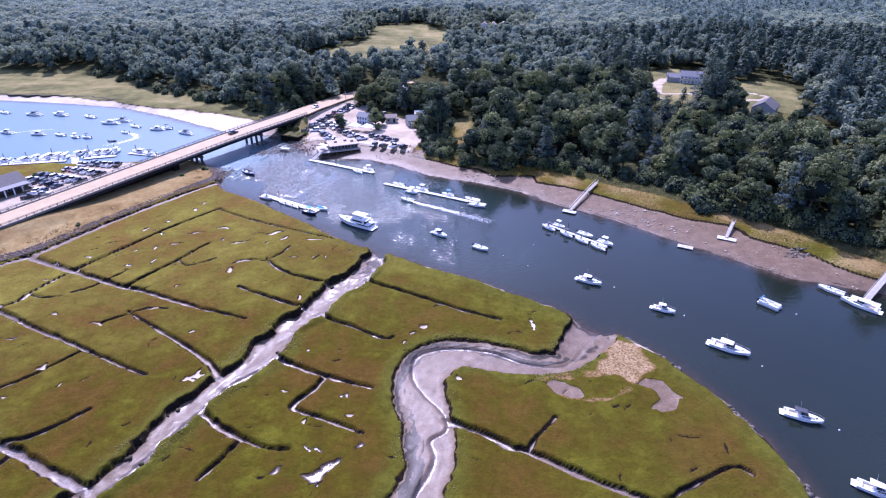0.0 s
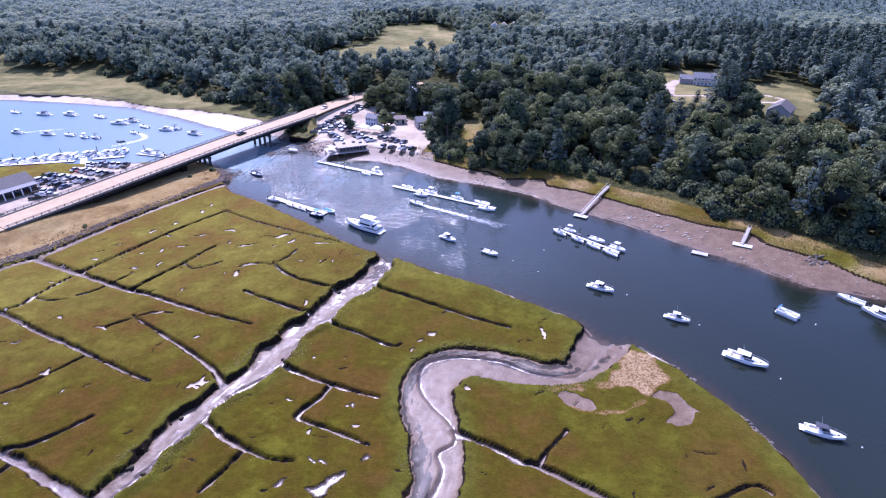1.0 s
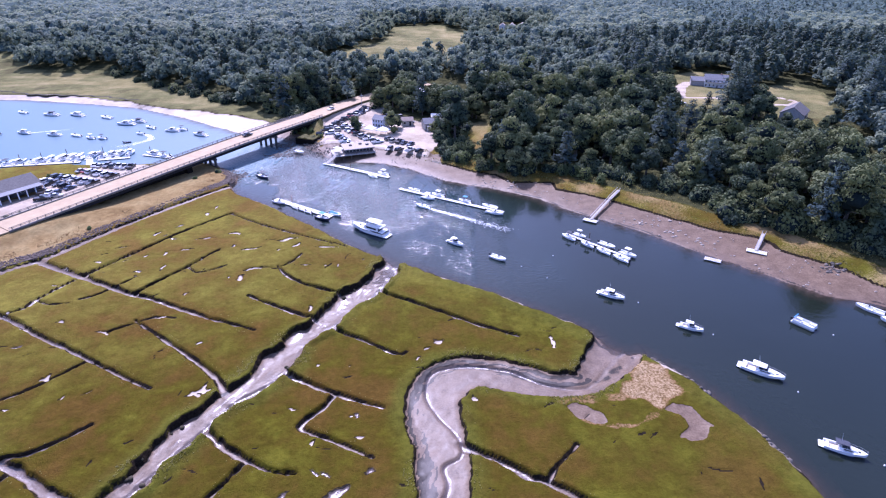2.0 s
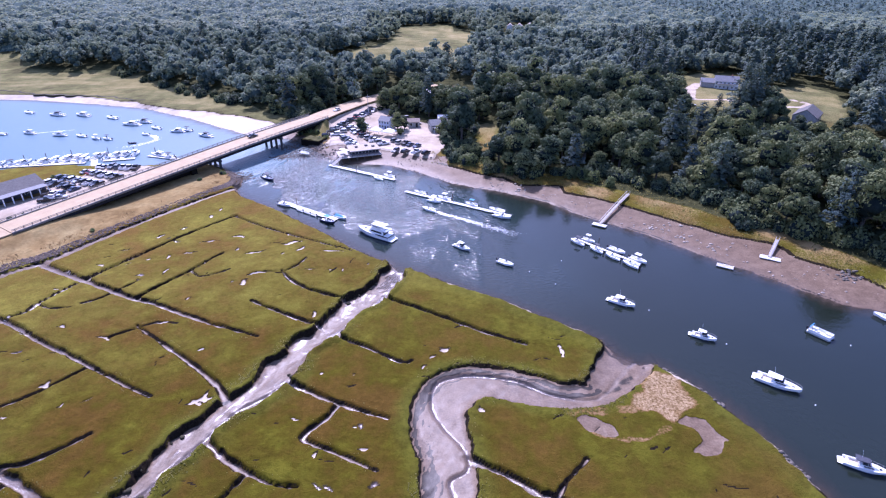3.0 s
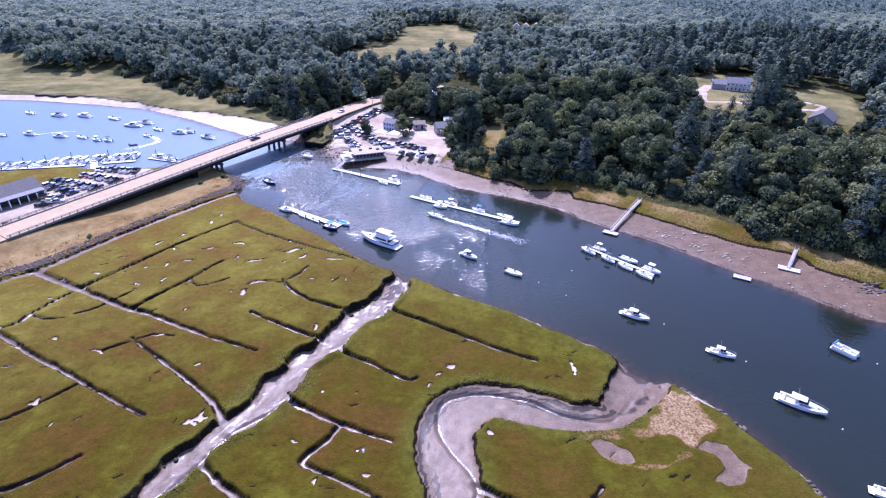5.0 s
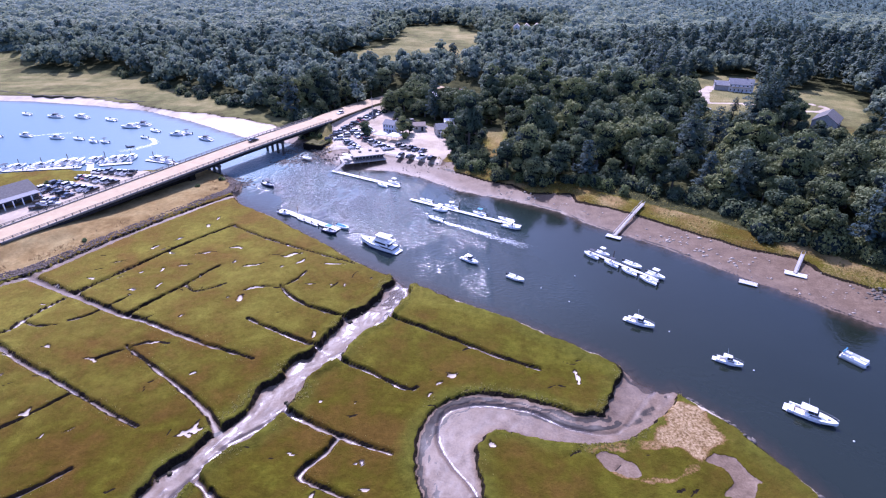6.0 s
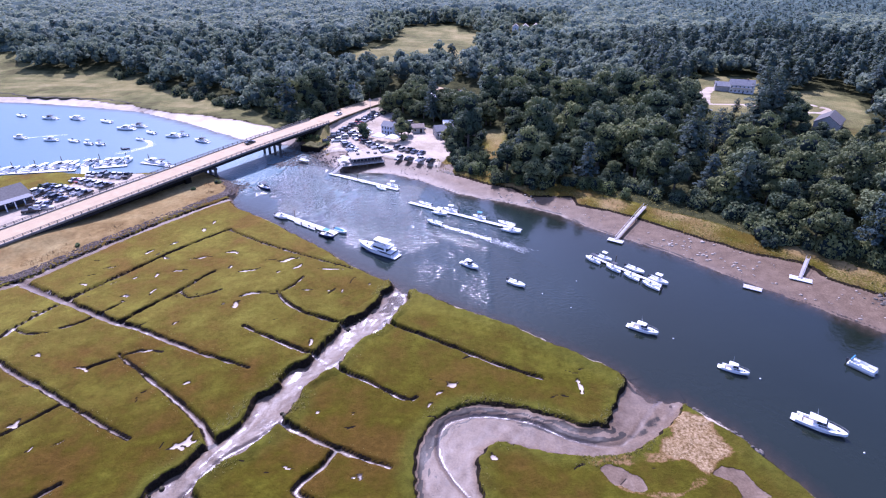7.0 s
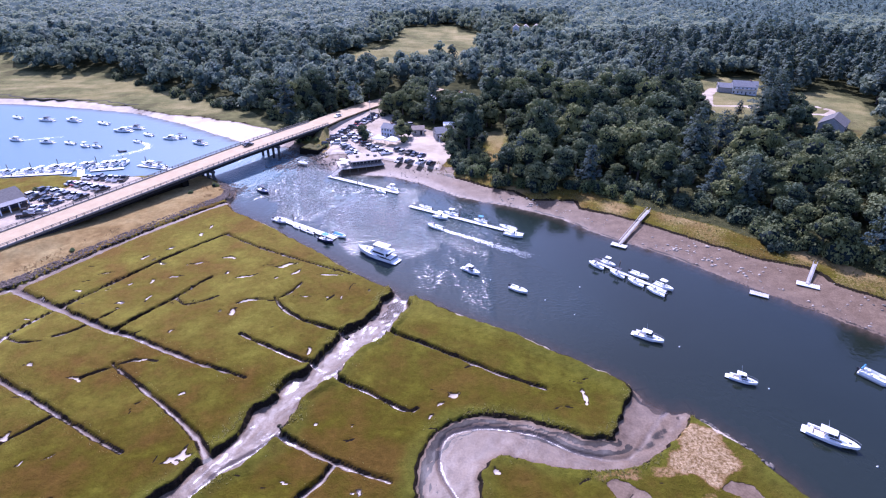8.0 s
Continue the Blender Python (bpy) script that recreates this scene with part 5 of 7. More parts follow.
def wood_mesh(name, label, x, y, z, rng, leaves, size, pine_share):
    """Many simple trees joined into one stand."""
    cs, ds, ss, vs, fs = [], [], [], [], []
    ico = bmesh.new()
    bmesh.ops.create_icosphere(ico, subdivisions=1, radius=1)
    iv = np.array([v.co for v in ico.verts])
    it = np.array([[v.index for v in f.verts] for f in ico.faces])
    ico.free()
    needle = []
    nv = 0
    for px, py, pz in zip(x, y, z):
        pine = rng.random() < pine_share * (2.6 if px > 0.26 * py else 0.3) * (0.2 + 1.5 * float(vnoise(np.array([px]), np.array([py]), 70, 21)[0]))
        hgt, rad = (rng.uniform(17, 24), rng.uniform(4.2, 6.0)) if pine else (rng.uniform(9, 18), rng.uniform(5.0, 9.4))
        count = int(leaves * 1.3) if pine else leaves
        c, d, s, lobes = (pine_points if pine else broadleaf_points)(rng, hgt, rad, count, size)
        cs.append(c + [px, py, pz]), ds.append(d), ss.append(s), needle.append(np.full(count, pine))
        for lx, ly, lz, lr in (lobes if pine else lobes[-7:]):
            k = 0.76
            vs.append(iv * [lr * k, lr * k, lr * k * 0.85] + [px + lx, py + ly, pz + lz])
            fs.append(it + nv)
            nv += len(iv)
    c, d, s, nd = np.concatenate(cs), np.concatenate(ds), np.concatenate(ss), np.concatenate(needle)
    root = tagged(new(name), label, "woods", kind="stuff")
    for key, sel, mat in (("broadleaf_crowns", ~nd, LEAF_HAZE), ("pine_crowns", nd, NEEDLE)):
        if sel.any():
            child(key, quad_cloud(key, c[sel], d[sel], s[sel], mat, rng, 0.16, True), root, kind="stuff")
    # dark fillers stand in for the shade between crowns
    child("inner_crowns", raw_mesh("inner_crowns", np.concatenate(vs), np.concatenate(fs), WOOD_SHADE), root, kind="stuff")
    return root


rest = np.array([i for i in range(len(xs)) if depth[i] > 3.2 and i not in taken], int)
wood_mesh("woods", "dense green summer woods behind the shore", xs[rest], ys[rest], zs[rest], rng, 800, 0.85, 0.12)
xs2, ys2, rng2 = scatter(-440, 450, 300, 520, 10.8, 6, 0.5)
d2 = wooded(xs2, ys2)
keep = (d2 > 1.5) & (np.abs(xs2) < 0.83 * ys2 + 40) & ~((xs2 > -110) & (xs2 < 175) & (ys2 < 330))
wood_mesh("woods", "dense mixed woods of broadleaf trees and pines", xs2[keep], ys2[keep], land(xs2[keep], ys2[keep]), rng2, 340, 1.3, 0.26)
xs4, ys4, rng4 = scatter(175, 330, 60, 300, 9.5, 9)
k4 = (wooded(xs4, ys4) > 1.5) & (xs4 < 0.85 * ys4 + 90)
wood_mesh("woods", "dense broadleaf woods along the river", xs4[k4], ys4[k4], land(xs4[k4], ys4[k4]), rng4, 460, 1.05, 0.12)

# stands that wall in the far field
xs5, ys5, rng5 = scatter(-130, 100, 500, 740, 10.8, 11, 0.5)
d5 = wooded(xs5, ys5)
gap5 = np.minimum(-region(xs5, ys5, FIELD), -region(xs5, ys5, HOUSE_PLOTS[4]))
k5 = (d5 > 1.5) & (gap5 < 34) & (ys5 > 519)
wood_mesh("woods", "dense broadleaf woods round the far field", xs5[k5], ys5[k5], land(xs5[k5], ys5[k5]), rng5, 260, 1.4, 0.1)

# far woods: an unbroken canopy of crowns, roughened with leaf clumps
def far_pine(x, y):
    return vnoise(x, y, 90, 35) * 0.6 + 0.4 * sstep(x / y, 0.12, 0.5) > 0.5


def canopy(x, y):
    best = np.full(x.shape, 9.0)
    tone = np.zeros(x.shape)
    gap = 12.5
    ix, iy = np.floor(x / gap), np.floor(y / gap)
    for dx in (-1, 0, 1):
        for dy in (-1, 0, 1):
            jx, jy = ix + dx, iy + dy
            cx, cy = (jx + 0.5 + 0.8 * (lattice(jx, jy, 31) - 0.5)) * gap, (jy + 0.5 + 0.8 * (lattice(jx, jy, 32) - 0.5)) * gap
            d = np.hypot(x - cx, y - cy) / gap * (0.8 + 0.4 * lattice(jx, jy, 33))
            hit = d < best
            best, tone = np.where(hit, d, best), np.where(hit, lattice(jx, jy, 34), tone)
    pine = far_pine(x, y) & (tone > 0.3)
    top = 7 + 6 * tone + np.where(pine, 7 * np.clip(1 - best * 1.7, 0, 1), 8.0 * np.sqrt(np.clip(1 - best ** 2 * 1.7, 0, 1)) - 2)
    return top + (vnoise(x, y, 2.5, 36) - 0.5) * 1.8


u = np.linspace(-1, 1, 430)
rows = [482.0]
while rows[-1] < 1250:
    rows.append(rows[-1] + 2.4 * (rows[-1] / 500) ** 1.5)
U, Y = np.meshgrid(u, np.array(rows))
X = U * (0.9 * Y + 60)
fx, fy = X.ravel(), Y.ravel()
base = land(fx, fy)
mask = sstep(fy, 480, 510) * sstep(np.minimum(-region(fx, fy, FIELD), -region(fx, fy, HOUSE_PLOTS[4])), 20, 34)
fz = base - 1.0 + (canopy(fx, fy) + 1.0) * mask
n, m = len(u), len(rows)
i = (np.arange(m - 1)[:, None] * n + np.arange(n - 1)[None]).ravel()
tris = np.concatenate([np.stack([i, i + 1, i + n + 1], 1), np.stack([i, i + n + 1, i + n], 1)])
far_woods = tagged(new("far_woods", raw_mesh("far_woods", np.stack([fx, fy, fz], 1), tris, HAZE_CORE)), "blue-green canopy of distant woods", "woods", kind="stuff")
far_woods.data.polygons.foreach_set("use_smooth", np.ones(len(tris), bool))
rngf = np.random.default_rng(77)
cand = np.nonzero((mask > 0.12) & (fy < 1000))[0]
sel = rngf.choice(cand, 150000)
FZ = fz.reshape(m, n)
slope_x = (np.gradient(FZ, axis=1) / np.maximum(np.gradient(X, axis=1), 0.5)).ravel()
slope_y = (np.gradient(FZ, axis=0) / np.gradient(Y, axis=0)).ravel()
c = np.stack([fx[sel], fy[sel], fz[sel] + 0.2], 1) + rngf.normal(0, 1.1, (len(sel), 3)) * [1, 1, 0.5]
facing = np.stack([-slope_x[sel], -slope_y[sel], np.ones(len(sel))], 1) / np.sqrt(1 + slope_x[sel] ** 2 + slope_y[sel] ** 2)[:, None]
big = rngf.uniform(1.0, 2.2, len(sel))
dark = far_pine(fx[sel], fy[sel])
# far broadleaf clumps take the haze-tinted leaf colours
for key, of, mat in (("leaf_clumps", ~dark, LEAF_HAZE), ("needle_clumps", dark, NEEDLE)):
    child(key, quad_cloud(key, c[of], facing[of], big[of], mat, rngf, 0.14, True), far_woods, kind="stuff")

# ================= boats =================
def hull_mesh(L, B, H, flare=0.3, fullness=0.5, deck_from=0.45, floor=0.35):
    """A planing hull, bow at +x, waterline at z = 0: outer shell, gunwale, and an open cockpit aft of deck_from."""
    bm = bmesh.new()
    rows, n = [], 14
    for i in range(n + 1):
        u = i / n
        k = max(0.0, (u - fullness) / (1 - fullness))
        b = B / 2 * (0.94 + 0.06 * min(1, u * 3)) * max(0.0, 1 - k ** 1.75) ** 0.72 + 0.02
        x = -L / 2 + L * u
        sheer = H * (1 + flare * u * u)
        chine = 0.12 + 0.55 * H * k ** 3
        low = floor * H if u < deck_from else sheer - 0.04
        inner = b * (0.84 if u < deck_from else 0.9)
        rows.append([(x - 0.25 * L * 0.1 * k, 0, -0.25 + 0.45 * k ** 4), (x, b * (0.86 - 0.3 * k), chine), (x, b, sheer), (x, inner, sheer), (x, inner * 0.97, low), (x, 0, low)])
    grid = [[[bm.verts.new((x, y * s, z)) for x, y, z in row] for row in rows] for s in (1, -1)]
    for g in grid:
        for p, q in zip(g, g[1:]):
            for k in range(5):
                bm.faces.new((p[k], p[k + 1], q[k + 1], q[k]))
        bm.faces.new(g[0])
    bmesh.ops.remove_doubles(bm, verts=bm.verts, dist=0.004)
    return bm


def slab(bm, x0, x1, w0, w1, z0, z1, rake=0.0, front=0.0, inset=0.0):
    """A cabin-like block between x0 and x1, width w0 aft and w1 forward, sides leaning in by inset, front leaning back by front, aft by rake."""
    lo = [(x0, -w0 / 2), (x1, -w1 / 2), (x1, w1 / 2), (x0, w0 / 2)]
    hi = [(x0 + rake, -w0 / 2 + inset), (x1 - front, -w1 / 2 + inset), (x1 - front, w1 / 2 - inset), (x0 + rake, w0 / 2 - inset)]
    a = [bm.verts.new((x, y, z0)) for x, y in lo]
    b = [bm.verts.new((x, y, z1)) for x, y in hi]
    bm.faces.new(a)
    bm.faces.new(b)
    for k in range(4):
        bm.faces.new((a[k], a[(k + 1) % 4], b[(k + 1) % 4], b[k]))
    return bm


def bevelled(bm, r):
    bmesh.ops.bevel(bm, geom=list(bm.edges), offset=r, segments=2, affect="EDGES")
    return bm


def bow_rail(L, B, H, flare, start=0.5):
    bm = bmesh.new()
    pts = []
    for i in range(9):
        u = start + (1 - start) * i / 8
        k = max(0, (u - 0.5) / 0.5)
        pts.append((-L / 2 + L * u - 0.1, B / 2 * max(0, 1 - k ** 1.75) ** 0.72 * 0.94, H * (1 + flare * u * u)))
    for s in (1, -1):
        for i, (x, y, z) in enumerate(pts):
            if i % 2 == 0:
                rod(bm, (x, y * s, z), (x, y * s, z + 0.55), 0.02, 4)
            if i:
                a = pts[i - 1]
                rod(bm, (a[0], a[1] * s, a[2] + 0.55), (x, y * s, z + 0.55), 0.025, 4)
    return bm


def outboard(parent, x, z, n=1, white=False):
    for k in range(n):
        y = (k - (n - 1) / 2) * 0.6
        bm = bevelled(slab(bmesh.new(), x - 0.55, x - 0.05, 0.34, 0.4, z, z + 0.6, 0.05, 0.0, 0.04), 0.05)
        bmesh.ops.translate(bm, verts=bm.verts, vec=(0, y, 0))
        motor = part("outboard_motor", bm, GELCOAT_GREY if white else ENGINE, parent, "white outboard motor" if white else "black outboard motor")
        part("leg", box(bmesh.new(), x - 0.3, y, -0.55, 0.22, 0.14, z + 0.55, bevel=0.03), ENGINE, motor)


def cruiser(m, L, label, B=None, hull=None, top=True, dark_top=False, group="boats on moorings", flare=0.32):
    B = B or L * 0.33
    H = 0.5 + L * 0.045
    boat = thing("cabin_cruiser", m, label, "boat", group)
    part("hull", hull_mesh(L, B, H, flare, 0.5, 0.42, 0.4), hull or GELCOAT, boat, smooth=False)
    part("boot_stripe", slab(bmesh.new(), -L * 0.495, L * 0.2, B * 0.93, B * 0.9, 0.02, 0.16), NAVY, boat, "dark boot stripe")
    part("cockpit_sole", slab(bmesh.new(), -L * 0.48, -L * 0.09, B * 0.8, B * 0.8, 0.4 * H, 0.4 * H + 0.04), VINYL, boat)
    cab = part("cabin", bevelled(slab(bmesh.new(), -L * 0.16, L * 0.33, B * 0.76, B * 0.44, H * 1.03, H * 1.03 + 0.5, 0.0, L * 0.15, 0.12), 0.06), GELCOAT, boat)
    part("cabin_window", slab(bmesh.new(), -L * 0.06, L * 0.17, B * 0.755, B * 0.615, H * 1.03 + 0.17, H * 1.03 + 0.34, 0.0, 0.18, 0.05), GLASS_DARK, cab, "dark cabin window strip")
    part("hatch", bevelled(slab(bmesh.new(), L * 0.29, L * 0.35, 0.5, 0.45, H * 1.1, H * 1.1 + 0.1), 0.02), GLASS_DARK, boat, "tinted deck hatch")
    z = H * 1.03 + 0.5
    part("windscreen", slab(bmesh.new(), -L * 0.1, L * 0.1, B * 0.66, B * 0.5, z, z + 0.55, 0.0, 0.5, 0.08), GLASS_DARK, boat, "raked tinted windscreen")
    if top:
        part("hardtop", bevelled(slab(bmesh.new(), -L * 0.27, L * 0.06, B * 0.74, B * 0.58, z + 0.58, z + 0.72), 0.05), CANVAS_DARK if dark_top else GELCOAT, boat, "dark canvas top" if dark_top else "white hardtop")
        for s in (1, -1):
            part("top_post", rod(bmesh.new(), (-L * 0.19, s * B * 0.34, H), (-L * 0.17, s * B * 0.32, z + 0.62), 0.035, 5), STEEL, boat)
            part("top_post", rod(bmesh.new(), (L * 0.02, s * B * 0.3, z), (L * 0.0, s * B * 0.27, z + 0.62), 0.035, 5), STEEL, boat)
        part("antenna", rod(bmesh.new(), (-L * 0.12, B * 0.2, z + 0.7), (-L * 0.17, B * 0.2, z + 2.4), 0.015, 4), GELCOAT, boat)
    part("bench_seat", bevelled(slab(bmesh.new(), -L * 0.44, -L * 0.38, B * 0.62, B * 0.62, 0.4 * H, 0.4 * H + 0.5), 0.05), CANVAS_WHITE, boat, "white cockpit seat")
    part("helm_seat", bevelled(slab(bmesh.new(), -L * 0.16, -L * 0.11, 0.6, 0.6, 0.4 * H, 0.4 * H + 0.8), 0.05), CANVAS_WHITE, boat)
    part("swim_platform", bevelled(slab(bmesh.new(), -L * 0.5 - 0.75, -L * 0.5 + 0.02, B * 0.74, B * 0.84, 0.2, 0.3), 0.03), GELCOAT, boat)
    part("bow_rail", bow_rail(L, B, H, flare), STEEL, boat, "thin steel bow rail")
    return boat


def console_boat(m, L, label, top="", hull=None, group="boats on moorings", motors=1, cover=None):
    B = L * 0.36
    H = 0.5 + L * 0.04
    boat = thing("motor_boat", m, label, "boat", group)
    part("hull", hull_mesh(L, B, H, 0.35, 0.52, 0.72, 0.42), hull or GELCOAT, boat)
    part("sole", slab(bmesh.new(), -L * 0.48, L * 0.2, B * 0.78, B * 0.72, 0.42 * H, 0.42 * H + 0.03), GELCOAT_GREY, boat, "grey cockpit floor")
    if cover:
        bm = slab(bmesh.new(), -L * 0.46, L * 0.36, B * 0.98, B * 0.6, H * 1.02, H + 0.5, 0.35, 1.1, B * 0.34)
        part("cover", bevelled(bm, 0.06), cover, boat, "stretched canvas cover")
    else:
        con = part("console", bevelled(slab(bmesh.new(), -L * 0.03, L * 0.1, B * 0.36, B * 0.3, 0.42 * H, 0.42 * H + 0.85, 0.0, 0.18, 0.04), 0.04), GELCOAT, boat)
        part("windscreen", slab(bmesh.new(), L * 0.03, L * 0.075, B * 0.34, B * 0.28, 0.42 * H + 0.85, 0.42 * H + 1.3, 0.0, 0.08, 0.03), GLASS_DARK, con, "tinted windscreen")
        part("leaning_seat", bevelled(slab(bmesh.new(), -L * 0.17, -L * 0.1, B * 0.36, B * 0.36, 0.42 * H, 0.42 * H + 0.7), 0.04), CANVAS_WHITE, boat, "white seat")
        part("bow_seat", bevelled(slab(bmesh.new(), L * 0.18, L * 0.3, B * 0.55, B * 0.3, 0.42 * H, H * 0.95), 0.04), CANVAS_WHITE, boat)
    if top:
        z = 0.42 * H + 1.95
        for x in (-L * 0.14, L * 0.1):
            for s in (1, -1):
                part("top_post", rod(bmesh.new(), (x, s * B * 0.3, 0.42 * H), (x, s * B * 0.27, z), 0.03, 5), STEEL, boat)
        part("top", bevelled(slab(bmesh.new(), -L * 0.2, L * 0.14, B * 0.74, B * 0.66, z, z + 0.1), 0.03), {"white": CANVAS_WHITE, "blue": CANVAS_BLUE, "dark": CANVAS_DARK}[top], boat, top + " canvas top")
    outboard(boat, -L * 0.5, H * 0.75, motors)
    return boat


def pontoon_boat(m, L, label, group="boats on moorings"):
    boat = thing("pontoon_boat", m, label, "boat", group)
    for s in (1, -1):
        bm = rod(bmesh.new(), (-L * 0.48, s * 0.85, 0.1), (L * 0.4, s * 0.85, 0.1), 0.32, 12)
        rod(bm, (L * 0.4, s * 0.85, 0.1), (L * 0.5, s * 0.85, 0.25), 0.32, 12, 0.06)
        part("pontoon", bm, STEEL, boat, "aluminium float tube")
    part("deck", bevelled(slab(bmesh.new(), -L * 0.48, L * 0.46, 2.5, 2.5, 0.42, 0.52), 0.02), GELCOAT_GREY, boat)
    for s in (1, -1):
        part("fence_panel", slab(bmesh.new(), -L * 0.42, L * 0.42, 0.05, 0.05, 0.55, 1.15), GELCOAT, boat, "white side panel").matrix_local = pose(0, s * 1.2, 0)
    for x in (-L * 0.42, L * 0.42):
        part("end_panel", slab(bmesh.new(), x - 0.025, x + 0.025, 2.35, 2.35, 0.55, 1.15), GELCOAT, boat, "white end panel")
    for x, y, w, d in ((L * 0.27, 0.85, L * 0.26, 0.6), (L * 0.27, -0.85, L * 0.26, 0.6), (-L * 0.28, 0.85, L * 0.22, 0.6), (-L * 0.3, -0.75, L * 0.16, 0.7)):
        part("seat", bevelled(box(bmesh.new(), x, y, 0.52, w, d, 0.48), 0.05), CANVAS_WHITE, boat, "white padded seat")
    part("helm", bevelled(box(bmesh.new(), -L * 0.05, -0.7, 0.52, 0.5, 0.8, 0.9), 0.05), GELCOAT_GREY, boat)
    part("folded_top", rod(bmesh.new(), (-L * 0.4, -1.15, 1.75), (-L * 0.4, 1.15, 1.75), 0.14, 8), CANVAS_BLUE, boat, "rolled blue sun top")
    for s in (1, -1):
        part("top_post", rod(bmesh.new(), (-L * 0.22, s * 1.18, 0.6), (-L * 0.4, s * 1.18, 1.75), 0.025, 5), STEEL, boat)
    outboard(boat, -L * 0.48, 0.5)
    return boat


def motor_yacht(m, L, label):
    B, H, fl = L * 0.3, 1.45, 0.45
    boat = thing("motor_yacht", m, label, "boat")
    part("hull", hull_mesh(L, B, H, fl, 0.45, 0.2, 0.55), GELCOAT, boat)
    part("boot_stripe", slab(bmesh.new(), -L * 0.495, L * 0.22, B * 0.92, B * 0.86, 0.02, 0.3), NAVY, boat, "dark boot stripe")
    part("rubbing_strake", slab(bmesh.new(), -L * 0.497, L * 0.1, B * 1.012, B * 1.0, H * 0.98, H * 0.98 + 0.09), STEEL_DARK, boat)
    cab = part("saloon", bevelled(slab(bmesh.new(), -L * 0.33, L * 0.16, B * 0.8, B * 0.66, H * 1.02, H * 1.02 + 1.45, 0.1, 1.5, 0.18), 0.1), GELCOAT, boat, "white deckhouse")
    part("side_window", slab(bmesh.new(), -L * 0.29, L * 0.05, B * 0.78, B * 0.68, H + 0.6, H + 1.15, 0.1, 0.5, 0.02), GLASS_DARK, cab, "long dark saloon window")
    part("windscreen", slab(bmesh.new(), L * 0.03, L * 0.118, B * 0.62, B * 0.55, H + 0.55, H + 1.35, 0, 0.72, 0.03), GLASS_DARK, cab, "raked dark windscreen")
    part("aft_glass", slab(bmesh.new(), -L * 0.335, -L * 0.31, B * 0.6, B * 0.6, H + 0.2, H + 1.3, 0.06, 0.0, 0.05), GLASS_DARK, cab, "dark aft glass doors")
    z = H * 1.02 + 1.45
    fly = part("flybridge", bevelled(slab(bmesh.new(), -L * 0.42, L * 0.045, B * 0.82, B * 0.58, z, z + 0.28, 0.0, 0.1, 0.0), 0.08), GELCOAT, boat, "white flybridge deck")
    for s in (1, -1):
        part("coaming", slab(bmesh.new(), -L * 0.24, L * 0.03, 0.12, 0.12, z + 0.25, z + 0.85, 0.4, 0.5), GELCOAT, fly).matrix_local = pose(0, s * B * 0.3, 0, 0, 0, -s * 4)
    part("fly_screen", slab(bmesh.new(), L * 0.0, L * 0.035, B * 0.55, B * 0.42, z + 0.25, z + 0.95, 0, 0.35, 0.05), GLASS_DARK, fly, "tinted wind deflector")
    part("fly_seat", bevelled(slab(bmesh.new(), -L * 0.2, -L * 0.12, B * 0.45, B * 0.45, z + 0.28, z + 0.8), 0.06), CANVAS_WHITE, fly, "white bench")
    part("fly_console", bevelled(slab(bmesh.new(), -L * 0.06, -L * 0.01, B * 0.3, B * 0.3, z + 0.28, z + 1.0), 0.06), GELCOAT, fly)
    part("canvas_top", bevelled(slab(bmesh.new(), -L * 0.34, L * 0.02, B * 0.74, B * 0.6, z + 1.45, z + 1.6), 0.05), CANVAS_WHITE, boat, "white canvas top")
    for x in (-L * 0.31, -L * 0.03):
        for s in (1, -1):
            part("top_post", rod(bmesh.new(), (x, s * B * 0.29, z + 0.3), (x, s * B * 0.26, z + 1.5), 0.035, 5), STEEL, boat)
    part("radar_mast", rod(bmesh.new(), (-L * 0.24, 0, z + 0.28), (-L * 0.27, 0, z + 2.7), 0.09, 6, 0.04), GELCOAT, boat)
    part("foredeck_hatch", bevelled(slab(bmesh.new(), L * 0.24, L * 0.29, 0.7, 0.65, H * 1.28, H * 1.28 + 0.12), 0.03), GLASS_DARK, boat)
    part("anchor_roller", box(bmesh.new(), L * 0.49, 0, H * 1.45, 0.9, 0.22, 0.14, bevel=0.03), STEEL, boat)
    part("bow_rail", bow_rail(L, B, H, fl, 0.4), STEEL, boat, "steel bow rail")
    part("swim_platform", bevelled(slab(bmesh.new(), -L * 0.5 - 1.3, -L * 0.5 + 0.05, B * 0.84, B * 0.9, 0.32, 0.45), 0.05), GELCOAT, boat)
    bm = bmesh.new()
    for k in range(9):
        rod(bm, (-L * 0.33, -B * 0.3 + B * 0.6 * k / 8, z + 0.28), (-L * 0.41, -B * 0.3 + B * 0.6 * k / 8, z + 0.9), 0.02, 4)
    part("fly_rail", bm, STEEL, boat)
    part("cockpit_cover", bevelled(slab(bmesh.new(), -L * 0.48, -L * 0.345, B * 0.86, B * 0.82, H * 0.9, H + 0.25, 0.05, 0.0, 0.1), 0.05), CANVAS_WHITE, boat, "white cockpit cover")
    return boat


def skiff(m, L, label, group="", engine=True, hull=None):
    B, H = L * 0.4, 0.5
    boat = thing("skiff", m, label, "boat", group)
    part("hull", hull_mesh(L, B, H, 0.25, 0.55, 0.85, 0.3), hull or GELCOAT, boat)
    for x in (-L * 0.3, -L * 0.02, L * 0.22):
        part("thwart", slab(bmesh.new(), x - 0.14, x + 0.14, B * 0.84, B * 0.8, H * 0.72, H * 0.8), DOCK_WOOD, boat, "wooden thwart")
    if engine:
        outboard(boat, -L * 0.5, H * 0.8)
    return boat


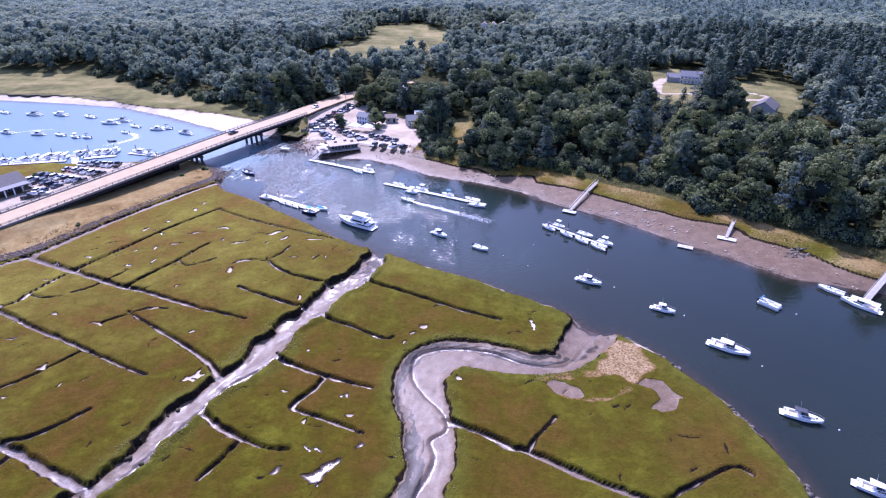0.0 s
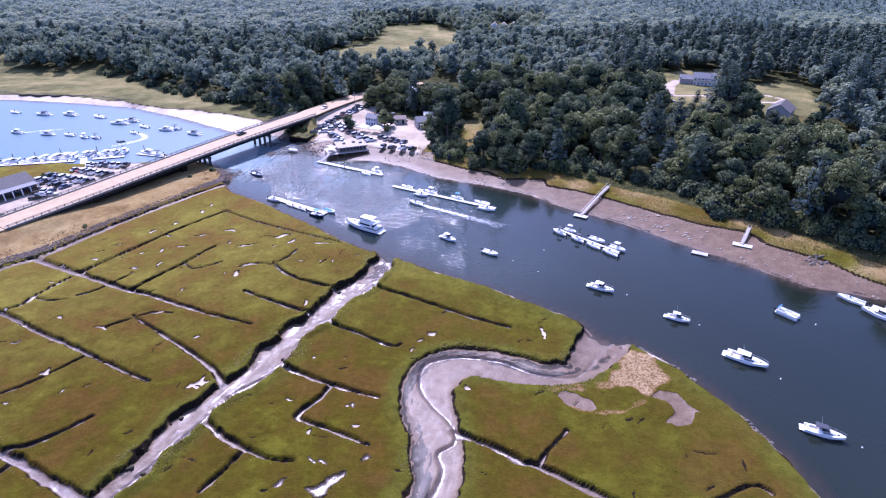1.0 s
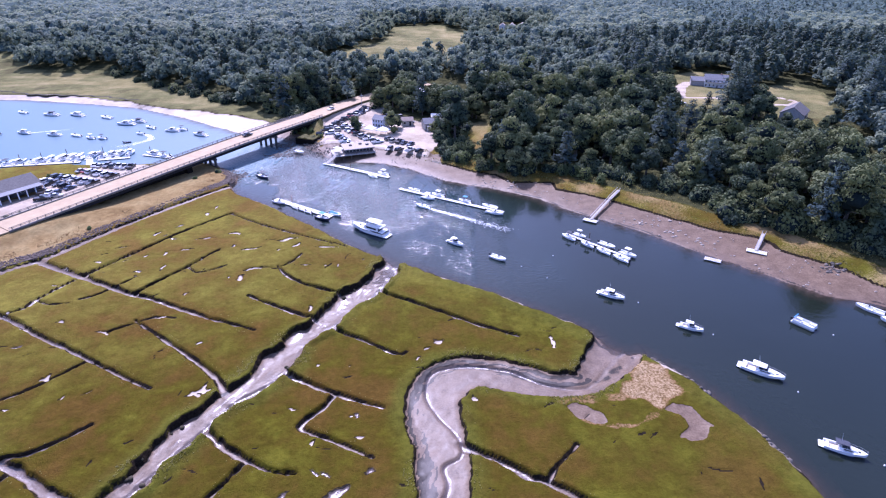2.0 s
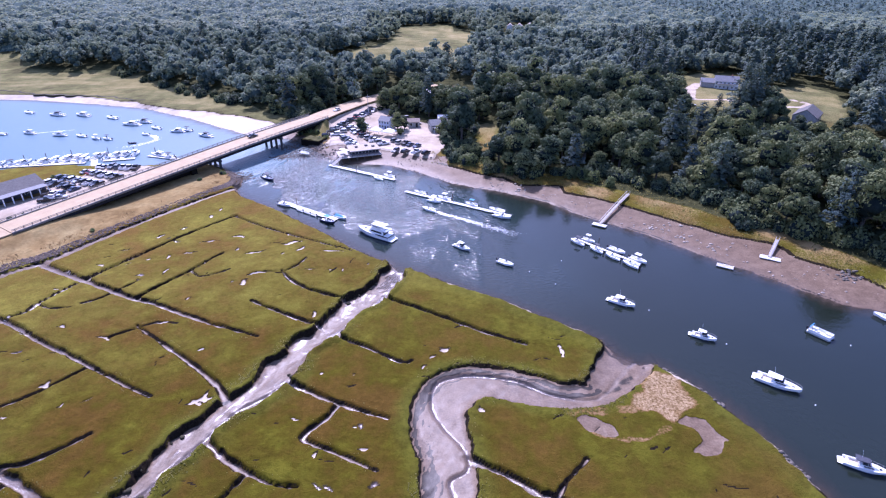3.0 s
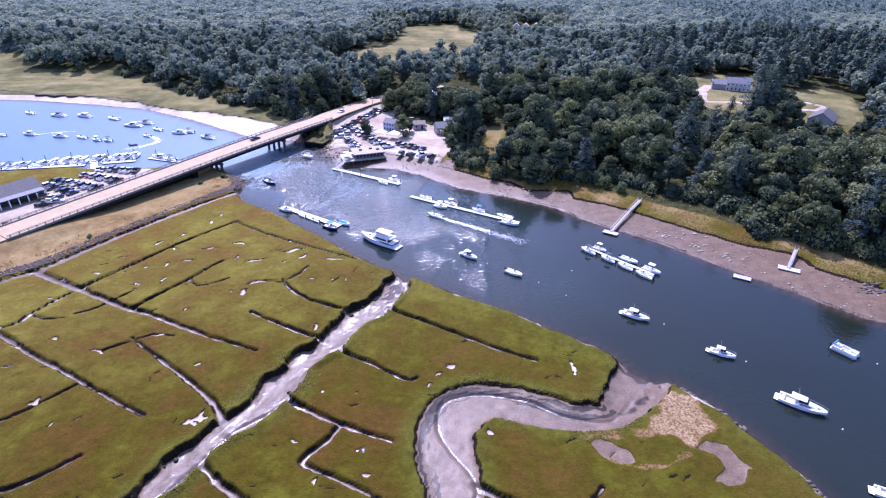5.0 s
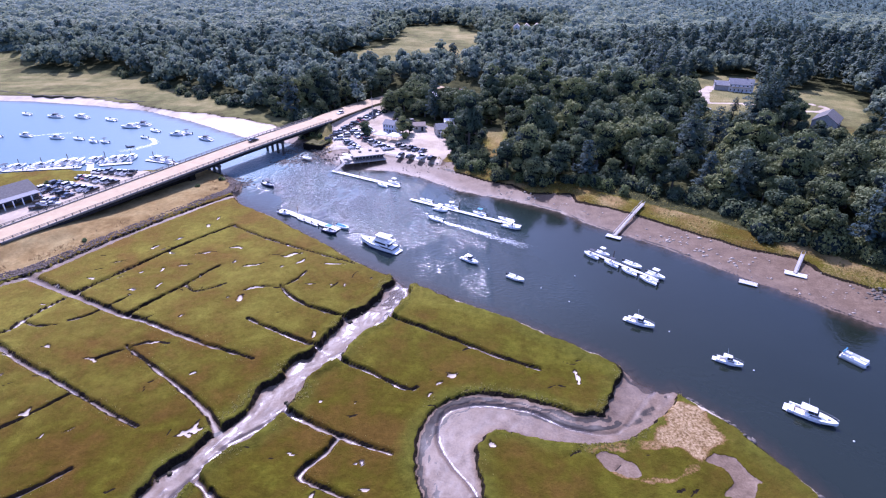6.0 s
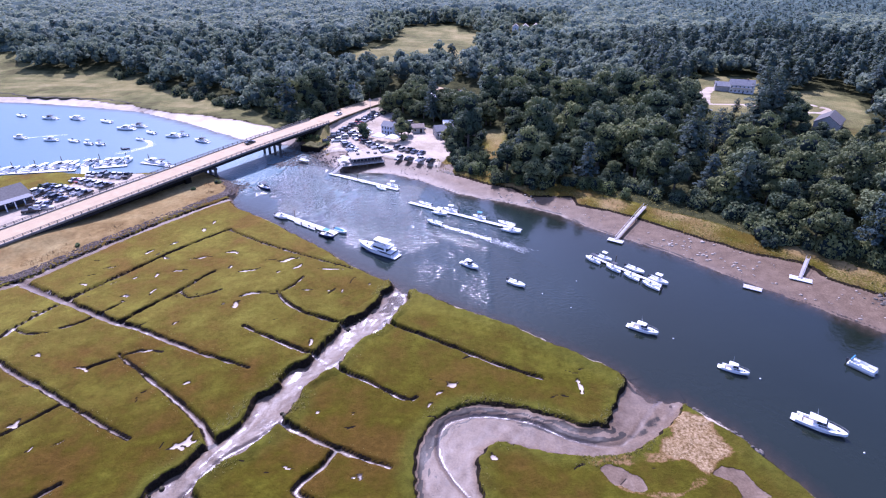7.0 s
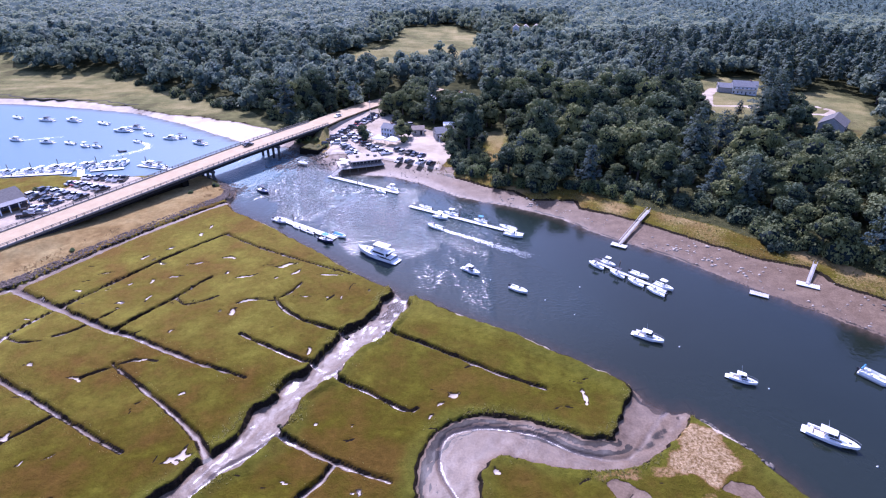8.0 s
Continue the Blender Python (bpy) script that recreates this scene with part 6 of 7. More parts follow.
def afloat(x, y, turn):
    return pose(x, y, 0, 0, 0, turn)


motor_yacht(afloat(-29.0, 165.4, 151), 13.2, "large white two-deck motor yacht lying in the river")
cruiser(afloat(-1.0, 157.6, -39), 5.8, "white cuddy cabin boat on its mooring")
console_boat(afloat(11.5, 148.5, -36), 5.4, "white open motor boat with a small console on its mooring")
cruiser(afloat(40.2, 129.1, -31), 6.6, "white cabin cruiser with low foredeck on its mooring")
cruiser(afloat(55.8, 115.4, -29), 5.4, "small white cabin boat with dark windscreen on its mooring")
cruiser(afloat(65.3, 99.9, -35), 8.4, "long white express cruiser with white hardtop on its mooring", B=2.8)
pontoon_boat(afloat(83.6, 117.6, -51), 5.5, "pale pontoon boat with rolled blue top on its mooring")
cruiser(afloat(70.0, 78.9, -27), 6.7, "white cabin cruiser with dark canvas top on its mooring", dark_top=True)
cruiser(afloat(73.0, 62.0, -35), 6.4, "white cabin cruiser near the marsh shore")
console_boat(afloat(-79.0, 213.1, -42), 7.4, "dark-hulled motor boat with a dark canvas top", "dark", NAVY)
console_boat(afloat(-12.9, 185.4, 150), 5.8, "small white motor boat under way with a foaming wake")
skiff(pose(-71.9, 242.5, 0.9, 0, 4, -25), 5.2, "old white skiff drawn up on the rocks")
cruiser(afloat(106.6, 117.6, 133), 8.6, "white sport cruiser lying at the landing float", B=2.8, group="")
console_boat(afloat(103.6, 124.6, 135), 6.2, "white open motor boat lying at the landing float", group="")
# at the long docks
console_boat(afloat(-64.9, 187.6, -30), 5.6, "white motor boat with dark interior at the end of a dock", "dark", group="boats along the docks")
for x, y in ((-58.2, 183.4), (-55.2, 181.5), (-52.6, 179.8)):
    skiff(afloat(x, y, 148), 3.2, "small white dinghy tied to the dock", "boats along the docks")
console_boat(afloat(-46.2, 174.6, -33), 6.2, "motor boat with bright blue canvas at the dock", "blue", NAVY, "boats along the docks")
console_boat(afloat(-42.6, 177.8, -33), 5.2, "white boat under a blue canvas cover", cover=CANVAS_BLUE, group="boats along the docks")
for x, y, turn, L, kind in ((-17.2, 200.6, 152, 5.2, ""), (-11.5, 193.0, -28, 5.6, "white"), (-8.0, 195.6, 152, 5.4, "white"), (1.9, 190.3, 152, 5.0, "blue"), (10.6, 185.8, 152, 5.8, ""), (12.2, 180.7, -28, 6.4, "white")):
    console_boat(afloat(x, y, turn), L, "white open motor boat tied along the floating dock", kind, group="boats along the docks")
console_boat(afloat(-31.0, 217.3, 152), 5.4, "white motor boat at the end of the landing dock", "white", group="boats along the docks")
console_boat(afloat(-35.0, 214.6, 152), 4.6, "white motor boat at the landing dock", group="boats along the docks")
for x, y, turn, L, kind, mot in ((34.6, 162.6, 136, 5.0, "dark", 1), (38.2, 163.8, -44, 4.6, "white", 1), (39.4, 157.8, 136, 4.6, "dark", 1), (45.4, 157.5, -44, 5.6, "", 1), (43.4, 153.6, 136, 4.8, "", 1), (47.5, 149.2, 136, 5.2, "", 2), (50.3, 151.8, -44, 5.4, "white", 1)):
    console_boat(afloat(x, y, turn), L, "white open motor boat rafted along the narrow float", kind, group="boats along the raft float", motors=mot)
# the anchorage above the bridge
boats_above = ((-246, 309, 7.0, -10, 0), (-227, 304.7, 9.0, 5, 1), (-212.3, 304.7, 9.6, -8, 1), (-193, 300, 8.0, -12, 0), (-175.5, 287.4, 9.5, 8, 1), (-171.5, 292.4, 8.5, 0, 1), (-159.1, 281.3, 6.6, -15, 0), (-145.5, 275.8, 7.2, 10, 1), (-141.5, 278.0, 6.0, 0, 0), (-128.4, 269.3, 8.2, -10, 1),
               (-217.9, 270.1, 7.0, 0, 1), (-200.6, 267.2, 6.8, 10, 1), (-188.8, 266.3, 6.2, -5, 0), (-179.4, 262.8, 5.4, -8, 0), (-173.4, 262.2, 5.2, -5, 0), (-231, 268, 6.5, 0, 0), (-262, 300, 8, 0, 1), (-250, 280, 7, 5, 0))
for k, (x, y, L, turn, kind) in enumerate(boats_above):
    if kind:
        cruiser(afloat(x, y, turn + 170), L, "white cabin cruiser anchored above the bridge", group="boats above the bridge", dark_top=k % 4 == 1)
    else:
        console_boat(afloat(x, y, turn + 170), L, "white open motor boat anchored above the bridge", ("", "white", "dark")[k % 3], group="boats above the bridge")
console_boat(afloat(-158.7, 270.2, 165), 4.6, "small white motor boat turning in its own wake", group="")
skiff(afloat(-157.6, 256.3, 10), 3.4, "small dark dinghy above the bridge", hull=NAVY)
boats_slip = ((-188.5, 226.6, 8.0, 80, 1), (-184.2, 227.4, 7.0, 85, 0), (-180.4, 228.6, 8.5, 80, 1), (-176.4, 230.2, 7.4, 80, 0), (-172.6, 232.8, 10.0, 82, 1), (-168.6, 234.2, 9.4, 80, 1), (-165.4, 231.4, 7.0, 85, 0), (-162.0, 236.6, 9.0, 85, 1), (-157.6, 235.4, 7.2, 95, 0), (-154.4, 238.4, 8.6, 92, 1), (-151.2, 239.6, 7.6, 90, 1),
              (-193, 225.0, 7.5, 80, 0), (-198, 224, 8.5, 82, 1), (-136.5, 239.4, 8.6, 160, 1), (-131.0, 237.2, 7.0, 165, 0), (-147.5, 240.5, 6.5, 92, 0))
for k, (x, y, L, turn, kind) in enumerate(boats_slip):
    if kind:
        cruiser(afloat(x, y, turn), L, "white cabin cruiser in its marina slip", group="boats in the marina")
    else:
        console_boat(afloat(x, y, turn), L, "white open motor boat in its marina slip", ("white", "", "dark")[k % 3], group="boats in the marina")
for x, y in ((46.3, 126.4), (60.2, 113.3), (69.9, 94.2), (88.5, 113.9), (75.2, 75.9), (18.0, 144.2), (4.2, 153.6), (28, 151), (24.5, 138)):
    b = thing("mooring_buoy", afloat(x, y, 0), "small white mooring buoy afloat", "buoy", "mooring buoys")
    bm = bmesh.new()
    bmesh.ops.create_uvsphere(bm, u_segments=12, v_segments=8, radius=0.17, matrix=Matrix.Translation((0, 0, 0.08)))
    part("float", bm, BUOY, b, smooth=True)
    part("eye", rod(bmesh.new(), (0, 0, 0.28), (0, 0, 0.46), 0.03, 5), STEEL, b)


# ================= docks, piers and floats =================
def floating_dock(a, b, width, label, group="floating docks", z=0.42, planks=None):
    (ax, ay), (bx, by) = a, b
    L, turn = math.hypot(bx - ax, by - ay), math.degrees(math.atan2(by - ay, bx - ax))
    dock = thing("floating_dock", pose((ax + bx) / 2, (ay + by) / 2, 0, 0, 0, turn), label, "dock", group)
    n = max(1, round(L / 5.5))
    for k in range(n):
        x0 = -L / 2 + L * k / n
        part("deck_section", bevelled(slab(bmesh.new(), x0 + 0.04, x0 + L / n - 0.04, width, width, z - 0.12, z), 0.02), planks or DOCK_WOOD, dock, "pale weathered deck section")
        part("float", box(bmesh.new(), x0 + L / n / 2, 0, -0.2, L / n * 0.8, width * 0.86, z + 0.07, bevel=0.05), DOCK_FLOAT, dock, "dark float tank")
    for s in (1, -1):
        part("rub_rail", slab(bmesh.new(), -L / 2, L / 2, 0.09, 0.09, z - 0.16, z + 0.03), CANVAS_WHITE, dock, "white rub rail").matrix_local = pose(0, s * (width / 2 + 0.05), 0)
    return dock


def pile(x, y, top, group="mooring piles", low=-2.0, r=0.16):
    return tagged(part("mooring_post", rod(bmesh.new(), (x, y, low), (x, y, top), r, 8, r * 0.85), PILE), "dark weathered timber mooring post", "post", group)


floating_dock((-67.1, 190.3), (-43.5, 175.8), 1.9, "long pale floating dock lined with small boats")
floating_dock((-23.0, 201.8), (15.3, 181.1), 1.3, "long narrow pale floating dock in mid river")
floating_dock((-58.0, 229.6), (-28.2, 213.6), 1.6, "long pale floating landing dock")
floating_dock((34.0, 165.3), (50.4, 149.4), 0.7, "narrow float with boats rafted on both sides")
floating_dock((72.3, 150.4), (76.3, 148.2), 1.6, "bare grey rectangular swim float near the mud", z=0.42, planks=GANG_WOOD)
floating_dock((41.9, 176.4), (46.0, 174.0), 1.7, "white landing float at the foot of a gangway", z=0.5)
floating_dock((86.2, 154.6), (91.0, 151.9), 1.9, "white landing float grounded on the mud", z=1.2)
floating_dock((107.0, 121.6), (111.6, 117.0), 2.0, "white landing float beside the moored cruiser")
for a, b, w in (((-205, 219.5), (-163.0, 228.4), 2.0), ((-170.5, 220.9), (-158.5, 223.0), 2.2), ((-163.7, 236.0), (-155.8, 222.8), 2.4), ((-157.0, 231.0), (-144.8, 234.8), 1.8), ((-141.0, 238.6), (-124.0, 234.0), 1.6)):
    floating_dock(a, b, w, "white marina float between the slips", "marina floats")
for x, y in ((-190, 229), (-182, 231.5), (-174, 236.5), (-160, 240.5), (-149, 242), (-139, 241.5), (-126, 233), (-60, 187), (-5, 193.2), (-45, 221.5), (40.5, 160.3)):
    pile(x, y, 3.2)


def gangway(a, b, width, za, zb, label, legs=()):
    (ax, ay), (bx, by) = a, b
    L, turn = math.hypot(bx - ax, by - ay), math.degrees(math.atan2(by - ay, bx - ax))
    g = thing("gangway", pose(ax, ay, 0, 0, 0, turn), label, "gangway")
    line = [(L * k / 6, 0, za + (zb - za) * k / 6) for k in range(7)]
    part("walkway", sweep(bmesh.new(), line, -width / 2, width / 2, -0.15, 0.0), GANG_WOOD, g, "grey plank walkway")
    for s in (1, -1):
        bm = sweep(bmesh.new(), line, s * width / 2 - 0.04, s * width / 2 + 0.04, 0.9, 1.0)
        for x, y, z in line:
            rod(bm, (x, s * width / 2, z - 0.1), (x, s * width / 2, z + 0.95), 0.04, 4)
        part("handrail", bm, STEEL, g, "grey metal handrail")
    for t in legs:
        z = za + (zb - za) * t
        for s in (1, -1):
            part("post", rod(bmesh.new(), (L * t, s * width / 2, -1.0), (L * t, s * width / 2, z), 0.12, 6), PILE, g, "dark timber post")
    return g


gangway((44.2, 175.6), (53.0, 188.2), 0.9, 0.62, 2.6, "grey sloping gangway over the mud flat", (0.95,))
gangway((53.2, 188.5), (58.0, 195.4), 1.1, 2.65, 3.3, "timber pier from the bank with grey rails", (0.05, 0.5, 0.95))
gangway((88.6, 153.6), (94.0, 161.2), 0.9, 1.35, 3.2, "grey gangway down to the grounded float", (0.7, 0.98))
gangway((109.6, 119.6), (122.5, 130.0), 1.5, 0.6, 2.9, "grey gangway to the landing float", (0.5, 0.95))
gangway((-56.6, 229.0), (-53.5, 232.2), 1.8, 0.6, 2.6, "pale gangway up to the waterside deck", (0.9,))

# ================= vehicles =================
def car_model(style, colour):
    """A parked car, nose along +x, wheels on z = 0."""
    L, W, H = {"sedan": (4.7, 1.82, 1.45), "suv": (4.75, 1.9, 1.75), "pickup": (5.6, 2.0, 1.85)}[style]
    names = {"sedan": "saloon car", "suv": "sport utility car", "pickup": "pickup truck"}
    root = thing("pickup_truck" if style == "pickup" else "car", pose(0, 0, -500), f"{colour} {names[style]} parked on the pale lot", "truck" if style == "pickup" else "car", "parked vehicles")
    belt = H * 0.58
    bm = bmesh.new()
    profile = [(-L / 2, 0.35), (-L / 2 + 0.03, belt * 0.95), (-L * 0.3, belt), (L * 0.18, belt), (L * 0.44, belt * 0.86), (L / 2, belt * 0.62), (L / 2 - 0.02, 0.3)]
    rows = [[bm.verts.new((x, y, z)) for x, z in profile] for y in (-W / 2 * 0.96, -W / 2, W / 2, W / 2 * 0.96)]
    for r in rows[::3]:
        for v in r:
            v.co.z = v.co.z if v.co.z > 0.5 else v.co.z + 0.05
    for p, q in zip(rows, rows[1:]):
        for k in range(len(profile)):
            bm.faces.new((p[k], p[(k + 1) % len(profile)], q[(k + 1) % len(profile)], q[k]))
    bm.faces.new(rows[0])
    bm.faces.new(rows[-1])
    body = part("body", bm, PAINT[colour], root)
    x0, x1 = {"sedan": (-L * 0.36, L * 0.2), "suv": (-L * 0.47, L * 0.2), "pickup": (-L * 0.12, L * 0.2)}[style]
    rake = {"sedan": 0.75, "suv": 0.25, "pickup": 0.12}[style]
    part("glasshouse", slab(bmesh.new(), x0, x1, W * 0.92, W * 0.9, belt - 0.01, H - 0.06, rake, 0.75, 0.16), GLASS_DARK, root, "dark tinted windows")
    part("roof", bevelled(slab(bmesh.new(), x0 + rake, x1 - 0.75, W * 0.92 - 0.3, W * 0.9 - 0.3, H - 0.09, H), 0.02), PAINT[colour], root)
    if style == "pickup":
        part("bed", slab(bmesh.new(), -L * 0.47, -L * 0.15, W * 0.8, W * 0.8, belt + 0.005, belt + 0.02), ENGINE, root, "dark open load bed")
    for s in (1, -1):
        part("headlight", box(bmesh.new(), L / 2 - 0.12, s * W * 0.36, belt * 0.66, 0.2, 0.3, 0.13), LAMP_GLASS, root)
    for x in (-L * 0.3, L * 0.31):
        for s in (1, -1):
            w = part("wheel", rod(bmesh.new(), (x, s * W * 0.38, 0.33), (x, s * W * 0.505, 0.33), 0.33, 12), TYRE, root)
            part("rim", rod(bmesh.new(), (x, s * W * 0.5, 0.33), (x, s * W * 0.51, 0.33), 0.2, 10), STEEL, w)
    return root


CARS = [car_model(s, c) for s, c in (("sedan", "white"), ("suv", "white"), ("sedan", "silver"), ("suv", "black"), ("sedan", "blue"), ("suv", "grey"), ("sedan", "red"), ("pickup", "white"), ("pickup", "black"), ("suv", "silver"), ("sedan", "black"))]
car_rng = np.random.default_rng(12)


def car_row(a, b, n, turn, z=None, dark=False):
    for k in range(n):
        t = k / max(1, n - 1)
        x, y = a[0] + (b[0] - a[0]) * t + car_rng.normal(0, 0.25), a[1] + (b[1] - a[1]) * t + car_rng.normal(0, 0.25)
        pick = (3, 4, 10, 4, 5, 8, 3)[car_rng.integers(7)] if dark and car_rng.random() < 0.8 else car_rng.integers(len(CARS))
        h = float(land([x], [y])[0]) if z is None else z
        copy_thing(CARS[pick], pose(x, y, h + 0.02, 0, 0, turn + car_rng.normal(0, 3) + (180 if car_rng.random() < 0.3 else 0)))


car_row((-150.9, 219.4), (-134.6, 217.6), 7, 95)
car_row((-152.6, 213.6), (-137.6, 207.4), 7, 65)
car_row((-158.1, 206.8), (-140.5, 199.8), 7, 68)
car_row((-158.8, 201.0), (-146.0, 194.8), 5, 68, dark=True)
car_row((-153.0, 190.4), (-147.2, 189.6), 3, 100, dark=True)
car_row((-148.8, 184.0), (-146.0, 187.4), 2, 25)
car_row((-66.4, 263.5), (-52.0, 311.0), 15, 20, dark=True)
car_row((-62.2, 262.5), (-56.0, 275.0), 4, 20)
car_row((-54.0, 267.5), (-37.6, 248.9), 9, 35)
car_row((-57.6, 258.5), (-51.0, 248.4), 5, 30)
car_row((-32.9, 253.3), (-22.0, 246.0), 5, 60, dark=True)
car_row((-36.8, 294.5), (-27.8, 280.5), 6, 30)
car_row((-31.6, 292.0), (-25.0, 282.5), 4, 30)
car_row((-31.0, 241.0), (-17.5, 236.6), 4, 60, dark=True)
car_row((-56.5, 290.0), (-50.5, 306.0), 4, 70)
x, y, z = road_points(244.0, 246.0, 2)[0]
copy_thing(CARS[10], pose(x - 1.6, y + 0.9, z + 0.02, 0, 0, 60))
x, y, z = road_points(300.0, 302.0, 2)[0]
copy_thing(CARS[0], pose(x + 1.6, y - 0.8, z + 0.02, 0, 0, 248))
copy_thing(CARS[0], pose(118, 306, float(land([118], [306])[0]) + 0.05, 0, 0, 10))
for base in CARS:
    for o in [*base.children_recursive, base]:
        bpy.data.objects.remove(o)

# ================= buildings =================
def house(name, m, w, d, wall_h, rise, wall_mat, roof_mat, label, windows=4, storeys=1, chimney=True, porch=False, over=0.35):
    """A gabled house, ridge along x, front towards -y."""
    h = thing(name, m, label, "house" if "house" in name else "building")
    bm = slab(bmesh.new(), -w / 2, w / 2, d, d, -1.0, wall_h)
    a = [bm.verts.new(v) for v in ((-w / 2, -d / 2, wall_h), (-w / 2, d / 2, wall_h), (-w / 2, 0, wall_h + rise))]
    b = [bm.verts.new(v) for v in ((w / 2, -d / 2, wall_h), (w / 2, d / 2, wall_h), (w / 2, 0, wall_h + rise))]
    bm.faces.new(a)
    bm.faces.new(b[::-1])
    part("wall", bm, wall_mat, h)
    k = rise / (d / 2)
    for s in (1, -1):
        bm = bmesh.new()
        lo, hi = (d / 2 + over) * s, 0
        zl, zh = wall_h - over * k, wall_h + rise
        pts = [(-w / 2 - over, lo, zl), (w / 2 + over, lo, zl), (w / 2 + over, hi, zh), (-w / 2 - over, hi, zh)]
        top = [bm.verts.new((x, y, z + 0.18)) for x, y, z in pts]
        low = [bm.verts.new(p) for p in pts]
        bm.faces.new(top)
        bm.faces.new(low)
        for i in range(4):
            bm.faces.new((low[i], low[(i + 1) % 4], top[(i + 1) % 4], top[i]))
        part("roof", bm, roof_mat, h, "shingled roof slope")
    if chimney:
        part("chimney", box(bmesh.new(), w * 0.2, 0.3, wall_h + rise * 0.6, 0.8, 0.7, rise * 0.4 + 0.9, bevel=0.03), BRICK, h, "red brick chimney")
    for st in range(storeys):
        z = 0.9 + st * 2.7
        for i in range(windows):
            x = -w / 2 + w * (i + 0.5) / windows
            if st == 0 and i == windows // 2:
                door = part("door", box(bmesh.new(), x, -d / 2 - 0.02, 0.1, 1.0, 0.1, 2.05, bevel=0.02), STEEL_DARK, h, "dark front door")
                part("handle", box(bmesh.new(), x + 0.36, -d / 2 - 0.09, 1.1, 0.05, 0.06, 0.14), STEEL, door)
                continue
            win = part("window", box(bmesh.new(), x, -d / 2 - 0.01, z - 0.08, 1.2, 0.1, 1.46, bevel=0.02), CANVAS_WHITE, h, "white-framed window")
            part("pane", box(bmesh.new(), x, -d / 2 - 0.055, z, 1.02, 0.04, 1.3), GLASS_DARK, win)
    for s in (1, -1):
        win = part("window", box(bmesh.new(), s * (w / 2 + 0.01), 0, wall_h * 0.45, 0.1, 1.2, 1.4, bevel=0.02), CANVAS_WHITE, h, "white-framed window")
        part("pane", box(bmesh.new(), s * (w / 2 + 0.055), 0, wall_h * 0.45 + 0.08, 0.04, 1.02, 1.24), GLASS_DARK, win)
    if porch:
        por = part("porch_roof", slab(bmesh.new(), -w * 0.42, w * 0.42, 2.2, 2.2, wall_h * 0.72, wall_h * 0.72 + 0.16), roof_mat, h, "low porch roof")
        por.matrix_local = pose(0, -d / 2 - 1.1, 0)
        for i in range(6):
            part("porch_post", box(bmesh.new(), -w * 0.4 + w * 0.8 * i / 5, -d / 2 - 2.0, 0, 0.18, 0.18, wall_h * 0.72), CANVAS_WHITE, h, "white porch post")
    return h


def lying(x, y, turn, lift=0.0):
    return pose(x, y, float(land([x], [y])[0]) + lift, 0, 0, turn)


# marina office by the road, with open bays along its front
hall = house("marina_building", lying(-166.5, 187.5, 60), 22, 12, 2.9, 2.3, CLAP_DARK, ROOF_DARK, "long low dark marina shed with a dark shingle roof", 5, 1, False)
lean = part("awning_roof", slab(bmesh.new(), -10.5, 10.5, 4.2, 4.2, 2.75, 2.95), ROOF_GREY, hall, "grey lean-to roof over the bays")
lean.matrix_local = pose(0, -8.0, 0)
for i in range(8):
    part("awning_post", box(bmesh.new(), -10.2 + 20.4 * i / 7, -9.9, 0, 0.34, 0.3, 2.75), CLAP_WHITE, hall, "white awning post")
# across the river
house("house", lying(-39.5, 276.5, -25) @ Matrix.Scale(0.72, 4), 8.5, 7.5, 5.4, 2.2, CLAP_BLUE, ROOF_GREY, "two-storey pale blue clapboard house beside the lot", 4, 2, True)
house("shop_building", lying(-14.0, 273.5, 18), 8.5, 6.5, 3.2, 1.9, CLAP_GREY, ROOF_GREY, "grey shingled shop with a low porch", 4, 1, False, True)
house("shed", lying(-26.5, 279.0, 10), 5.5, 4.2, 2.7, 1.2, CLAP_GREY, ROOF_BROWN, "small brown-roofed shed in the lot", 2, 1, False)
house("cottage_house", lying(-26.0, 327.0, 20), 9, 7, 3.2, 2.2, CLAP_WHITE, CANVAS_WHITE, "white-roofed cottage among trees", 3, 1, True)
house("cottage_house", lying(-8.0, 324.0, 80), 11, 7.5, 3.4, 2.4, CLAP_WHITE, ROOF_GREY, "white cottage with grey roof under trees", 3, 1, True)
house("shed", lying(-12.0, 283.5, 5), 5, 4, 2.6, 1.0, CLAP_WHITE, CANVAS_WHITE, "white-roofed shed behind the shop", 2, 1, False)
# houses in the wooded yards
big = house("house", lying(154.0, 352.5, -16) @ Matrix.Scale(0.8, 4), 16, 9, 5.6, 3.2, CLAP_WHITE, ROOF_GREY, "large white house with grey roof above its lawn", 6, 2, True, True)
wing = part("wing", slab(bmesh.new(), -17.5, -8.2, 8, 8, -1.0, 4.2), CLAP_GREY, big, "grey garage wing")
bm = bmesh.new()
for s in (1, -1):
    pts = [(-18, 4.4 * s, 4.0), (-8.1, 4.4 * s, 4.0), (-8.1, 0, 6.6), (-18, 0, 6.6)]
    low, top = [bm.verts.new(p) for p in pts], [bm.verts.new((x, y, z + 0.16)) for x, y, z in pts]
    bm.faces.new(low), bm.faces.new(top)
    for i in range(4):
        bm.faces.new((low[i], low[(i + 1) % 4], top[(i + 1) % 4], top[i]))
part("wing_roof", bm, ROOF_GREY, big, "grey wing roof")
part("wing_gable", slab(bmesh.new(), -17.5, -17.3, 7.9, 0.2, 4.2, 6.5, 0, 0, 0.0), CLAP_GREY, big)
